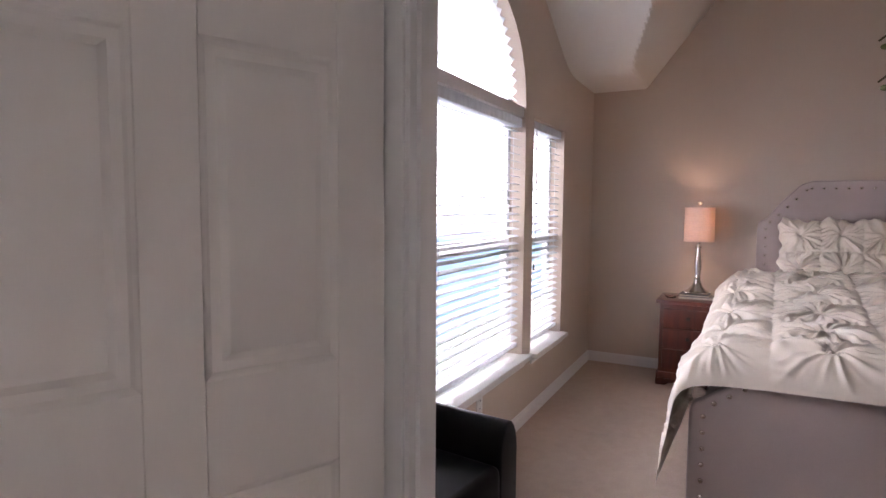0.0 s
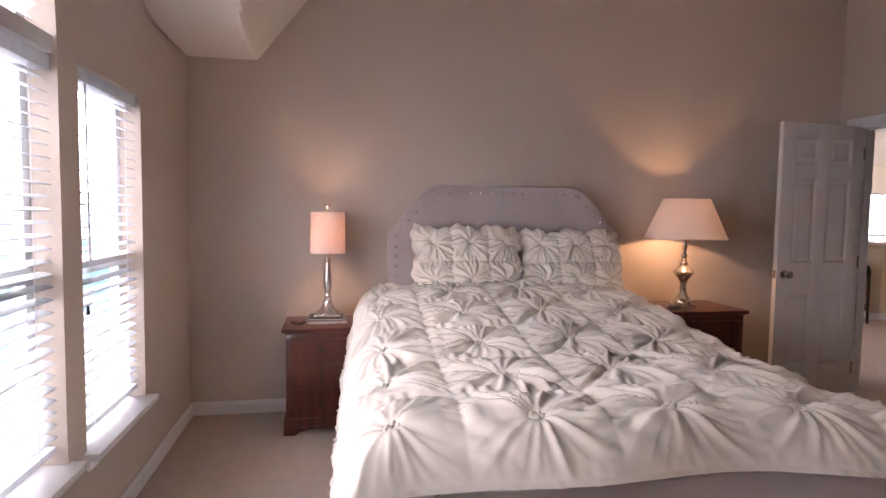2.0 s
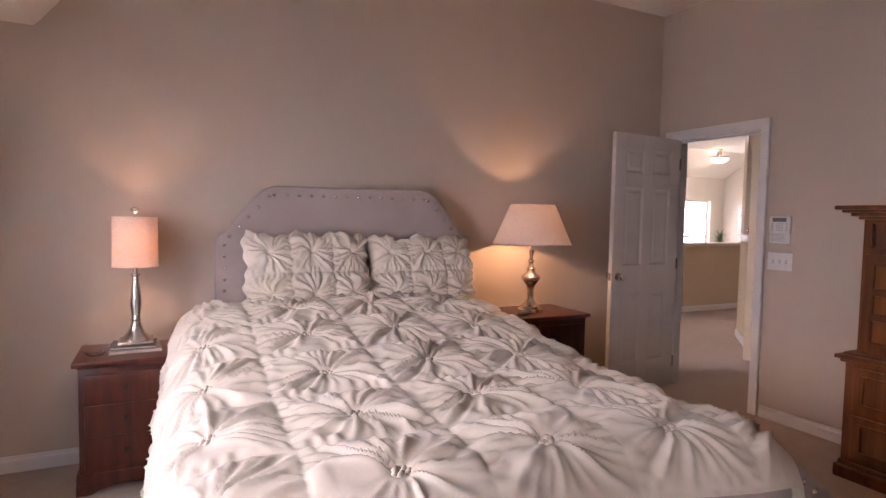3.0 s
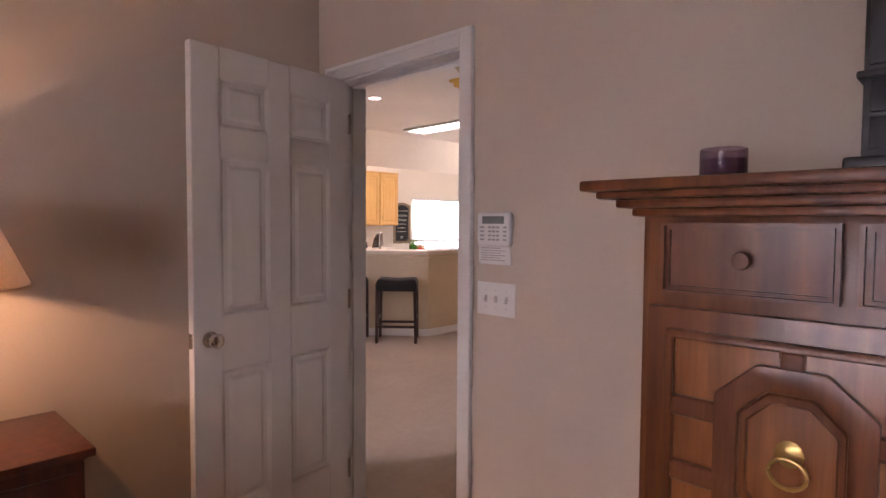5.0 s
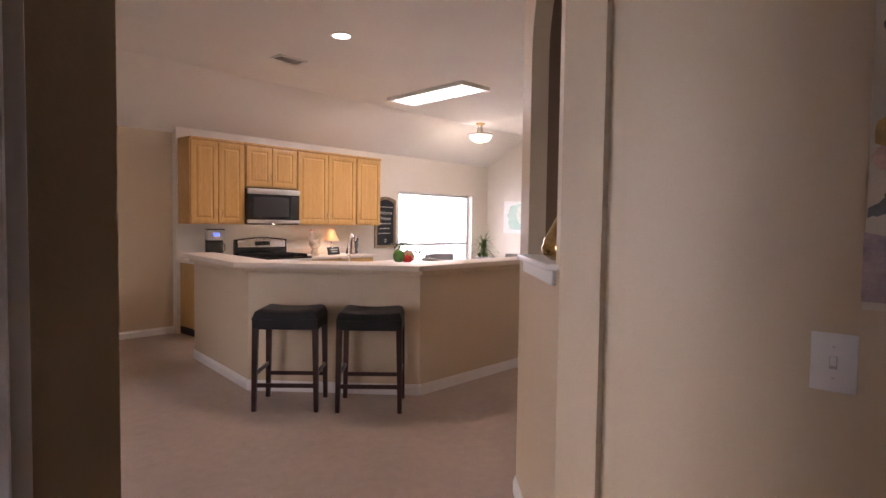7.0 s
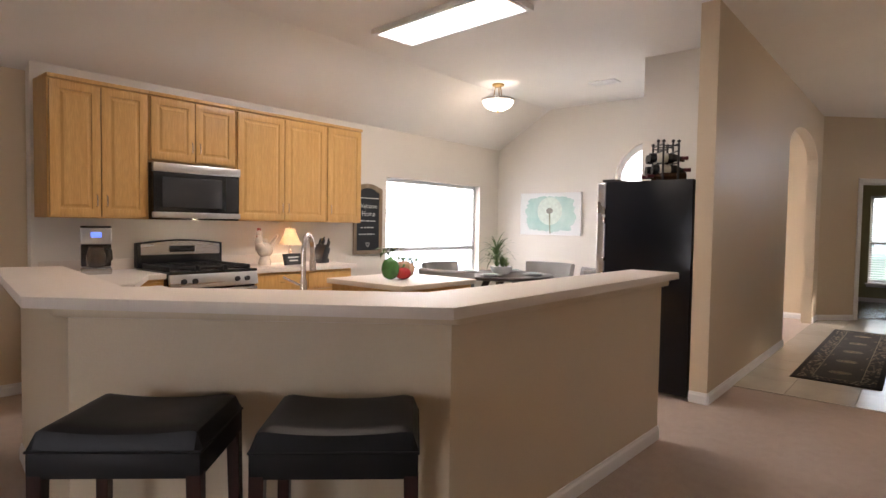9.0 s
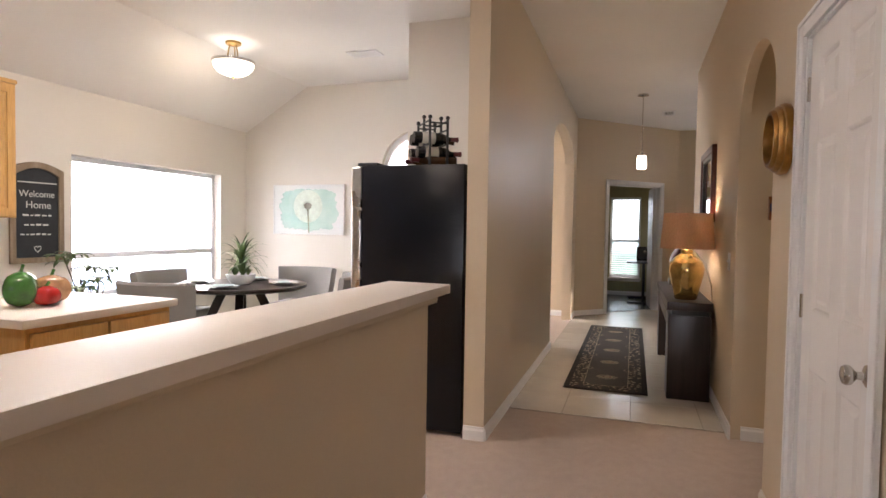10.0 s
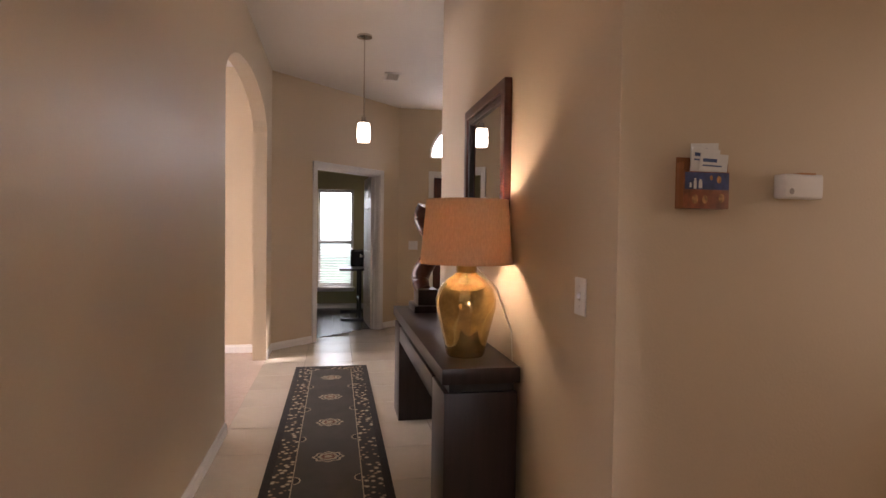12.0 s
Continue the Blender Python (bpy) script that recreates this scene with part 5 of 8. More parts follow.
orchid()
_c = thing("plant_stand", "dark wood plant stand beside the doorway", "plant stand", pose(-0.745, 0.375, 0))
part("top", lathe([(0, 0.985), (0.15, 0.985), (0.155, 1.0), (0.15, 1.018), (0, 1.018)], 28), M["espresso"], _c)
part("column", lathe([(0.05, 0.06), (0.035, 0.10), (0.025, 0.4), (0.035, 0.55), (0.025, 0.7), (0.03, 0.94), (0.06, 0.985)], 20), M["espresso"], _c)
part("base", lathe([(0, 0), (0.15, 0), (0.15, 0.02), (0.10, 0.045), (0.05, 0.06), (0, 0.06)], 28), M["espresso"], _c)


# ---- breakfast bar ----
BAR = [(7.70, 6.48), (5.70, 6.52), (4.82, 7.60), (5.00, 8.98)]


def offset_line(pts, d):
    """The line moved to its right (as it is walked) by d."""
    out = []
    for i, p in enumerate(pts):
        p = Vector(p)
        a = (p - Vector(pts[i - 1])).normalized() if i else None
        b = (Vector(pts[i + 1]) - p).normalized() if i < len(pts) - 1 else None
        na, nb = (Vector((v.y, -v.x)) if v is not None else None for v in (a, b))
        if na is None:
            out.append(p + nb * d)
        elif nb is None:
            out.append(p + na * d)
        else:
            m = (na + nb).normalized()
            out.append(p + m * (d / m.dot(na)))
    return [tuple(v) for v in out]


bar = thing("breakfast_bar", "beige half-height bar wall with a cream laminate ledge", "breakfast bar", pose(0, 0, 0))
part("bar_wall", prism(BAR + offset_line(BAR, 0.13)[::-1], -0.02, 1.0), M["hall"], bar, "beige painted bar wall", smooth=False)
_o, _i = offset_line(BAR, -0.105), offset_line(BAR, 0.20)
_far = offset_line(BAR[1:3], -0.22)
_k = (_o[0][1] - _far[0][1]) / (_far[1][1] - _far[0][1])
_o[1] = (_far[0][0] + (_far[1][0] - _far[0][0]) * _k, _o[0][1])
_o[2] = (_far[1][0] + 0.02, _far[1][1] + 0.10)
_o[3] = (_o[3][0], _o[3][1] + 0.06)
_o[0], _i[0] = (7.70, _o[0][1]), (7.72, _i[0][1])
LEDGE = _o + _i[::-1]
part("ledge", round_edges(prism(LEDGE, 1.012, 1.052), 0.004, 2), M["counter"], bar, "cream laminate ledge with a square edge")
_o2, _i2 = offset_line(BAR, -0.05), offset_line(BAR, 0.15)
part("ledge_moulding", round_edges(prism(_o2 + _i2[::-1], 0.965, 1.012), 0.014, 2), M["hall"], bar, "painted cove moulding")
for a, b in zip(BAR, BAR[1:]):
    baseboard(a, b, 1)
outlet(pose(6.175, 6.557, 0.30, 0, 0, 2 + 175 - 180), "white outlet on the bar wall")
outlet(pose(4.885, 7.96, 0.28, 0, 0, -97), "white outlet on the bar wall")


def bar_stool(at):
    s = thing("bar_stool", "black leather saddle bar stool on dark wood legs", "bar stool", at, "bar stools")
    u, v = np.linspace(-1, 1, 30), np.linspace(-1, 1, 22)
    U, V = np.meshgrid(u, v, indexing="ij")
    rim = np.clip(1 - np.maximum(np.abs(U), np.abs(V)) ** 8, 0, 1) ** 0.5
    top = np.stack([U * 0.235, V * 0.19, 0.680 + 0.05 * rim + 0.022 * U ** 2 * rim], -1)
    bot = np.stack([U[::-1] * 0.235, V * 0.19, np.full_like(U, 0.60)], -1)
    bm = bmesh.new()
    for P in (top, bot):
        g = [[bm.verts.new(P[i, j]) for j in range(22)] for i in range(30)]
        for a, b in zip(g, g[1:]):
            for j in range(21):
                bm.faces.new((a[j], a[j + 1], b[j + 1], b[j]))
        if P is top:
            gt = g
        else:
            gb = g[::-1]
    ring = lambda g: [g[i][0] for i in range(30)] + [g[29][j] for j in range(1, 22)] + [g[i][21] for i in range(28, -1, -1)] + [g[0][j] for j in range(20, 0, -1)]
    ra, rb = ring(gt), ring(gb)
    for i in range(len(ra)):
        j = (i + 1) % len(ra)
        bm.faces.new((ra[i], ra[j], rb[j], rb[i]))
    seat = part("seat", bm, M["leather"], s, "black leather saddle seat")
    piping = [(x, y, 0.668 + 0.022 * (x / 0.235) ** 2 * 0.3) for x, y in [(-0.236, -0.191), (0.236, -0.191), (0.236, 0.191), (-0.236, 0.191)]]
    part("piping", tube(piping, 0.005, 6, closed=True), M["leather"], seat)
    for sx in (-1, 1):
        for sy in (-1, 1):
            bm = bmesh.new()
            rings = [[bm.verts.new((sx * x + a * k, sy * y + b * k, z)) for a, b in ((-1, -1), (1, -1), (1, 1), (-1, 1))] for x, y, z, k in ((0.215, 0.17, 0.61, 0.021), (0.225, 0.178, 0.0, 0.016))]
            bm.faces.new(rings[0])
            bm.faces.new(rings[1])
            for i in range(4):
                bm.faces.new((rings[0][i], rings[0][(i + 1) % 4], rings[1][(i + 1) % 4], rings[1][i]))
            part("leg", round_edges(bm, 0.003, 1), M["espresso_red"], s)
    for sy in (-1, 1):
        part("stretcher", rbox(-0.215, sy * 0.174 - 0.009, 0.175, 0.215, sy * 0.174 + 0.009, 0.205, 0.003, 1), M["espresso_red"], s)
    for sx in (-1, 1):
        part("stretcher", rbox(sx * 0.22 - 0.009, -0.17, 0.255, sx * 0.22 + 0.009, 0.17, 0.285, 0.003, 1), M["espresso_red"], s)
    return s


M["espresso_red"] = wood("dark_mahogany_wood", (0.016, 0.006, 0.005), (0.05, 0.016, 0.012), 0.3, coat=0.2)
_st = bar_stool(pose(4.865, 7.05, 0, 0, 0, -47))
copy_thing(_st, pose(5.27, 6.60, 0, 0, 0, -47))


# ---- kitchen ----
def cab_door(x0, x1, z0, z1, parent, pull=None, y=0.0):
    """A raised-panel maple door whose front looks to -y."""
    d = part("door", boxes((x0, y - 0.012, z0, x1, y, z1)), M["maple"], parent, smooth=False)
    f = 0.058
    fr = [(x0, z0), (x1, z0), (x1, z1), (x0, z1)]
    inn = [(x0 + f, z0 + f), (x1 - f, z0 + f), (x1 - f, z1 - f), (x0 + f, z1 - f)]
    part("door_frame", round_edges(frame_ring(fr, inn, y - 0.010, y - 0.021), 0.003, 2), M["maple"], d)
    bm = bmesh.new()
    rings = []
    for ins, dep in ((f + 0.004, 0.010), (f + 0.012, 0.012), (f + 0.030, 0.019)):
        rings.append([bm.verts.new(p) for p in ((x0 + ins, y - dep, z0 + ins), (x1 - ins, y - dep, z0 + ins), (x1 - ins, y - dep, z1 - ins), (x0 + ins, y - dep, z1 - ins))])
    for a, b in zip(rings, rings[1:]):
        for i in range(4):
            bm.faces.new((a[i], a[(i + 1) % 4], b[(i + 1) % 4], b[i]))
    bm.faces.new(rings[-1])
    part("raised_panel", bm, M["maple"], d, smooth=False)
    if pull:
        px, pz = pull
        part("pull", tube([(px, y - 0.021, pz - 0.045), (px, y - 0.042, pz - 0.040), (px, y - 0.046, pz), (px, y - 0.042, pz + 0.040), (px, y - 0.021, pz + 0.045)], 0.0045, 8), M["chrome"], d, "nickel bow pull")
    return d


def upper_unit(x0, x1, z0, z1, doors, label, front=9.99, back=10.296):
    c = thing("wall_cabinet", label, "cabinet", pose(0, front, 0), "kitchen wall cabinets")
    part("body", rbox(x0, 0.0, z0, x1, back - front, z1, 0.002, 1), M["maple"], c)
    n = len(doors)
    for i, side in enumerate(doors):
        w = (x1 - x0 - 0.02) / n
        a, b = x0 + 0.012 + i * w, x0 + 0.008 + (i + 1) * w - 0.004
        cab_door(a, b, z0 + 0.012, z1 - 0.03, c, ((b - 0.03) if side == "r" else (a + 0.03), z0 + 0.13))
    part("crown", rbox(x0 - 0.001, -0.022, z1 - 0.018, x1 + 0.001, back - front, z1 + 0.012, 0.005), M["maple"], c)


upper_unit(5.40, 6.09, 1.33, 2.335, "rl", "honey maple wall cabinet with two doors")
upper_unit(6.092, 6.84, 1.80, 2.335, "rl", "short honey maple cabinet over the microwave")
upper_unit(6.842, 7.85, 1.33, 2.335, "rl", "honey maple wall cabinet with two doors")
upper_unit(7.852, 8.33, 1.33, 2.335, "l", "honey maple wall cabinet with one door")


def microwave():
    m = thing("microwave", "stainless over-range microwave with a black window", "microwave", pose(6.466, 9.905, 1.328))
    w = 0.374
    part("body", rbox(-w, 0.03, 0.0, w, 0.38, 0.455, 0.004), M["black"], m)
    part("door", rbox(-w, 0.0, 0.055, w - 0.01, 0.032, 0.385, 0.006), M["black"], m, "black glass door")
    part("upper_trim", rbox(-w, -0.004, 0.385, w, 0.032, 0.455, 0.005), M["steel"], m, "steel upper band")
    part("lower_trim", rbox(-w, -0.004, 0.015, w, 0.032, 0.062, 0.005), M["steel"], m, "steel lower band")
    part("window", rbox(-w + 0.07, -0.002, 0.10, w - 0.17, 0.004, 0.345, 0.002), plain("smoked_window", (0.035, 0.035, 0.037), 0.2, bump=0), m, "smoked window")
    part("keypad_panel", rbox(w - 0.135, -0.002, 0.075, w - 0.02, 0.004, 0.37, 0.002), M["blackmat"], m)


microwave()


def base_unit(x0, x1, layout, label, front=9.70, back=10.296, h=0.87):
    c = thing("base_cabinet", label, "cabinet", pose(0, front, 0), "kitchen base cabinets")
    part("body", rbox(x0, 0.0, 0.10, x1, back - front, h, 0.002, 1), M["maple"], c)
    part("toe_kick", boxes((x0, 0.06, 0.012, x1, back - front, 0.10)), M["espresso"], c, smooth=False)
    n = layout
    for i in range(n):
        w = (x1 - x0) / n
        a, b = x0 + i * w + 0.012, x0 + (i + 1) * w - 0.012
        d = part("drawer", round_edges(boxes((a, -0.020, h - 0.165, b, 0, h - 0.02)), 0.006, 2), M["maple"], c)
        part("drawer_pull", tube([((a + b) / 2 - 0.02, -0.020, h - 0.09), ((a + b) / 2 - 0.012, -0.035, h - 0.09), ((a + b) / 2 + 0.012, -0.035, h - 0.09), ((a + b) / 2 + 0.02, -0.020, h - 0.09)], 0.0045, 8), M["brass"], d)
        cab_door(a, b, 0.12, h - 0.18, c)


base_unit(5.42, 6.08, 2, "honey maple base cabinet beside the range")
base_unit(6.855, 7.95, 2, "honey maple base cabinet with drawers")
_w = thing("worktop", "cream laminate kitchen worktop", "worktop", pose(0, 0, 0))
part("top", round_edges(prism([(5.36, 9.05), (5.62, 9.05), (5.95, 9.66), (6.085, 9.66), (6.085, 10.296), (5.36, 10.296)], 0.872, 0.912), 0.006, 2), M["counter"], _w)
part("splash", rbox(5.42, 10.272, 0.912, 6.085, 10.296, 1.0, 0.004), M["counter"], _w)
_w = thing("worktop", "cream laminate worktop with small appliances", "worktop", pose(0, 0, 0))
part("top", rbox(6.845, 9.66, 0.872, 8.0, 10.296, 0.912, 0.006), M["counter"], _w)
part("splash", rbox(6.845, 10.272, 0.912, 8.0, 10.296, 1.0, 0.004), M["counter"], _w)
_b = offset_line(BAR, 0.135)
_e = offset_line(BAR, 0.72)
_w = thing("sink_worktop", "cream laminate worktop behind the bar", "worktop", pose(0, 0, 0))
part("top", round_edges(prism([(7.60, _b[0][1])] + _b[1:] + _e[::-1][:-1] + [(7.60, _e[0][1])], 0.872, 0.912), 0.006, 2), M["counter"], _w)
_w = thing("sink_cabinet", "honey maple cabinet run under the sink worktop", "cabinet", pose(0, 0, 0))
part("body", prism([(7.58, _b[0][1] + 0.01)] + offset_line(BAR, 0.14)[1:] + offset_line(BAR, 0.68)[::-1][:-1] + [(7.58, offset_line(BAR, 0.68)[0][1])], 0.10, 0.870), M["maple"], _w, smooth=False)


def kitchen_range():
    r = thing("range", "stainless and black gas range with a raised backguard", "range", pose(6.466, 9.64, 0))
    w = 0.375
    part("body", rbox(-w, 0.03, 0.012, w, 0.645, 0.90, 0.004), M["black"], r)
    part("cooktop", rbox(-w, -0.01, 0.90, w, 0.60, 0.925, 0.005), M["black"], r)
    part("control_panel", turned(rbox(-w, -0.02, -0.055, w, 0.012, 0.055, 0.006), Matrix.Translation((0, 0.0, 0.845)) @ Matrix.Rotation(radians(-12), 4, "X")), M["steel"], r, "steel control panel")
    for x in (-0.27, -0.18, 0.18, 0.27):
        part("burner_knob", turned(lathe([(0, 0), (0.022, 0), (0.020, 0.022), (0, 0.024)], 18), Matrix.Translation((x, -0.02, 0.845)) @ Matrix.Rotation(radians(78), 4, "X")), M["blackmat"], r, "black burner knob")
    part("oven_door", rbox(-w, -0.012, 0.20, w, 0.03, 0.775, 0.006), M["steel"], r)
    part("oven_handle", tube([(-0.30, -0.05, 0.735), (0.30, -0.05, 0.735)], 0.012, 10), M["steel"], r)
    part("storage_drawer", rbox(-w, -0.010, 0.03, w, 0.03, 0.19, 0.005), M["steel"], r)
    bg = [(-w, 0.92), (w, 0.92), (w, 1.13)] + [(w - 2 * w * i / 12, 1.13 + 0.030 * math.sin(math.pi * i / 12)) for i in range(1, 12)] + [(-w, 1.13)]
    part("backguard", round_edges(turned(prism(bg, -0.645, -0.585), STAND), 0.004, 1), M["black"], r)
    st = [(-w + 0.03, 1.03), (w - 0.03, 1.03), (w - 0.03, 1.118)] + [(w - 0.03 - 2 * (w - 0.03) * i / 12, 1.118 + 0.028 * math.sin(math.pi * i / 12)) for i in range(1, 12)] + [(-w + 0.03, 1.118)]
    part("backguard_panel", turned(prism(st, -0.588, -0.578), STAND), M["steel"], r, "steel backguard panel", smooth=False)
    part("clock_display", rbox(-0.11, 0.572, 1.05, 0.11, 0.582, 1.105, 0.003), M["black"], r, "black display")
    for x in (-0.24, 0.0, 0.24):
        g = boxes(*[(x - 0.10, 0.06 + k * 0.12, 0.945, x + 0.10, 0.072 + k * 0.12, 0.957) for k in range(5)], (x - 0.105, 0.055, 0.926, x - 0.093, 0.56, 0.957), (x + 0.093, 0.055, 0.926, x + 0.105, 0.56, 0.957))
        part("grate", g, M["blackmat"], r, "cast iron grate", smooth=False)
    part("towel", rbox(0.10, -0.07, 0.55, 0.24, -0.063, 0.745, 0.002), plain("red_print_towel", (0.45, 0.20, 0.20), 0.9, var=0.5, scale=30, fine=90), r, "red and white towel on the oven handle")


kitchen_range()


def coffee_maker():
    c = thing("coffee_maker", "black and steel drip coffee maker with a glass carafe", "coffee maker", pose(5.72, 10.02, 0.912, 0, 0, -18))
    part("base", rbox(-0.10, -0.12, 0, 0.10, 0.12, 0.05, 0.01, 3), M["steel"], c)
    part("column", rbox(-0.10, 0.03, 0.05, 0.10, 0.12, 0.24, 0.01), M["black"], c)
    part("head", rbox(-0.10, -0.12, 0.225, 0.10, 0.12, 0.345, 0.012, 3), M["steel"], c)
    part("display", rbox(-0.035, -0.124, 0.275, 0.035, -0.118, 0.315, 0.003), glowing("blue_display", (0.15, 0.25, 1.0), 1.2, (0.02, 0.02, 0.05)), c, "glowing blue clock display")
    part("lid", rbox(-0.10, -0.115, 0.345, 0.10, 0.12, 0.36, 0.006), M["black"], c)
    k = part("carafe", lathe([(0, 0.052), (0.060, 0.052), (0.070, 0.09), (0.068, 0.14), (0.050, 0.185), (0.048, 0.20), (0.044, 0.20), (0.046, 0.183), (0.064, 0.14), (0.066, 0.09), (0.056, 0.056), (0, 0.056)], 24, (0, -0.045, 0)), M["glass"], c)
    part("coffee", lathe([(0, 0.058), (0.055, 0.058), (0.062, 0.09), (0, 0.09)], 20, (0, -0.045, 0)), M["black"], k, "black coffee")
    part("carafe_handle", tube([(0.05, -0.07, 0.19), (0.095, -0.09, 0.18), (0.10, -0.09, 0.11), (0.066, -0.07, 0.08)], 0.008, 8), M["black"], k)


coffee_maker()


def rooster():
    r = thing("rooster_figurine", "white ceramic rooster figurine with a red comb", "figurine", pose(7.16, 10.02, 0.912, 0, 0, 200))
    bm = bmesh.new()
    lathe([(0, 0), (0.055, 0), (0.058, 0.03), (0.045, 0.07), (0.03, 0.10), (0, 0.10)], 20, bm=bm)
    ball(0.075, 18, 12, (0, 0, 0.145), (1.25, 0.85, 0.9), bm)
    tube([(0.06, 0, 0.16), (0.09, 0, 0.22), (0.085, 0, 0.28), (0.08, 0, 0.30)], 0.05, 14, bm, [1, 0.75, 0.6, 0.45])
    ball(0.03, 12, 9, (0.085, 0, 0.305), (1.2, 0.9, 1), bm)
    for i in range(5):
        tube([(-0.06, 0, 0.15), (-0.12 - 0.012 * i, (i - 2) * 0.012, 0.20 + 0.02 * i), (-0.15, (i - 2) * 0.014, 0.16 + 0.028 * i)], 0.02, 8, bm, [1, 0.8, 0.3])
    part("body", bm, plain("cream_ceramic", (0.70, 0.60, 0.50), 0.25, var=0.15, scale=14), r)
    cb = bmesh.new()
    for i in range(3):
        ball(0.014, 8, 6, (0.065 + 0.02 * i, 0, 0.335 + 0.004 * (i == 1)), (0.7, 0.35, 1.3), cb)
    ball(0.012, 8, 6, (0.112, 0, 0.275), (0.6, 0.5, 1.3), cb)
    part("comb", cb, plain("red_ceramic", (0.35, 0.05, 0.03), 0.3), r, "red comb and wattle")


rooster()


def kitchen_lamp():
    l = thing("table_lamp", "small brass kitchen lamp with a cream bell shade, lit", "table lamp", pose(7.50, 10.10, 0.912))
    part("body", lathe([(0, 0), (0.055, 0), (0.055, 0.012), (0.03, 0.02), (0.016, 0.04), (0.026, 0.06), (0.032, 0.085), (0.022, 0.11), (0.012, 0.13), (0.018, 0.14), (0.010, 0.15), (0.010, 0.20), (0, 0.20)], 24), M["chrome"], l)
    sh = lathe([(0.115, 0.19), (0.085, 0.24), (0.060, 0.30), (0.048, 0.35), (0.046, 0.35), (0.058, 0.30), (0.083, 0.24), (0.113, 0.19), (0.115, 0.19)], 32)
    part("shade", sh, shade_cloth("cream_bell_shade", (0.85, 0.72, 0.55), 0.5), l, "cream bell shade")
    part("finial", ball(0.009, 10, 8, (0, 0, 0.362)), M["brass"], l)


kitchen_lamp()


def text_mesh(name, body, size, material, parent, at, label=""):
    cu = bpy.data.curves.new(name, "FONT")
    cu.body, cu.size, cu.extrude, cu.align_x, cu.align_y = body, size, 0.0006, "CENTER", "CENTER"
    tmp = bpy.data.objects.new(name, cu)
    scene.collection.objects.link(tmp)
    dg = bpy.context.evaluated_depsgraph_get()
    me = bpy.data.meshes.new_from_object(tmp.evaluated_get(dg))
    bpy.data.objects.remove(tmp)
    me.materials.clear()
    me.materials.append(material)
    return part(name, me, None, parent, label, at)


M["chalk"] = plain("white_chalk", (0.62, 0.62, 0.60), 0.9)
M["slate"] = plain("chalkboard_slate", (0.020, 0.024, 0.030), 0.7, var=0.4, scale=5, fine=40)
_s = thing("counter_sign", "small black framed sign propped on the worktop", "sign", pose(7.40, 9.90, 0.914, -14, 0, 14))
part("board", rbox(-0.12, -0.01, 0, 0.12, 0.01, 0.11, 0.003), M["blackmat"], _s)
part("face", boxes((-0.105, -0.0125, 0.015, 0.105, -0.0105, 0.095)), M["slate"], _s, smooth=False)
for i, w in enumerate((0.075, 0.06)):
    part("lettering_bar", boxes((-w, -0.0145, 0.066 - i * 0.032, w, -0.0128, 0.078 - i * 0.032)), M["chalk"], _s, smooth=False)


def knife_block():
    k = thing("knife_block", "black knife block with steel-handled knives", "knife block", pose(7.80, 10.00, 0.912, 0, 0, 20))
    part("block", turned(rbox(-0.05, -0.06, 0, 0.05, 0.06, 0.17, 0.006), Matrix.Translation((-0.03, 0, 0.018)) @ Matrix.Rotation(radians(28), 4, "Y")), M["ebony"], k)
    part("foot", rbox(-0.08, -0.06, 0, 0.07, 0.06, 0.045, 0.005), M["ebony"], k)
    for i in range(3):
        for j in range(3):
            x, y = -0.03 + i * 0.03, -0.036 + j * 0.036
            m = Matrix.Translation((-0.03, 0, 0.018)) @ Matrix.Rotation(radians(28), 4, "Y")
            part("knife_handle", turned(rbox(x - 0.008, y - 0.010, 0.165, x + 0.008, y + 0.010, 0.245 + 0.018 * ((i + j) % 2), 0.005, 2), m), M["blackmat"] if (i + j) % 3 else M["steel"], k)


knife_block()
_f = thing("faucet", "brushed nickel gooseneck kitchen faucet", "faucet", pose(5.86, 7.62, 0.912, 0, 0, 40))
part("base", lathe([(0, 0), (0.028, 0), (0.028, 0.012), (0.019, 0.03), (0.017, 0.12), (0, 0.12)], 20), M["chrome"], _f)
part("spout", tube([(0, 0, 0.10)] + [(0.095 - 0.095 * math.cos(t), 0, 0.25 + 0.095 * math.sin(t)) for t in [math.pi * i / 12 for i in range(12)]] + [(0.192, 0, 0.24), (0.196, 0, 0.19)], 0.0125, 12), M["chrome"], _f)
part("spray_head", tube([(0.195, 0, 0.20), (0.198, 0, 0.15)], 0.018, 12), M["chrome"], _f)
part("lever", tube([(0, 0.02, 0.09), (0, 0.06, 0.11), (-0.01, 0.10, 0.13)], 0.007, 8), M["chrome"], _f)
outlet(pose(7.33, 10.296, 1.10, 0, 0, 0), "white wall outlet above the worktop")


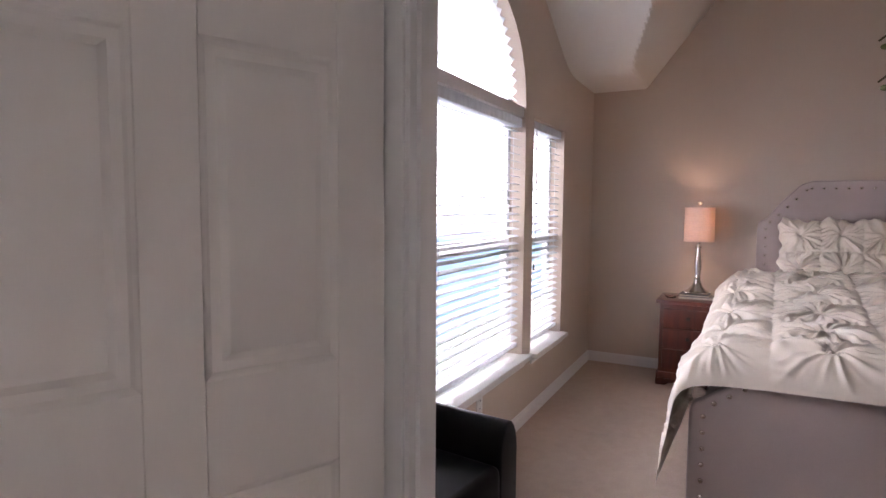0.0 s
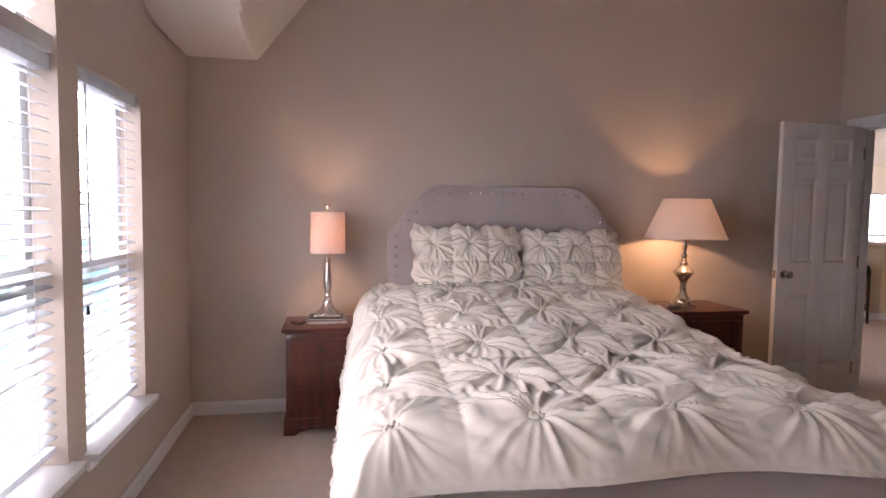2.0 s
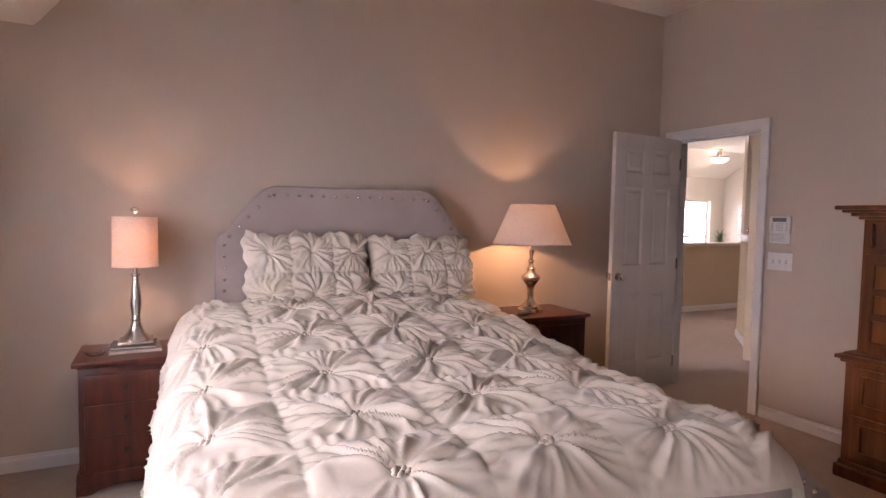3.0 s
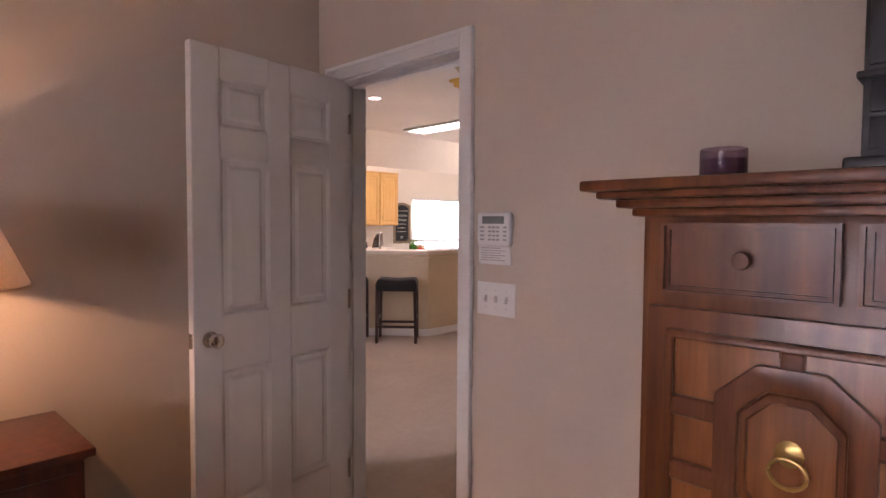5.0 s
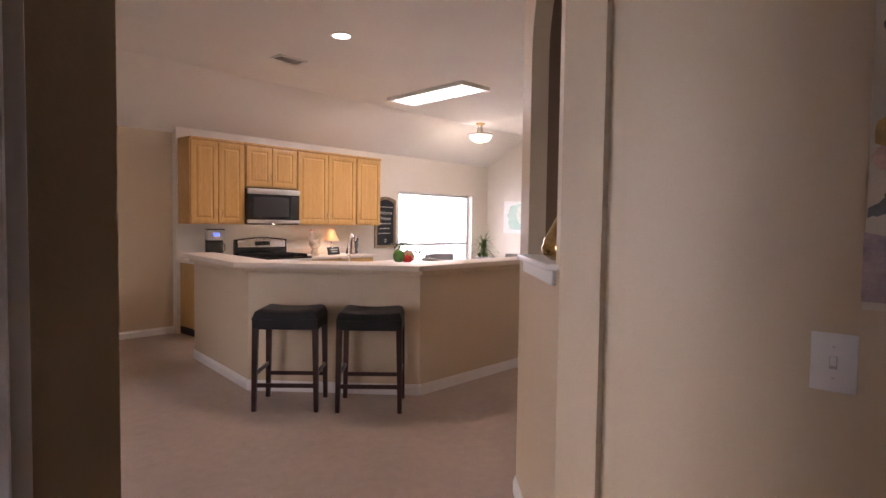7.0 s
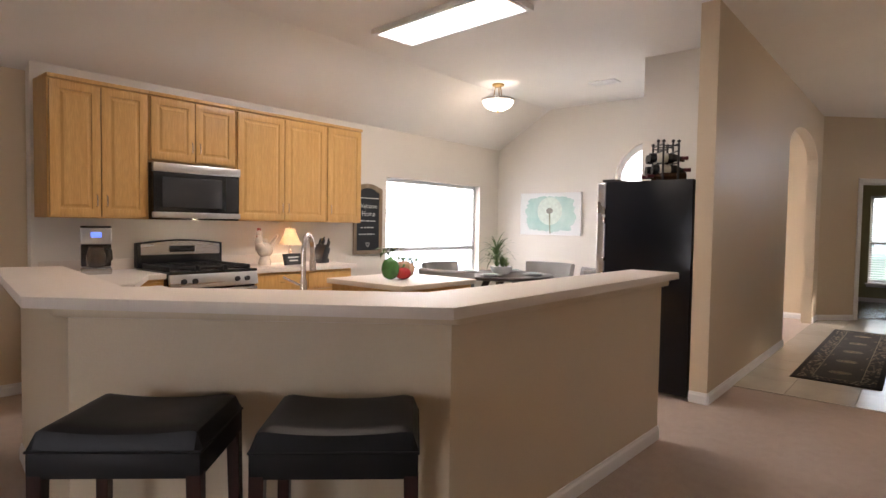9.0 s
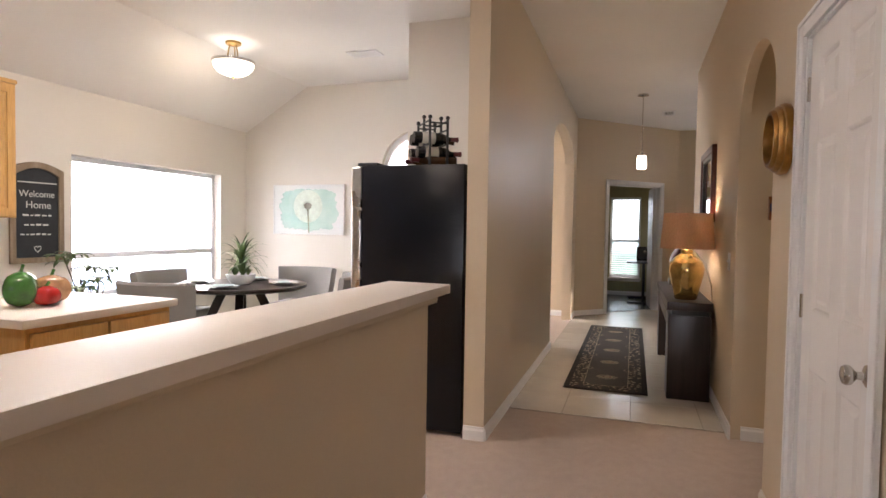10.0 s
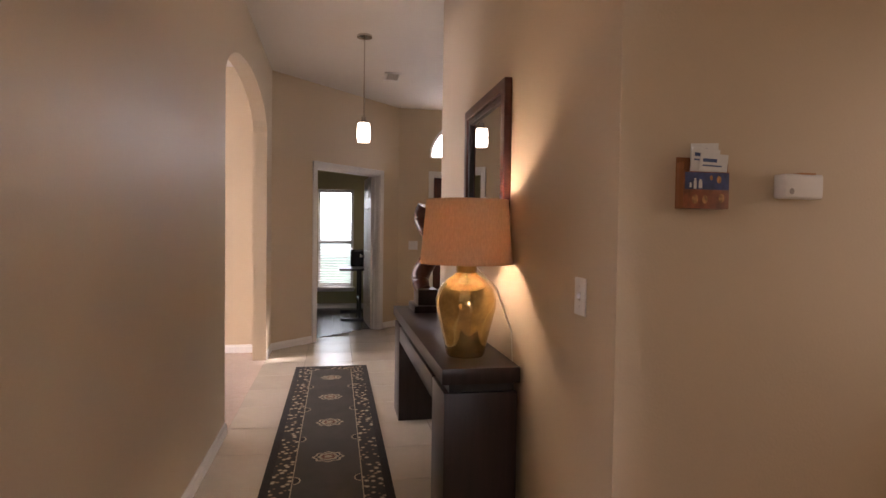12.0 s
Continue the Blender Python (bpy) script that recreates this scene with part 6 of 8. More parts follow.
def island():
    x0, x1, y0, y1 = 6.98, 7.84, 8.02, 8.86
    i = thing("kitchen_island", "honey maple island with drawers and a cream top", "kitchen island", pose(0, 0, 0))
    part("body", rbox(x0 + 0.03, y0 + 0.03, 0.10, x1 - 0.03, y1 - 0.03, 0.845, 0.003, 1), M["maple"], i)
    part("toe_kick", boxes((x0 + 0.08, y0 + 0.08, 0.012, x1 - 0.08, y1 - 0.08, 0.10)), M["espresso"], i, smooth=False)
    part("top", rbox(x0, y0, 0.845, x1, y1, 0.885, 0.008), M["counter"], i, "cream laminate top")
    m = Matrix.Translation((0, y0 + 0.03, 0))
    for k in range(2):
        a, b = x0 + 0.05 + k * 0.385, x0 + 0.42 + k * 0.385
        d = part("drawer", turned(round_edges(boxes((a, -0.02, 0.68, b, 0, 0.82)), 0.006, 2), m), M["maple"], i)
        part("drawer_pull", turned(tube([((a + b) / 2 - 0.02, -0.02, 0.75), ((a + b) / 2, -0.038, 0.75), ((a + b) / 2 + 0.02, -0.02, 0.75)], 0.0045, 8), m), M["brass"], d)
        part("door", turned(round_edges(boxes((a, -0.02, 0.13, b, 0, 0.665)), 0.006, 2), m), M["maple"], i)


island()


def vegetables():
    v = thing("ceramic_vegetables", "ceramic pepper, tomato and squash ornaments on the island", "ornament", pose(7.33, 8.42, 0.886))
    cols = {"g": plain("green_glaze", (0.05, 0.17, 0.03), 0.2, var=0.3, scale=12), "r": plain("red_glaze", (0.42, 0.02, 0.015), 0.2, var=0.2, scale=12), "o": plain("orange_glaze", (0.50, 0.26, 0.12), 0.25, var=0.3, scale=9)}
    for x, y, r, sq, c, lobes in ((-0.075, 0.0, 0.075, 1.25, "g", 4), (0.015, -0.05, 0.062, 0.85, "r", 6), (0.095, 0.02, 0.082, 0.95, "o", 7)):
        bm = ball(r, 28, 16, (0, 0, 0), (1, 1, sq))
        for w in bm.verts:
            a = math.atan2(w.co.y, w.co.x)
            k = 1 + 0.07 * math.cos(lobes * a)
            w.co.x *= k
            w.co.y *= k
            if abs(w.co.z) > 0.8 * r * sq:
                w.co.z *= 0.92
        b = part("vegetable", bm, cols[c], v, at=Matrix.Translation((x, y, r * sq * 0.93)))
        part("stalk", tube([(0, 0, r * sq * 0.85), (0.006, 0, r * sq * 1.05), (0.016, 0.004, r * sq * 1.25)], 0.009, 8, taper=[1.2, 0.8, 0.9]), cols["g"], b, "green stalk")


vegetables()


# ---- breakfast nook ----
def dining_table():
    t = thing("dining_table", "round espresso wood dining table on crossed legs", "table", pose(9.74, 9.08, 0.0))
    part("tabletop", lathe([(0, 0.715), (0.57, 0.715), (0.60, 0.728), (0.605, 0.742), (0.60, 0.755), (0, 0.755)], 56), M["espresso"], t)
    for k in range(4):
        a = k * math.pi / 2 + 0.6
        c, s = math.cos(a), math.sin(a)
        bm = bmesh.new()
        add_box(bm, 0, -0.035, 0, 0.085, 0.035, 0.80)
        part("leg", turned(round_edges(bm, 0.004, 1), Matrix.Rotation(a, 4, "Z") @ Matrix.Translation((0.42, 0, 0.012)) @ Matrix.Shear("XY", 4, (-0.45, 0)) @ Matrix.Diagonal((1, 1, 0.88, 1))), M["espresso"], t)
    part("stretcher", round_edges(boxes((-0.42, -0.03, 0.02, 0.42, 0.03, 0.07)), 0.004, 1), M["espresso"], t)
    part("stretcher", round_edges(boxes((-0.03, -0.42, 0.022, 0.03, 0.42, 0.072)), 0.004, 1), M["espresso"], t)


dining_table()
M["greyfab"] = plain("grey_chair_fabric", (0.235, 0.225, 0.215), 0.9, var=0.08, scale=4, fine=240, bump=0.35, dist=0.0015, sheen=0.2)


def dining_chair(at):
    c = thing("dining_chair", "grey fabric barrel-back dining chair on dark legs", "dining chair", at, "chairs round the dining table")
    part("seat", rbox(-0.23, -0.24, 0.38, 0.23, 0.22, 0.49, 0.03, 3), M["greyfab"], c)
    P = []
    for i in range(19):
        u = i / 9 - 1
        a = u * 1.05
        x, y = 0.29 * math.sin(a) / math.sin(1.05), 0.235 - 0.12 * (1 - math.cos(a)) / (1 - math.cos(1.05))
        P.append((x, y, a))
    bm = bmesh.new()
    prev = None
    for x, y, a in P:
        n = (math.sin(a * 0.6), math.cos(a * 0.6))
        ring = []
        for z in (0.40, 0.62, 0.83):
            lean = (z - 0.40) * 0.16
            ring.append((x + n[0] * lean, y + n[1] * lean, z))
        top = [(ring[2][0] + n[0] * k, ring[2][1] + n[1] * k, 0.83 + dz) for k, dz in ((0.015, 0.018), (0.045, 0.018))]
        back = [(p[0] + n[0] * 0.06, p[1] + n[1] * 0.06, p[2]) for p in ring[::-1]]
        cur = [bm.verts.new(q) for q in ring + top + back]
        if prev:
            for i in range(len(cur)):
                j = (i + 1) % len(cur)
                bm.faces.new((prev[i], prev[j], cur[j], cur[i]))
        else:
            bm.faces.new(cur[::-1])
        prev = cur
    bm.faces.new(prev)
    part("backrest", bm, M["greyfab"], c)
    for sx in (-1, 1):
        for y0 in (-0.21, 0.20):
            part("leg", round_edges(boxes((sx * 0.20 - 0.02, y0 - 0.02, 0.012, sx * 0.20 + 0.02, y0 + 0.02, 0.385)), 0.003, 1), M["espresso"], c)
    for x in (-0.08, 0.08):
        part("tuft_button", ball(0.010, 8, 6, (x, 0.262, 0.68), (1, 0.5, 1)), M["greyfab"], c)
    return c


_ch = dining_chair(pose(10.05, 8.40, 0, 0, 0, 206))
for x, y, r in ((10.62, 9.05, -88), (9.72, 9.80, 2), (9.02, 9.18, 96)):
    copy_thing(_ch, pose(x, y, 0, 0, 0, r))
M["china"] = plain("white_china", (0.74, 0.75, 0.74), 0.2, bump=0)
M["napkin"] = plain("aqua_napkin", (0.42, 0.52, 0.50), 0.9, var=0.1)
_pl = None
for a in (0.3, 1.87, 3.44, 5.01):
    m = pose(9.74 + 0.40 * math.cos(a), 9.08 + 0.40 * math.sin(a), 0.756, 0, 0, math.degrees(a))
    if _pl is None:
        _pl = thing("place_setting", "stacked white plates with an aqua napkin", "plate", m, "place settings on the dining table")
        part("plate", lathe([(0, 0), (0.08, 0), (0.135, 0.014), (0.138, 0.018), (0.08, 0.006), (0, 0.006)], 36), M["china"], _pl)
        part("salad_plate", lathe([(0, 0.008), (0.06, 0.008), (0.10, 0.022), (0.102, 0.026), (0.06, 0.014), (0, 0.014)], 32), M["china"], _pl)
        part("napkin", turned(rbox(-0.05, -0.085, 0.016, 0.05, 0.085, 0.030, 0.006), pose(0, 0, 0, 0, 0, 20)), M["napkin"], _pl, "folded aqua napkin")
    else:
        copy_thing(_pl, m)
M["leaf"] = plain("green_leaf", (0.07, 0.12, 0.03), 0.45, var=0.35, scale=8, fine=30)
M["leaf2"] = plain("pale_green_leaf", (0.16, 0.21, 0.08), 0.45, var=0.3, scale=8, fine=30)


def blade(l, w, droop, n=9):
    P = np.zeros((n, 3, 3))
    for i in range(n):
        u = i / (n - 1)
        ww = w * (math.sin(math.pi * (u * 0.9 + 0.08)) ** 0.6) * (1 - u * 0.55)
        x, z = l * (u - 0.25 * droop * u * u), l * (0.85 * u - droop * 1.05 * u * u)
        for j in range(3):
            P[i, j] = (x, (j - 1) * ww, z + 0.25 * ww * abs(j - 1))
    return P


def leaf_meshes(material, specs):
    return [grid_mesh("leaf", blade(*s), material) for s in specs]


def succulent_bowl():
    rnd = random.Random(9)
    p = thing("succulent_bowl", "low white bowl of green succulents on the dining table", "plant", pose(9.74, 9.08, 0.756))
    part("bowl", lathe([(0, 0), (0.085, 0), (0.12, 0.04), (0.135, 0.09), (0.128, 0.092), (0.11, 0.05), (0, 0.05)], 32), M["china"], p, "ribbed white bowl")
    part("soil", lathe([(0, 0.07), (0.122, 0.07), (0.122, 0.074), (0, 0.074)], 24), M["blackmat"], p)
    for k, (x, y, s) in enumerate(((-0.06, 0.02, 1.0), (0.06, -0.03, 0.9), (0.0, 0.07, 0.8), (0.01, -0.01, 1.5))):
        ms = leaf_meshes(M["leaf2"] if k == 1 else M["leaf"], [(0.075 * s, 0.020 * s, 0.2, 6), (0.06 * s, 0.017 * s, -0.1, 6)])
        for i in range(16):
            part("leaf", ms[i % 2], None, p, at=Matrix.Translation((x, y, 0.075)) @ Matrix.Rotation(i * 2.4, 4, "Z") @ Matrix.Rotation(radians(-10 - 40 * (i / 16)), 4, "Y"))


succulent_bowl()


def spike_plant():
    rnd = random.Random(12)
    p = thing("dracaena_plant", "tall dracaena with drooping green leaves in a pot", "plant", pose(10.62, 9.75, 0))
    part("pot", lathe([(0, 0.012), (0.13, 0.012), (0.17, 0.30), (0.18, 0.32), (0.165, 0.32), (0.15, 0.28), (0, 0.28)], 28), M["china"], p)
    part("trunk", tube([(0, 0, 0.26), (0.012, 0.0, 0.6), (-0.005, 0.01, 0.92)], 0.022, 10, taper=[1.2, 1, 0.8]), M["stem"], p)
    ms = leaf_meshes(M["leaf"], [(0.40, 0.016, 0.75), (0.34, 0.015, 0.5), (0.42, 0.014, 1.0)]) + leaf_meshes(M["leaf2"], [(0.36, 0.015, 0.65)])
    for i in range(58):
        u = i / 57
        part("leaf", ms[i % 4], None, p, at=Matrix.Translation((-0.003, 0.008, 0.80 + 0.14 * u)) @ Matrix.Rotation(i * 2.399, 4, "Z") @ Matrix.Rotation(radians(18 - 62 * u + rnd.uniform(-10, 10)), 4, "Y") @ Matrix.Scale(rnd.uniform(0.75, 1.1), 4))


spike_plant()


def umbrella_plant():
    rnd = random.Random(31)
    p = thing("umbrella_plant", "bushy green umbrella plant in a white pot by the window", "plant", pose(8.72, 9.74, 0))
    part("pot", lathe([(0, 0.012), (0.12, 0.012), (0.16, 0.28), (0.17, 0.30), (0.155, 0.30), (0.14, 0.26), (0, 0.26)], 28), M["china"], p)
    ms = leaf_meshes(M["leaf"], [(0.16, 0.034, 0.55, 6), (0.14, 0.031, 0.8, 6)]) + leaf_meshes(M["leaf2"], [(0.15, 0.034, 0.65, 6)])
    for k in range(16):
        a, h, r = k * 2.399, 0.62 + 0.40 * (k % 5) / 4 + rnd.uniform(-0.04, 0.04), 0.05 + 0.15 * rnd.random()
        tip = (r * math.cos(a), r * math.sin(a), h)
        st = part("stalk", tube([(0, 0, 0.25), (tip[0] * 0.4, tip[1] * 0.4, 0.25 + (h - 0.25) * 0.6), tip], 0.006, 6, taper=[1.3, 1, 0.6]), M["stem"], p)
        for i in range(7):
            part("leaf", ms[(k + i) % 3], None, st, at=Matrix.Translation(tip) @ Matrix.Rotation(i * 0.898 + k, 4, "Z") @ Matrix.Rotation(radians(20 + rnd.uniform(-12, 12)), 4, "Y"))


umbrella_plant()


def dandelion_print():
    y0, y1, z0, z1 = 8.90, 9.86, 1.215, 1.80
    c = thing("wall_picture", "pale teal dandelion print in a thin white frame", "picture", pose(11.4, 0, 0))
    part("canvas", boxes((-0.028, y0, z0, -0.003, y1, z1)), plain("print_white", (0.74, 0.76, 0.75), 0.6, var=0.04), c, smooth=False)
    for b in ((-0.034, y0 - 0.012, z0 - 0.012, -0.003, y0, z1 + 0.012), (-0.034, y1, z0 - 0.012, -0.003, y1 + 0.012, z1 + 0.012), (-0.034, y0, z0 - 0.012, -0.003, y1, z0), (-0.034, y0, z1, -0.003, y1, z1 + 0.012)):
        part("frame_strip", rbox(*b, 0.002, 1), M["trim"], c)
    m, nt, b = nodes_of("teal_wash")
    n = noise_node(nt, 5, 6, None, 3.3)
    r = ramp_node(nt, n.outputs["Fac"], [(0.3, (0.30, 0.47, 0.43)), (0.65, (0.46, 0.60, 0.55))])
    nt.links.new(r.outputs[0], b.inputs["Base Color"])
    rnd = random.Random(3)
    cy, cz = (y0 + y1) / 2, (z0 + z1) / 2

    def blot(ry, rz, jag, n=90):
        pts = []
        for i in range(n):
            t = 2 * math.pi * i / n
            k = 1 + jag * (noise.noise((3 * math.cos(t), 3 * math.sin(t), jag * 40)) + 0.5 * rnd.uniform(-1, 1))
            sq = 1 / max(abs(math.cos(t)), abs(math.sin(t))) ** 0.55
            pts.append((cy + ry * k * sq * math.cos(t), cz + rz * k * sq * math.sin(t)))
        return [(min(max(y, y0 + 0.004), y1 - 0.004), min(max(z, z0 + 0.004), z1 - 0.004)) for y, z in pts]

    def flat(name, pts, x, mat, label):
        pts = [p for i, p in enumerate(pts) if abs(p[0] - pts[i - 1][0]) + abs(p[1] - pts[i - 1][1]) > 1e-4]
        bm = bmesh.new()
        bm.faces.new([bm.verts.new((x, y, z)) for y, z in pts])
        slab(bm, 0.0006)
        part(name, bm, mat, c, label, smooth=False)
    flat("teal_ground", blot(0.40, 0.25, 0.10), -0.0295, m, "brushed teal ground")
    flat("seed_head", [(cy + 0.20 * math.cos(t), cz + 0.04 + 0.20 * math.sin(t)) for t in [i * 0.105 for i in range(60)]], -0.0315, plain("pale_seed_head", (0.60, 0.68, 0.60), 0.7, var=0.12, scale=20), "pale round seed head")
    flat("flower_heart", [(cy + 0.055 * math.cos(t) * (1 + 0.15 * math.sin(7 * t)), cz + 0.045 + 0.04 * math.sin(t)) for t in [i * 0.21 for i in range(30)]], -0.0335, plain("grey_heart", (0.20, 0.18, 0.15), 0.7, var=0.5, scale=60), "grey flower heart")
    flat("flower_stalk", [(cy - 0.012, cz + 0.02), (cy + 0.012, cz + 0.02), (cy - 0.008, z0 + 0.01), (cy - 0.024, z0 + 0.01)], -0.0325, plain("olive_stalk", (0.20, 0.22, 0.12), 0.7, var=0.4, scale=40), "thin flower stalk")


dandelion_print()


def chalkboard():
    c = thing("chalkboard", "arched chalkboard in a weathered wood frame, hung on the wall", "chalkboard", pose(8.70, 10.296, 0.965))
    W, H = 0.225, 0.83

    def outline(w, h, z):
        return [(-w, z), (w, z), (w, h - 0.06)] + [(w - 2 * w * i / 12, h - 0.06 + 0.06 * math.sin(math.pi * i / 12)) for i in range(1, 12)] + [(-w, h - 0.06)]
    part("frame", round_edges(frame_ring(outline(W, H, 0), outline(W - 0.045, H - 0.05, 0.045), -0.004, -0.03), 0.003, 1), wood("weathered_oak", (0.22, 0.16, 0.10), (0.38, 0.30, 0.22), 0.6), c, "weathered wood frame")
    part("slate", turned(prism(outline(W - 0.042, H - 0.047, 0.042), 0.004, 0.014), STAND), M["slate"], c, "black slate", smooth=False)
    rnd = random.Random(2)
    up = Matrix.Rotation(radians(90), 4, "X")
    text_mesh("chalk_lettering", "Welcome", 0.075, M["chalk"], c, Matrix.Translation((0.0, -0.0155, 0.565)) @ up)
    text_mesh("chalk_lettering", "Home", 0.085, M["chalk"], c, Matrix.Translation((0.01, -0.0155, 0.475)) @ up)
    heart = [(0.028 * math.sin(k) ** 3, -0.0155, 0.115 + 0.0018 * (13 * math.cos(k) - 5 * math.cos(2 * k) - 2 * math.cos(3 * k) - math.cos(4 * k))) for k in [i * math.pi / 14 for i in range(28)]]
    part("chalk_heart", tube(heart, 0.003, 5, closed=True), M["chalk"], c)
    part("chalk_rail", rbox(-0.16, -0.028, 0.655, 0.16, -0.014, 0.665, 0.002, 1), M["chalk"], c, "stick of white chalk on a small ledge")
    z = 0.385
    for i, w in enumerate((0.12, 0.11, 0.14)):
        x = -w
        while x < w - 0.02:
            l = rnd.uniform(0.02, 0.05)
            part("chalk_mark", boxes((x, -0.0158, z, min(x + l, w), -0.0142, z + 0.010 + 0.006 * rnd.random())), M["chalk"], c, smooth=False)
            x += l + 0.014
        z -= 0.078


chalkboard()


def flush_light():
    l = thing("ceiling_light", "semi-flush brass ceiling light with a white glass bowl, lit", "ceiling light", pose(9.75, 9.18, 2.998))
    part("canopy", lathe([(0, 0), (0.07, 0), (0.07, -0.02), (0.03, -0.035), (0, -0.035)], 24), M["brass"], l)
    for a in (0.4, 2.5, 4.6):
        part("arm", tube([(0.035 * math.cos(a), 0.035 * math.sin(a), -0.03), (0.06 * math.cos(a), 0.06 * math.sin(a), -0.17)], 0.006, 8), M["brass"], l)
    part("band", lathe([(0.185, -0.20), (0.195, -0.20), (0.197, -0.175), (0.185, -0.172), (0.185, -0.20)], 40), M["chrome"], l)
    part("bowl", lathe([(0.185, -0.195), (0.175, -0.235), (0.14, -0.275), (0.08, -0.30), (0, -0.308), (0, -0.303), (0.078, -0.295), (0.136, -0.27), (0.17, -0.232), (0.18, -0.195), (0.185, -0.195)], 40), glowing("lit_white_glass", (1.0, 0.93, 0.80), 2.0), l, "glowing white glass bowl")
    part("finial", lathe([(0, -0.335), (0.008, -0.33), (0.012, -0.318), (0.006, -0.306), (0, -0.306)], 12), M["brass"], l)


flush_light()
_l = thing("ceiling_tube_light", "recessed fluorescent ceiling panel, lit", "ceiling light", pose(7.72, 8.27, 2.998, 0, 0, -3.5))
for b in ((-0.24, -0.68, -0.045, -0.20, 0.68, 0), (0.20, -0.68, -0.045, 0.24, 0.68, 0), (-0.20, -0.68, -0.045, 0.20, -0.64, 0), (-0.20, 0.64, -0.045, 0.20, 0.68, 0)):
    part("frame", rbox(*b, 0.006), M["trim"], _l)
part("diffuser", boxes((-0.20, -0.64, -0.020, 0.20, 0.64, -0.012)), glowing("lit_diffuser", (1.0, 0.97, 0.92), 3.0), _l, "glowing diffuser", smooth=False)
for x in (-0.085, 0.085):
    part("tube", tube([(x, -0.60, -0.034), (x, 0.60, -0.034)], 0.013, 10), glowing("lit_tube", (1.0, 0.98, 0.94), 7.0), _l, "lit fluorescent tube")
_l = thing("downlight", "round recessed ceiling downlight, lit", "downlight", pose(5.605, 7.424, 3.0))
part("trim_ring", lathe([(0.075, -0.002), (0.10, -0.002), (0.10, -0.010), (0.075, -0.008), (0.075, -0.002)], 32), M["trim"], _l)
part("lens", lathe([(0, -0.004), (0.074, -0.004), (0.074, -0.0005), (0, -0.0005)], 32), glowing("lit_lens", (1.0, 0.92, 0.8), 8.0), _l, "glowing lens")


def ceiling_vent(at, w=0.32, d=0.18):
    v = thing("ceiling_vent", "white slotted ceiling air vent", "vent", at, "ceiling vents")
    for b in ((-w / 2, -d / 2, w / 2, -d / 2 + 0.025), (-w / 2, d / 2 - 0.025, w / 2, d / 2), (-w / 2, -d / 2 + 0.025, -w / 2 + 0.025, d / 2 - 0.025), (w / 2 - 0.025, -d / 2 + 0.025, w / 2, d / 2 - 0.025)):
        part("frame", boxes((b[0], b[1], -0.012, b[2], b[3], -0.001)), M["trim"], v, smooth=False)
    part("backing", boxes((-w / 2 + 0.02, -d / 2 + 0.02, -0.003, w / 2 - 0.02, d / 2 - 0.02, -0.0012)), M["blackmat"], v, smooth=False)
    n = 7
    for i in range(n):
        y = -d / 2 + 0.03 + (d - 0.06) * i / (n - 1)
        part("slat", turned(boxes((-w / 2 + 0.025, -0.007, -0.001, w / 2 - 0.025, 0.007, 0.0005)), Matrix.Translation((0, y, -0.008)) @ Matrix.Rotation(radians(35), 4, "X")), M["trim"], v, smooth=False)
    return v


_v = ceiling_vent(pose(5.71, 8.41, 2.998))
copy_thing(_v, pose(10.38, 8.14, 2.998, 0, 0, 90))
copy_thing(_v, pose(14.06, 5.18, 2.998))


def refrigerator():
    f = thing("refrigerator", "black textured refrigerator with grey doors", "refrigerator", pose(8.66, 6.60, 0))
    part("body", rbox(0, 0, 0.02, 0.92, 0.70, 1.70, 0.008), M["fridge"], f)
    part("door", rbox(0.003, 0.705, 0.06, 0.45, 0.775, 1.695, 0.012, 3), M["steel"], f, "stainless door")
    part("door", rbox(0.457, 0.705, 0.06, 0.917, 0.775, 1.695, 0.012, 3), M["steel"], f, "stainless door")
    part("hinge_cover", rbox(0.02, 0.60, 1.70, 0.30, 0.74, 1.722, 0.006), M["blackmat"], f)
    part("kick_plate", boxes((0.02, 0.70, 0.014, 0.90, 0.74, 0.055)), M["blackmat"], f, smooth=False)


refrigerator()


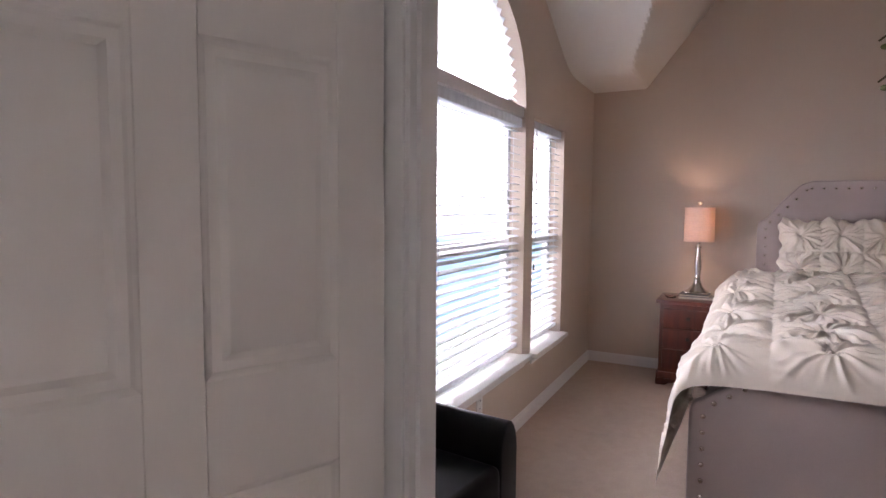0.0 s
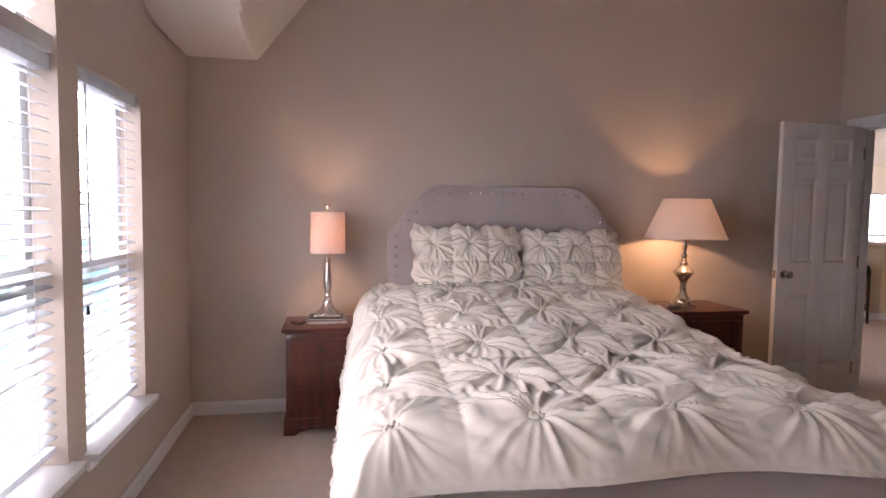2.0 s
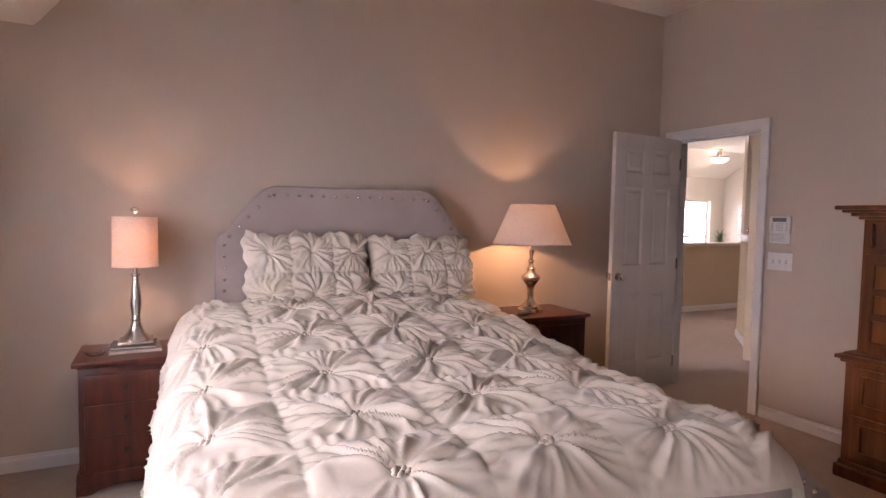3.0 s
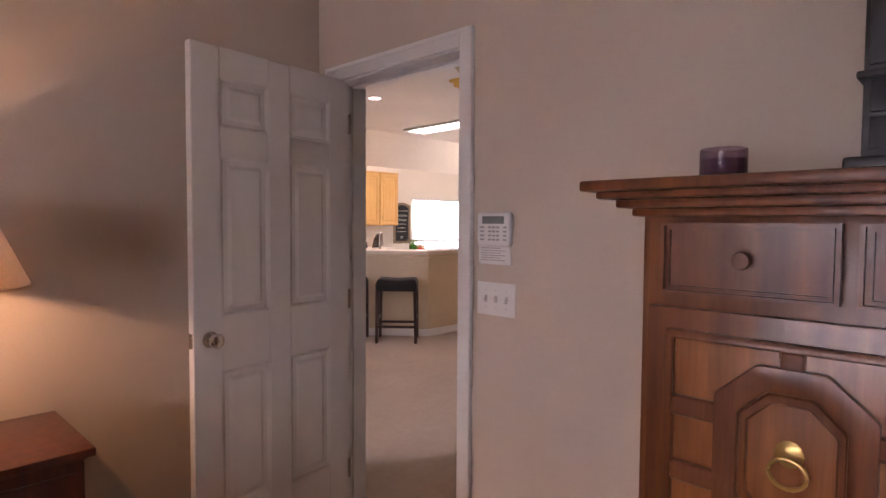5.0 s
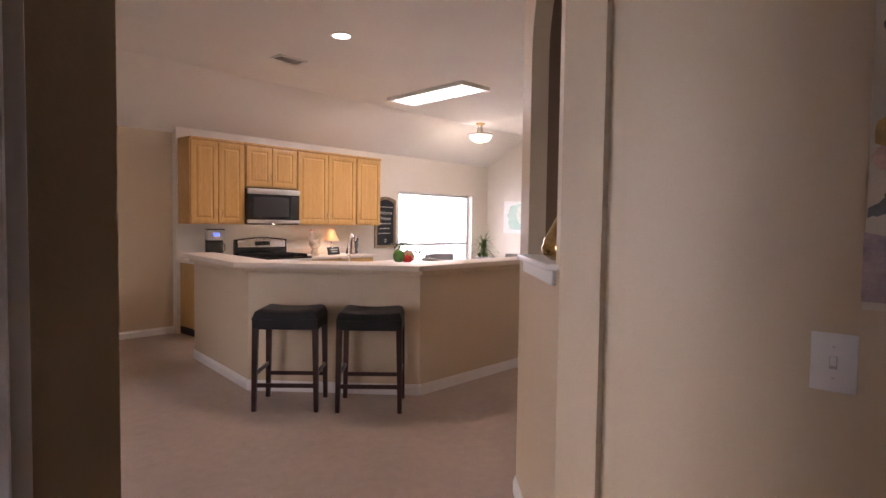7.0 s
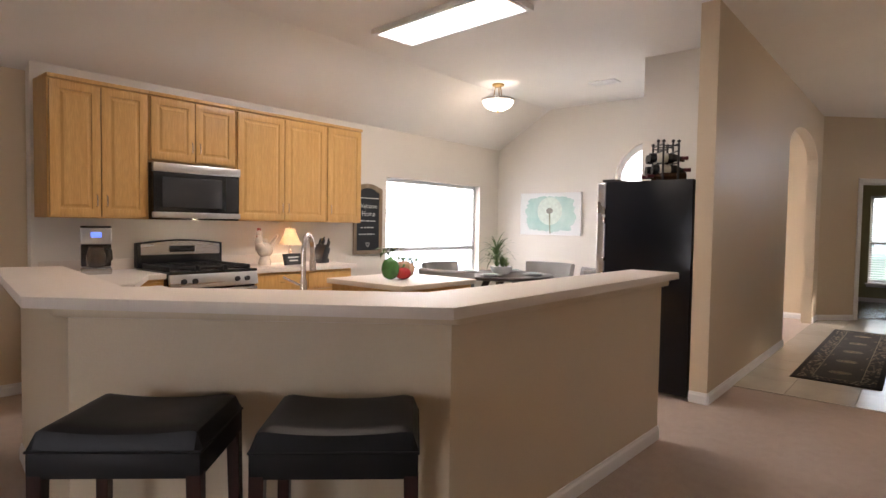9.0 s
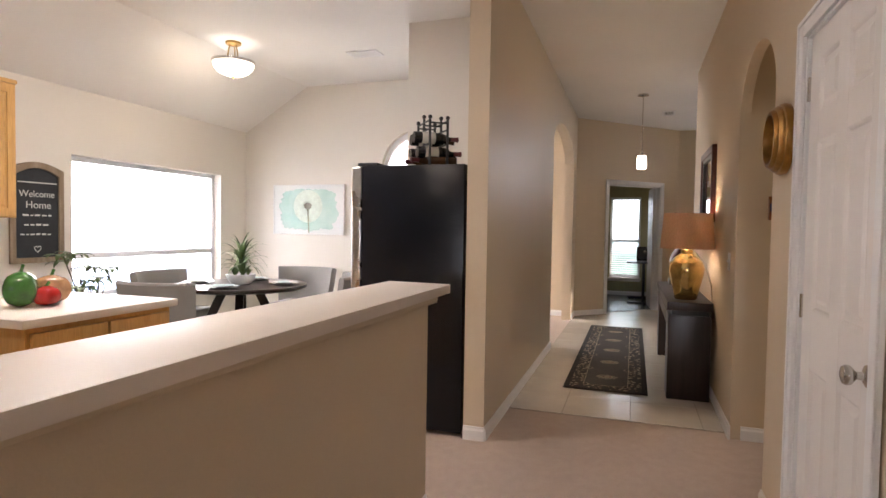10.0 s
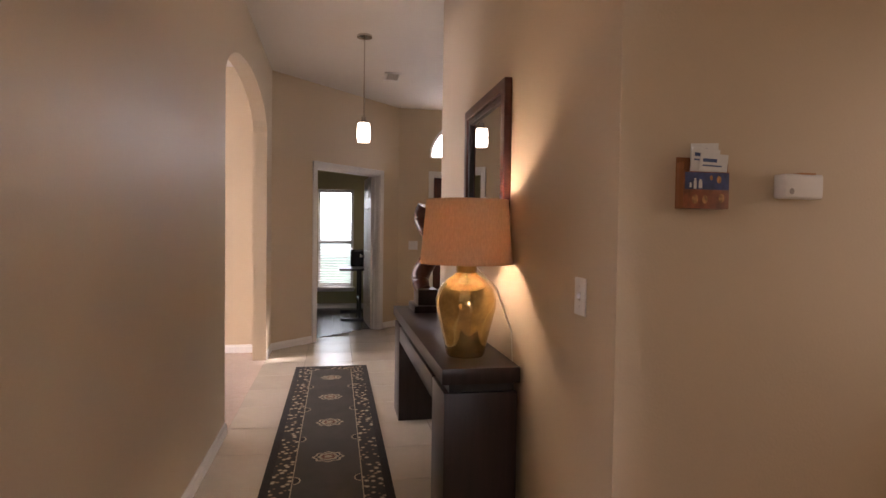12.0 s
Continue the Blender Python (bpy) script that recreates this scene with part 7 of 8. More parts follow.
def wine_rack():
    rnd = random.Random(6)
    r = thing("wine_rack", "black iron wine rack loaded with bottles, on the refrigerator", "wine rack", pose(8.90, 6.90, 1.702, 0, 0, 38))
    for x in (-0.13, 0.0, 0.13):
        for y in (-0.06, 0.06):
            part("post", tube([(x, y, 0), (x, y, 0.30 + 0.02 * (x == 0))], 0.008, 8), M["blackmat"], r)
            part("knob", ball(0.014, 10, 8, (x, y, 0.315 + 0.02 * (x == 0))), M["blackmat"], r)
    for z in (0.05, 0.145, 0.24, 0.295):
        for y in (-0.06, 0.06):
            part("bar", tube([(-0.14, y, z), (0.14, y, z)], 0.0055, 7), M["blackmat"], r)
    for x in (-0.13, 0.0, 0.13):
        part("bar", tube([(x, -0.06, 0.28), (x, 0.06, 0.28)], 0.0055, 7), M["blackmat"], r)
    cols = [M["black"], plain("dark_red_foil", (0.10, 0.012, 0.015), 0.3, 0.4), plain("amber_bottle", (0.045, 0.02, 0.008), 0.15)]
    prof = [(0, 0), (0.036, 0), (0.038, 0.01), (0.038, 0.18), (0.030, 0.21), (0.015, 0.235), (0.0135, 0.29), (0.016, 0.295), (0.016, 0.305), (0, 0.305)]
    for row, z in enumerate((0.094, 0.189)):
        for x in (-0.065, 0.065):
            b = thing("wine_bottle", "dark glass wine bottle lying in the rack", "bottle", pose(8.90, 6.90, 1.702, 0, 0, 38) @ Matrix.Translation((x, 0.15 - rnd.uniform(0, 0.03), z)) @ Matrix.Rotation(radians(90), 4, "X"), "bottles in the wine rack")
            part("glass", lathe(prof, 20), cols[0], b)
            part("foil", lathe([(0.0145, 0.24), (0.0150, 0.29), (0.0172, 0.295), (0.0172, 0.306), (0, 0.3065)], 16), cols[rnd.randrange(1, 3)], b, "foil over the cork")
            part("label", lathe([(0.0384, 0.05), (0.0384, 0.14)], 20), M["paper"], b, "paper label")
    for x in (-0.065, 0.065):
        b = thing("wine_bottle", "dark glass wine bottle lying in the rack", "bottle", pose(8.90, 6.90, 1.702, 0, 0, 38) @ Matrix.Translation((x, -0.14, 0.042)) @ Matrix.Rotation(radians(-90), 4, "X"), "bottles in the wine rack")
        part("glass", lathe(prof, 20), cols[2], b)
        part("foil", lathe([(0.0145, 0.24), (0.0150, 0.29), (0.0172, 0.295), (0.0172, 0.306), (0, 0.3065)], 16), cols[1], b, "foil over the cork")


wine_rack()

# ---- lobby, niche and living room ----
def flower_canvas():
    """A gallery canvas with loosely painted blooms, hung on the lobby wall."""
    rnd = random.Random(21)
    c = thing("flower_canvas", "unframed canvas of red, pink and blue painted roses", "picture", pose(3.87, 3.49, 1.225, 0, 0, -90))
    W, H = 0.50, 0.66
    part("canvas", rbox(0, -0.035, 0, W, -0.001, H, 0.003), plain("canvas_cream", (0.60, 0.55, 0.48), 0.8, var=0.12, scale=9, fine=200), c, "cream washed canvas")
    depth = [0.0362]

    def paint(pts, col, name="brush_stroke"):
        depth[0] += 0.00025
        pts = [(min(max(x, 0.003), W - 0.003), min(max(z, 0.003), H - 0.003)) for x, z in pts]
        pts = [p for i, p in enumerate(pts) if abs(p[0] - pts[i - 1][0]) + abs(p[1] - pts[i - 1][1]) > 1e-4]
        if len(pts) < 3:
            return
        bm = bmesh.new()
        bm.faces.new([bm.verts.new((x, -depth[0], z)) for x, z in pts])
        part(name, bm, paints[col], c, smooth=False)

    def daub(x, z, rx, rz, a, col, jag=0.12, n=22):
        pts = []
        s = rnd.uniform(0, 9)
        for i in range(n):
            t = 2 * math.pi * i / n
            k = 1 + jag * math.sin(3 * t + s) + jag * 0.6 * math.sin(7 * t + 2 * s)
            u, v = rx * k * math.cos(t), rz * k * math.sin(t)
            pts.append((x + u * math.cos(a) - v * math.sin(a), z + u * math.sin(a) + v * math.cos(a)))
        paint(pts, col)
    cols = dict(red=(0.52, 0.035, 0.03), rose=(0.50, 0.10, 0.11), pink=(0.62, 0.28, 0.28), blush=(0.66, 0.45, 0.40), wine=(0.17, 0.015, 0.04), orange=(0.52, 0.19, 0.05), ochre=(0.52, 0.33, 0.12), sage=(0.17, 0.19, 0.12), slate=(0.12, 0.13, 0.15), blue=(0.13, 0.22, 0.38), sky=(0.28, 0.38, 0.50), cream=(0.66, 0.58, 0.48), mauve=(0.42, 0.33, 0.36))
    paints = {k: plain("paint_" + k, v, 0.55, var=0.28, scale=28, fine=160, bump=0.3) for k, v in cols.items()}

    def rose(x, z, r, tones):
        daub(x, z, r, r * 0.88, 0, tones[0])
        for k in range(13):
            a, q = k * 2.4, r * (0.78 - 0.05 * k)
            if q < 0.012:
                break
            daub(x + q * 0.62 * math.cos(a), z + q * 0.58 * math.sin(a), q * 0.55, q * 0.22, a + 1.57, tones[1 + k % (len(tones) - 1)], 0.15, 14)
        daub(x, z, r * 0.16, r * 0.13, 0, tones[-1])
    for i in range(16):
        daub(0.02 + rnd.random() * 0.46, 0.22 + rnd.random() * 0.40, 0.035, 0.018, rnd.uniform(0, 3), rnd.choice(["ochre", "orange", "cream", "blush", "sage", "mauve"]), 0.25, 14)
    for x, z, a in ((0.03, 0.20, 0.6), (0.06, 0.235, 0.4), (0.13, 0.19, 1.4), (0.20, 0.20, 1.2), (0.26, 0.205, 2.2), (0.09, 0.41, 2.4), (0.06, 0.38, 0.9), (0.04, 0.56, 0.8), (0.27, 0.60, 1.6), (0.33, 0.30, 1.0), (0.24, 0.345, 0.5)):
        daub(x, z, 0.036, 0.014, a, rnd.choice(["slate", "sage"]), 0.15, 14)
    rose(0.21, 0.57, 0.085, ("rose", "blush", "orange", "pink", "red"))
    rose(0.09, 0.50, 0.045, ("ochre", "orange", "cream", "orange"))
    rose(0.06, 0.345, 0.05, ("ochre", "blush", "cream", "orange"))
    rose(0.27, 0.455, 0.115, ("red", "rose", "orange", "blush", "red", "wine"))
    rose(0.15, 0.30, 0.088, ("wine", "pink", "rose", "blush", "rose"))
    rose(0.30, 0.265, 0.058, ("blue", "sky", "slate", "blue"))
    rose(0.40, 0.58, 0.07, ("wine", "red", "rose", "wine"))
    rose(0.42, 0.34, 0.08, ("rose", "pink", "red", "blush"))
    rose(0.45, 0.48, 0.05, ("pink", "blush", "rose"))
    for i in range(20):
        x = 0.11 + i * 0.019
        l = rnd.uniform(0.05, 0.17)
        paint([(x - 0.004, 0.20), (x + 0.005, 0.20), (x + 0.003, 0.20 - l), (x - 0.001, 0.20 - l)], rnd.choice(["slate", "sky", "mauve", "sage", "ochre"]), "paint_drip")
    paint([(0.0, 0.02), (0.10, 0.02), (0.10, 0.13), (0.0, 0.15)], "mauve", "pale_wash")


flower_canvas()
switch_plate(pose(3.87, 3.535, 1.108, 0, 0, -90), 1, "white single light switch under the canvas")
_nd, _nn = Vector((0.7214, 0.6925)), Vector((-0.6925, 0.7214))
_ang = math.degrees(math.atan2(0.6925, 0.7214))


def on_niche(u, out, z):
    p = Vector((3.87, 4.04)) + _nd * u + _nn * out
    return pose(p.x, p.y, z, 0, 0, _ang)


_s = thing("niche_shelf", "white painted ledge at the foot of the niche", "shelf", on_niche(0.87, 0, 1.215))
part("ledge", rbox(-0.335, -0.30, 0.0, 0.335, 0.045, 0.026, 0.008, 3), M["trim"], _s)
part("apron", rbox(-0.31, 0.002, -0.055, 0.31, 0.02, 0.0, 0.006), M["trim"], _s)
_s = thing("glass_decanter", "gold mercury-glass teardrop vase in the niche", "vase", on_niche(0.74, -0.07, 1.242))
part("vase_body", lathe([(0, 0), (0.055, 0), (0.085, 0.02), (0.092, 0.045), (0.080, 0.085), (0.050, 0.14), (0.026, 0.19), (0.018, 0.23), (0.022, 0.25), (0.015, 0.262), (0, 0.264)], 36), plain("gold_mercury_glass", (0.60, 0.42, 0.17), 0.12, 0.85, var=0.35, scale=18, fine=60, bump=0.05), _s)
part("stopper", lathe([(0, 0.262), (0.012, 0.264), (0.016, 0.285), (0.010, 0.305), (0, 0.31)], 16), M["glass"], _s)
_s = thing("corner_shelf", "small yellow carved corner shelf high on the wall", "shelf", pose(4.70, 5.0, 2.58))
part("board", rbox(-0.14, 0.002, 0.06, 0.16, 0.14, 0.085, 0.008, 3), plain("yellow_paint", (0.62, 0.38, 0.06), 0.5), _s)
for z, w, d in ((0.04, 0.11, 0.11), (0.015, 0.08, 0.08), (-0.03, 0.05, 0.05)):
    part("corbel", rbox(-w, 0.002, z - 0.02, w, d, z + 0.019, 0.008, 3), plain("yellow_paint", (0.62, 0.38, 0.06), 0.5), _s)


def leather_sofa():
    s = thing("sofa", "dark leather sofa with rolled arms and nailhead trim", "sofa", pose(2.15, 8.35, 0, 0, 0, 0))
    part("base", rbox(-1.0, -0.42, 0.08, 1.0, 0.45, 0.32, 0.03, 3), M["leather"], s)
    for x in (-0.5, 0.5):
        part("seat_cushion", rbox(x - 0.40, -0.46, 0.32, x + 0.40, 0.20, 0.50, 0.06, 4), M["redleather"], s, "oxblood leather cushion")
        part("back_cushion", turned(rbox(-0.40, -0.12, 0, 0.40, 0.12, 0.52, 0.08, 4), pose(x, 0.26, 0.44, -10)), M["redleather"], s)
    part("backrest", rbox(-1.0, 0.30, 0.30, 1.0, 0.50, 0.92, 0.08, 4), M["leather"], s)
    for sx in (-1, 1):
        part("arm", rbox(min(sx * 0.90, sx * 1.12), -0.44, 0.08, max(sx * 0.90, sx * 1.12), 0.48, 0.56, 0.03, 3), M["leather"], s)
        roll = [(sx * 1.03, y, 0.60) for y in (-0.47, -0.40, 0.0, 0.46)]
        part("arm_roll", tube(roll, 0.125, 20, taper=[0.9, 1.0, 1.0, 1.0]), M["leather"], s)
        for y in (-0.38, 0.42):
            part("foot", lathe([(0.03, 0.0), (0.04, 0.03), (0.045, 0.09), (0, 0.09)], 16, (sx * 0.98, y, 0)), M["espresso"], s)


leather_sofa()
_s = thing("wall_sensor", "small white motion sensor on the living room wall", "sensor", pose(3.42, 10.4, 2.36))
part("housing", rbox(-0.035, -0.045, -0.06, 0.035, -0.001, 0.06, 0.012, 3), M["plastic"], _s)
part("lens", rbox(-0.022, -0.049, -0.05, 0.022, -0.044, 0.0, 0.003), plain("amber_lens", (0.40, 0.24, 0.14), 0.3), _s, "amber lens")
outlet(pose(3.55, 10.4, 0.30, 0, 0, 0), "white wall outlet in the living room")


# ---- hall ----
def tiles(name, x0, x1, y0, y1, size, parent_label, clip=None, ox=0.0, oy=0.0):
    f = new(name, mesh_of(name, boxes((x0, y0, -0.05, x1, y1, 0.004)), M["grout"], False))
    tagged(f, parent_label, kind="structure")
    g = 0.004
    cache = {}
    i0, j0 = math.floor((x0 - ox) / size), math.floor((y0 - oy) / size)
    i = i0
    while ox + i * size < x1:
        j = j0
        while oy + j * size < y1:
            a, b = max(x0, ox + i * size + g / 2), min(x1, ox + (i + 1) * size - g / 2)
            c, d = max(y0, oy + j * size + g / 2), min(y1, oy + (j + 1) * size - g / 2)
            if b - a > 0.02 and d - c > 0.02 and (clip is None or clip((a + b) / 2, (c + d) / 2)):
                k = (round(b - a, 3), round(d - c, 3))
                if k not in cache:
                    bm = bmesh.new()
                    lo = [bm.verts.new((sx * k[0] / 2, sy * k[1] / 2, 0.004)) for sx, sy in ((-1, -1), (1, -1), (1, 1), (-1, 1))]
                    md = [bm.verts.new((sx * k[0] / 2, sy * k[1] / 2, 0.0075)) for sx, sy in ((-1, -1), (1, -1), (1, 1), (-1, 1))]
                    hi = [bm.verts.new((sx * (k[0] / 2 - 0.002), sy * (k[1] / 2 - 0.002), 0.009)) for sx, sy in ((-1, -1), (1, -1), (1, 1), (-1, 1))]
                    for p, q in ((lo, md), (md, hi)):
                        for n in range(4):
                            bm.faces.new((p[n], p[(n + 1) % 4], q[(n + 1) % 4], q[n]))
                    bm.faces.new(hi)
                    cache[k] = mesh_of("tile", bm, M["tile"], False)
                part("tile", cache[k], None, f, at=Matrix.Translation(((a + b) / 2, (c + d) / 2, 0)))
            j += 1
        i += 1


def runner_rug():
    x0, x1, y0, y1 = 10.02, 13.30, 5.47, 6.13
    r = thing("runner_rug", "dark patterned runner rug with a floral border and medallions", "rug", pose(0, 0, 0.010))
    W, L = y1 - y0, x1 - x0
    dark = plain("rug_black", (0.022, 0.018, 0.015), 0.95, var=0.25, scale=8, fine=260, bump=0.5, dist=0.003)
    grey = plain("rug_field", (0.055, 0.050, 0.042), 0.95, var=0.2, scale=8, fine=260, bump=0.5, dist=0.003)
    cream = plain("rug_cream", (0.34, 0.29, 0.20), 0.95, var=0.25, scale=14, fine=260, bump=0.5, dist=0.003)
    rust = plain("rug_rust", (0.16, 0.075, 0.045), 0.95, var=0.3, scale=14, fine=260, bump=0.5, dist=0.003)
    m, nt, b = nodes_of("rug_floral")
    v = nt.nodes.new("ShaderNodeTexVoronoi")
    v.inputs["Scale"].default_value = 26
    tc = nt.nodes.new("ShaderNodeTexCoord")
    nt.links.new(tc.outputs["Object"], v.inputs["Vector"])
    rr = ramp_node(nt, v.outputs["Distance"], [(0.18, (0.42, 0.37, 0.27)), (0.34, (0.20, 0.14, 0.085)), (0.42, (0.03, 0.026, 0.022)), (0.62, (0.03, 0.026, 0.022))])
    nt.links.new(rr.outputs[0], b.inputs["Base Color"])
    b.inputs["Roughness"].default_value = 0.95
    floral = m
    part("backing", rbox(x0, y0, 0, x1, y1, 0.008, 0.003), dark, r, "black edge band")

    def layer(name, ins, z, mat, ins2=None):
        part(name, boxes((x0 + ins, y0 + ins, z - 0.0012, x1 - ins, y1 - ins, z)), mat, r, smooth=False)
    layer("border", 0.045, 0.0090, floral)
    layer("guard_stripe", 0.150, 0.0098, cream)
    layer("field", 0.156, 0.0104, grey)
    n = 5
    for i in range(n):
        cx, cy = x0 + L * (i + 0.75) / (n + 0.5), (y0 + y1) / 2
        for k, (a, mat) in enumerate(((0.085, cream), (0.070, grey), (0.058, cream), (0.040, rust), (0.022, cream))):
            pts = [(cx + 0.85 * a * math.cos(t) * (1 + 0.10 * math.cos(8 * t)), cy + a * math.sin(t) * (1 + 0.10 * math.cos(8 * t))) for t in [2 * math.pi * q / 40 for q in range(40)]]
            bm = bmesh.new()
            bm.faces.new([bm.verts.new((x, y, 0.0108 + 0.0004 * k)) for x, y in pts])
            part("medallion", bm, mat, r, smooth=False)
    for i in range(n + 1):
        cx = x0 + L * (i + 0.25) / (n + 0.5)
        for sy in (-1, 1):
            cy = (y0 + y1) / 2 + sy * (W / 2 - 0.160)
            pts = [(cx + 0.045 * math.cos(t), cy - sy * 0.035 * math.sin(t)) for t in [math.pi * q / 10 for q in range(11)]]
            bm = bmesh.new()
            bm.faces.new([bm.verts.new((x, y, 0.0109)) for x, y in pts])
            part("border_scallop", bm, cream, r, smooth=False)
            pts = [(cx + 0.036 * math.cos(t), cy - sy * 0.027 * math.sin(t)) for t in [math.pi * q / 10 for q in range(11)]]
            bm = bmesh.new()
            bm.faces.new([bm.verts.new((x, y, 0.0113)) for x, y in pts])
            part("border_scallop", bm, dark, r, smooth=False)


runner_rug()


def console():
    c = thing("console_table", "espresso wood console table with slab ends", "console table", pose(0, 0, 0))
    x0, x1, y0, y1 = 9.99, 11.95, 5.025, 5.35
    part("top", rbox(x0, y0, 0.70, x1, y1, 0.765, 0.004), M["espresso"], c)
    part("end_panel", rbox(x0 + 0.012, y0 + 0.008, 0.010, x0 + 0.30, y1 - 0.012, 0.662, 0.004), M["espresso"], c)
    part("end_panel", rbox(x1 - 0.30, y0 + 0.008, 0.010, x1 - 0.012, y1 - 0.012, 0.662, 0.004), M["espresso"], c)
    # recessed black block: the gap's shade under the top is put into its colour
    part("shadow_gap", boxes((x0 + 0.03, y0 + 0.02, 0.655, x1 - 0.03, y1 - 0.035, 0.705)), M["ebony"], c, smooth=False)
    part("drawer_front", rbox(x0 + 0.31, y1 - 0.035, 0.56, x1 - 0.31, y1 - 0.012, 0.662, 0.004), M["espresso"], c)


console()


def console_lamp():
    l = thing("table_lamp", "amber mercury-glass lamp with a tan drum shade, lit", "table lamp", pose(10.24, 5.20, 0.766))
    amber = plain("amber_mercury_glass", (0.72, 0.52, 0.20), 0.10, 0.80, var=0.30, scale=16, fine=70, bump=0.06)
    part("body", lathe([(0, 0), (0.078, 0), (0.085, 0.01), (0.095, 0.06), (0.115, 0.14), (0.132, 0.21), (0.134, 0.25), (0.120, 0.295), (0.085, 0.335), (0.055, 0.355), (0.048, 0.365), (0, 0.365)], 44), amber, l, "amber mercury-glass body")
    part("neck", lathe([(0.042, 0.365), (0.046, 0.37), (0.046, 0.395), (0.030, 0.40), (0.016, 0.405), (0.012, 0.46), (0, 0.46)], 24), M["brass"], l, "brass neck")
    open_shade(0.205, 0.180, 0.405, 0.685, M["shade_tan"], l, 56)
    harp(l, 0.46, 0.66, 0.18)
    part("finial", lathe([(0, 0.665), (0.010, 0.668), (0.012, 0.68), (0.004, 0.695), (0, 0.697)], 12), M["brass"], l)
    part("power_cord", tube([(0.03, -0.05, 0.39), (-0.02, -0.13, 0.30), (-0.13, -0.17, 0.12), (-0.16, -0.172, -0.10)], 0.003, 6), glass("clear_cord", (0.8, 0.75, 0.6), 0.3), l, "clear power cord")


console_lamp()


def sculpture():
    s = thing("wood_sculpture", "dark carved wood wave sculpture on a stepped base", "sculpture", pose(11.70, 5.15, 0.766))
    part("base", rbox(-0.16, -0.10, 0, 0.16, 0.10, 0.045, 0.004), M["espresso"], s)
    part("upper_base", rbox(-0.11, -0.07, 0.045, 0.11, 0.07, 0.15, 0.004), M["espresso"], s)
    pts, tp = [], []
    for i in range(26):
        u = i / 25
        pts.append((0.05 * math.sin(u * 8.5), 0.035 * math.sin(u * 8.5 + 0.6), 0.14 + 0.58 * u))
        tp.append(0.55 + 0.6 * abs(math.sin(u * 4.2 + 0.5)) * (1 - 0.55 * u))
    part("wave", tube(pts, 0.062, 16, taper=tp), wood("red_brown_wood", (0.05, 0.014, 0.008), (0.13, 0.04, 0.02), 0.35, coat=0.3), s, "carved twisting column")


sculpture()
_s = thing("wall_mirror", "rectangular mirror in a dark carved wood frame", "mirror", pose(10.64, 5.0, 1.38, 0, 0, 180))
_o = [(-0.40, 0), (0.40, 0), (0.40, 0.62), (-0.40, 0.62)]
_k = lambda d: [(-0.40 + d, d), (0.40 - d, d), (0.40 - d, 0.62 - d), (-0.40 + d, 0.62 - d)]
part("frame", round_edges(frame_ring(_k(0), _k(0.055), -0.002, -0.040), 0.006, 2), M["cherry"], _s, "dark wood frame")
part("frame_inner", round_edges(frame_ring(_k(0.050), _k(0.085), -0.002, -0.026), 0.005, 2), M["espresso"], _s)
part("mirror_glass", boxes((-0.33, -0.012, 0.07, 0.33, -0.006, 0.55)), M["mirror"], _s, "silvered mirror glass", smooth=False)


def wall_clock():
    c = thing("wall_clock", "round antique gold wall clock with Roman numerals", "clock", pose(8.06, 5.0, 1.70, 0, 0, 180))
    gold = plain("antique_gold", (0.42, 0.22, 0.065), 0.32, 0.9, var=0.35, scale=9, fine=40, bump=0.15)
    prof = [(0.148, 0.002), (0.152, 0.02), (0.148, 0.032), (0.140, 0.036), (0.140, 0.044), (0.132, 0.054), (0.125, 0.056), (0.124, 0.064), (0.116, 0.072), (0.106, 0.072), (0.103, 0.060), (0.100, 0.040), (0.10, 0.002)]
    part("case", turned(lathe(prof, 56), Matrix.Rotation(radians(90), 4, "X")), gold, c, "ribbed antique gold case")
    part("dial", turned(lathe([(0, 0.03), (0.101, 0.03), (0.101, 0.032), (0, 0.032)], 48), Matrix.Rotation(radians(90), 4, "X")), plain("aged_dial", (0.56, 0.53, 0.46), 0.6, var=0.1, scale=20), c, "aged cream dial")
    ink = M["blackmat"]
    for i, n in enumerate(("XII", "I", "II", "III", "IIII", "V", "VI", "VII", "VIII", "IX", "X", "XI")):
        a = math.radians(30 * i)
        at = Matrix.Translation((0.080 * math.sin(a), -0.0335, 0.080 * math.cos(a))) @ Matrix.Rotation(a, 4, "Y") @ Matrix.Rotation(radians(90), 4, "X")
        text_mesh("numeral", n, 0.024, ink, c, at)
    for l, w, a in ((0.070, 0.0022, 27), (0.050, 0.0032, 33), (0.072, 0.0008, 268)):
        part("clock_hand", turned(boxes((-w, -0.0372, -0.012, w, -0.0362, l)), Matrix.Rotation(radians(a), 4, "Y")), ink, c, "black clock hand", smooth=False)
    part("hub", turned(lathe([(0, 0.036), (0.007, 0.036), (0.007, 0.039), (0, 0.040)], 14), Matrix.Rotation(radians(90), 4, "X")), ink, c)


wall_clock()
_s = thing("mail_holder", "wooden mail holder with a painted winter scene, holding letters", "mail holder", pose(9.252, 4.760, 1.383, 0, 0, -90) @ Matrix.Diagonal((0.60, 0.7, 0.85, 1)))
part("back_board", rbox(-0.115, -0.010, 0.0, 0.115, -0.001, 0.17, 0.003), M["walnut_light"], _s)
part("side_board", rbox(-0.115, -0.055, 0.0, -0.107, -0.010, 0.15, 0.002), M["walnut_light"], _s)
part("side_board", rbox(0.107, -0.055, 0.0, 0.115, -0.010, 0.15, 0.002), M["walnut_light"], _s)
part("bottom_board", rbox(-0.107, -0.055, 0.0, 0.107, -0.010, 0.008, 0.002), M["walnut_light"], _s)
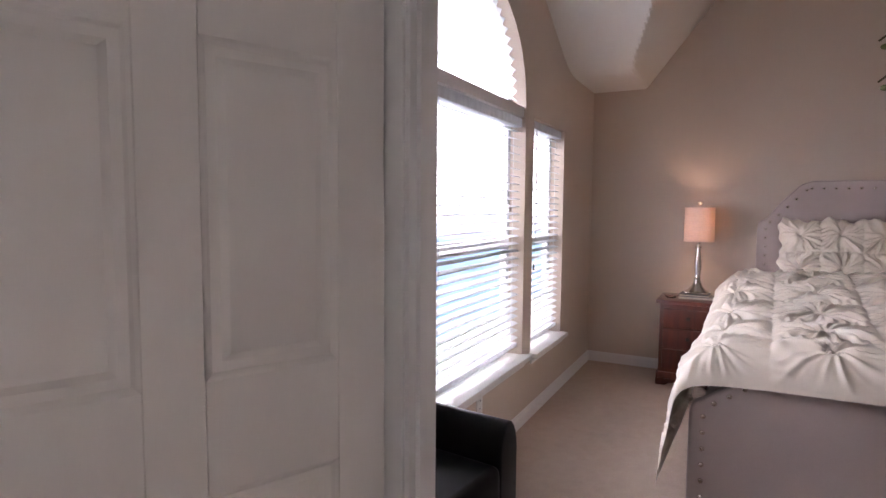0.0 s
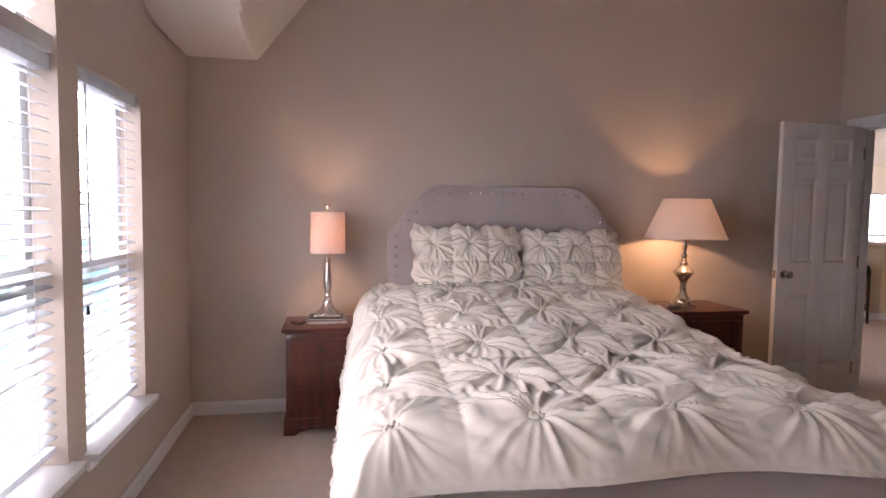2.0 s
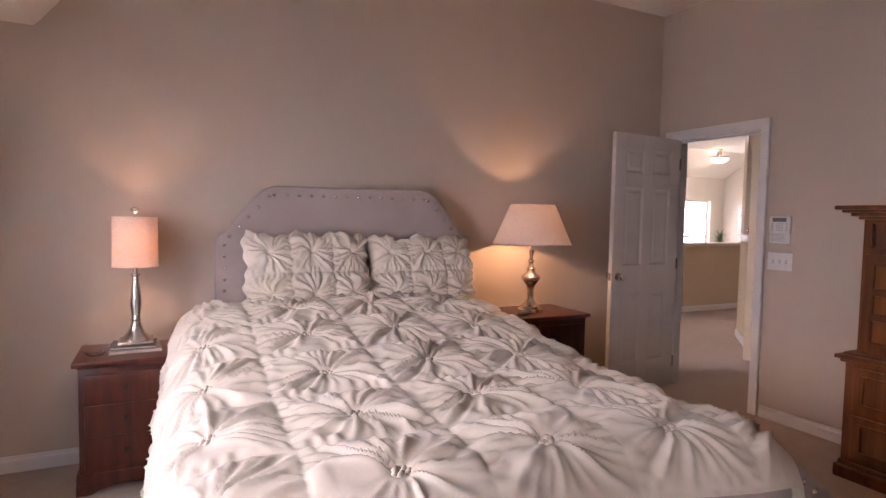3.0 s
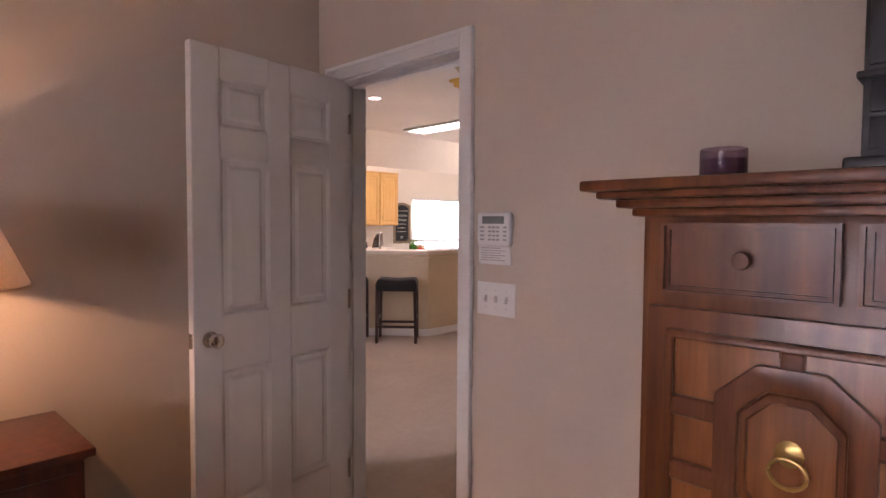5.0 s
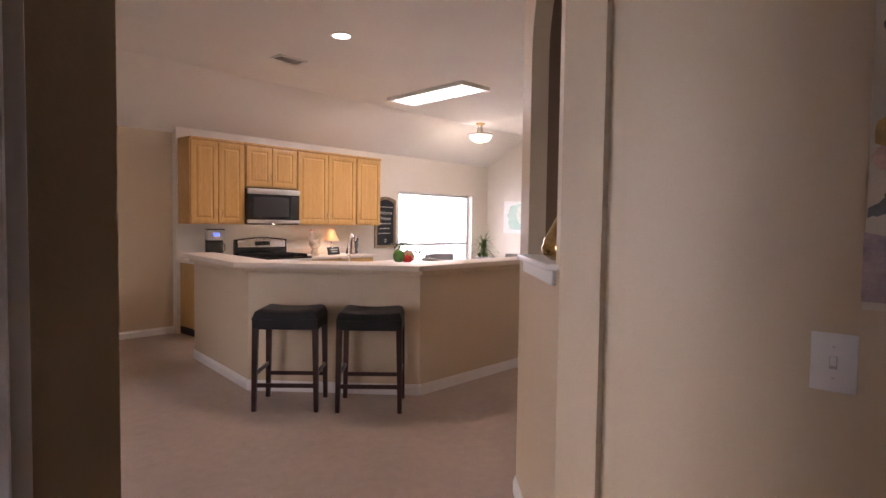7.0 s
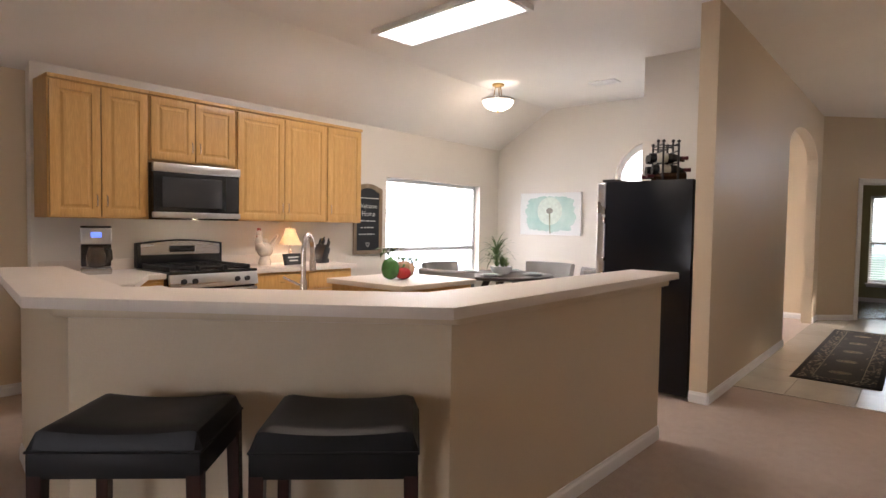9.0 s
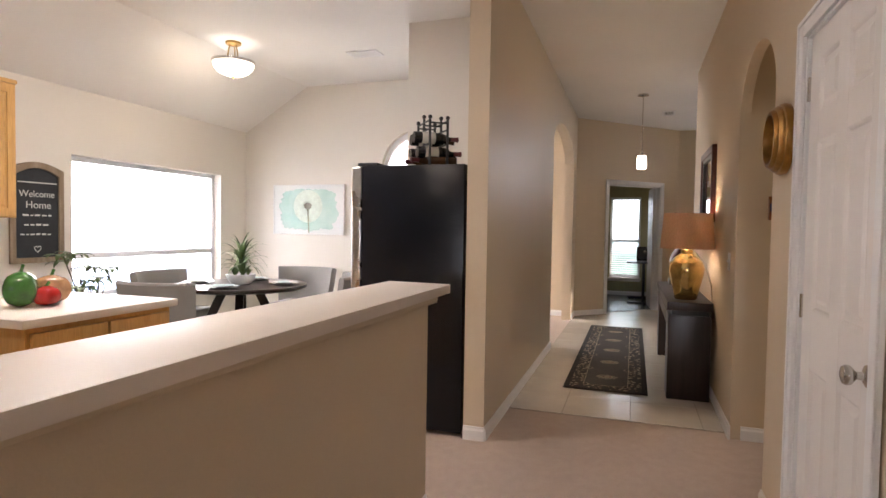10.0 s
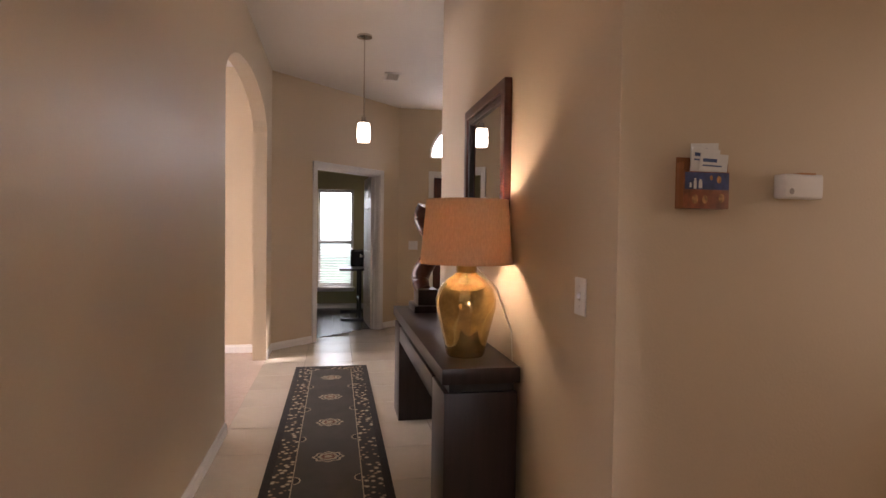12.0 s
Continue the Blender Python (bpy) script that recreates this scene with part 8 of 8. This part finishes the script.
_fr = part("front_board", rbox(-0.115, -0.064, 0.0, 0.115, -0.056, 0.12, 0.002), plain("painted_rust", (0.24, 0.075, 0.03), 0.5, var=0.4, scale=22), _s, "painted front board")
part("painted_sky", boxes((-0.112, -0.0652, 0.062, 0.112, -0.0642, 0.117)), plain("painted_navy", (0.03, 0.05, 0.16), 0.5, var=0.5, scale=25), _fr, smooth=False)
_wt = plain("painted_white", (0.66, 0.66, 0.64), 0.6)
for x, z, w, h in ((-0.035, 0.066, 0.018, 0.022), (-0.062, 0.064, 0.014, 0.026), (-0.085, 0.068, 0.010, 0.012)):
    part("painted_figure", boxes((x - w / 2, -0.0662, z, x + w / 2, -0.0654, z + h), (x - w / 3, -0.0662, z + h, x + w / 3, -0.0654, z + h * 1.3)), _wt, _fr, smooth=False)
for x, z, r in ((0.06, 0.095, 0.012), (0.02, 0.10, 0.008), (0.075, 0.035, 0.015), (-0.01, 0.03, 0.014), (-0.06, 0.03, 0.016)):
    part("painted_dot", turned(lathe([(0, 0), (r, 0), (r, 0.0006), (0, 0.0008)], 12), Matrix.Translation((x, -0.0654, z)) @ Matrix.Rotation(radians(90), 4, "X")), plain("painted_ochre", (0.45, 0.22, 0.08), 0.6, var=0.5, scale=60), _fr)
for i, (x, t, h) in enumerate(((0.03, -3, 0.225), (-0.02, 4, 0.205), (0.045, 2, 0.185))):
    e = thing("envelope", "white envelope standing in the mail holder", "envelope", pose(9.252, 4.760, 1.391, 0, 0, -90) @ Matrix.Scale(0.78, 4) @ pose(x * 0.5, -0.018 - 0.012 * i, 0, 4, t, 0), "letters in the mail holder")
    part("paper", rbox(-0.055, -0.002, 0, 0.055, 0.002, h, 0.0008, 1), M["china"], e)
    part("print_bar", boxes((-0.045, -0.0032, h - 0.03, 0.01, -0.0022, h - 0.018), (-0.045, -0.0032, h - 0.045, 0.03, -0.0022, h - 0.04)), plain("print_blue", (0.05, 0.09, 0.22), 0.6), e, smooth=False)
_s = thing("air_freshener", "white plastic dispenser with an amber window, on the wall", "dispenser", pose(9.252, 4.452, 1.418, 0, 0, -90) @ Matrix.Diagonal((0.85, 0.9, 1, 1)))
part("shell", round_edges(boxes((-0.075, -0.055, 0, 0.075, -0.001, 0.07)), 0.010, 3), M["plastic"], _s)
part("amber_window", rbox(-0.012, -0.052, 0.068, 0.045, -0.015, 0.074, 0.002), plain("amber_plastic", (0.45, 0.22, 0.10), 0.25), _s, "amber window")
part("emblem", turned(lathe([(0, 0), (0.009, 0), (0.009, 0.001), (0, 0.0012)], 14), Matrix.Translation((-0.05, -0.055, 0.02)) @ Matrix.Rotation(radians(90), 4, "X")), M["bookgrey"], _s, "small grey emblem")
switch_plate(pose(9.48, 5.0, 1.11, 0, 0, 180), 1, "beige single light switch in the hall")


def pendant():
    p = thing("pendant_lamp", "slim pendant lamp with a white glass cylinder, lit", "pendant lamp", pose(12.82, 5.54, 2.998))
    part("canopy", lathe([(0, 0), (0.065, 0), (0.065, -0.018), (0.02, -0.026), (0, -0.026)], 28), M["chrome"], p)
    part("rod", tube([(0, 0, -0.02), (0, 0, -0.72)], 0.006, 8), M["chrome"], p)
    part("cap", lathe([(0.02, -0.70), (0.022, -0.735), (0.045, -0.745), (0.045, -0.755), (0, -0.755)], 24), M["chrome"], p)
    part("glass_shade", lathe([(0.050, -0.755), (0.057, -0.80), (0.057, -0.88), (0.050, -0.915), (0.047, -0.915), (0.053, -0.88), (0.053, -0.80), (0.047, -0.755), (0.050, -0.755)], 28), glowing("lit_opal_glass", (1.0, 0.90, 0.74), 4.5), p, "glowing opal glass")


pendant()


# ---- foyer and study ----
_d = thing("door_5", "dark wood entrance door in a white frame", "door", pose(15.70, 4.44, 0.012, 0, 0, -90))
tagged(_d, kind="structure")
part("leaf", rbox(0, -0.022, 0, 0.86, 0.022, 2.05, 0.004), M["cherry"], _d)
for x0, x1, z0, z1 in ((0.12, 0.40, 0.2, 0.9), (0.46, 0.74, 0.2, 0.9), (0.12, 0.40, 1.05, 1.9), (0.46, 0.74, 1.05, 1.9)):
    part("door_panel", rbox(x0, -0.028, z0, x1, -0.018, z1, 0.006), M["cherry"], _d)
casing("door_frame_5", (15.65, 4.46), (15.65, 3.54), 2.095, 0.15, "white painted entrance door frame", both=False)
switch_plate(pose(15.65, 4.72, 1.12, 0, 0, -90), 2, "white double light switch in the foyer")


def study_floor():
    f = new("floor_study", mesh_of("floor_study", prism([(14.22, 6.45), (15.74, 4.93), (17.5, 4.93), (17.5, 8.0), (14.22, 8.0)], -0.05, 0.003), M["ebony"], False))
    tagged(f, "dark wood plank floor of the study", kind="structure")
    me = {}
    rnd = random.Random(1)
    y = 4.94
    while y < 7.98:
        x = max(14.24, 20.72 - y + 0.02) - rnd.uniform(0, 0.0)
        while x < 17.48:
            l = min(rnd.choice((0.7, 0.95, 1.2)), 17.48 - x)
            k = round(l, 2)
            if k > 0.05:
                if k not in me:
                    me[k] = mesh_of("plank", round_edges(boxes((0, 0, 0.002, k - 0.003, 0.122, 0.010)), 0.0015, 1), M["plank"], False)
                part("plank", me[k], None, f, at=Matrix.Translation((x, y, 0)))
            x += l
        y += 0.125


study_floor()


def desk():
    d = thing("desk", "black metal desk with a dark top by the study window", "desk", pose(16.55, 5.42, 0.01))
    part("top", rbox(-0.45, -0.30, 0.72, 0.55, 0.30, 0.75, 0.005), M["ebony"], d)
    for x in (-0.40, 0.50):
        part("leg_post", tube([(x, 0, 0.03), (x, 0, 0.72)], 0.02, 8), M["blackmat"], d)
        part("leg_foot", rbox(x - 0.025, -0.28, 0, x + 0.025, 0.28, 0.03, 0.005), M["blackmat"], d)
    part("cross_bar", tube([(-0.40, 0, 0.25), (0.50, 0, 0.25)], 0.014, 8), M["blackmat"], d)
    s = thing("computer_box", "black box standing on the desk", "computer", pose(16.75, 5.40, 0.762))
    part("case", rbox(-0.13, -0.15, 0, 0.13, 0.15, 0.26, 0.008), M["black"], s)
    part("vent_panel", rbox(-0.135, -0.12, 0.03, -0.128, 0.12, 0.23, 0.002), M["blackmat"], s)
    l = thing("desk_lamp", "small desk lamp with a cream shade, lit", "table lamp", pose(16.60, 5.20, 0.762))
    part("stem", lathe([(0, 0), (0.06, 0), (0.06, 0.015), (0.012, 0.03), (0.012, 0.40), (0, 0.40)], 18), M["brass"], l)
    open_shade(0.11, 0.06, 0.46, 0.62, M["shade_white"], l, 24)
    part("harp", tube([(0, 0, 0.40), (0, 0, 0.60), (0.06, 0, 0.60)], 0.003, 5), M["brass"], l)


desk()

# ---- floor pieces ----
tiles("floor_hall", 9.35, 15.65, 2.5, 6.449, 0.46, "cream ceramic floor tiles of the hall", lambda x, y: x + y < 20.6 and (x > 12.2 or y > 4.9), 9.35, 5.60 - 0.46)
tiles("floor_kitchen", 5.8, 11.4, 7.1, 10.3, 0.46, "cream ceramic floor tiles of the kitchen")
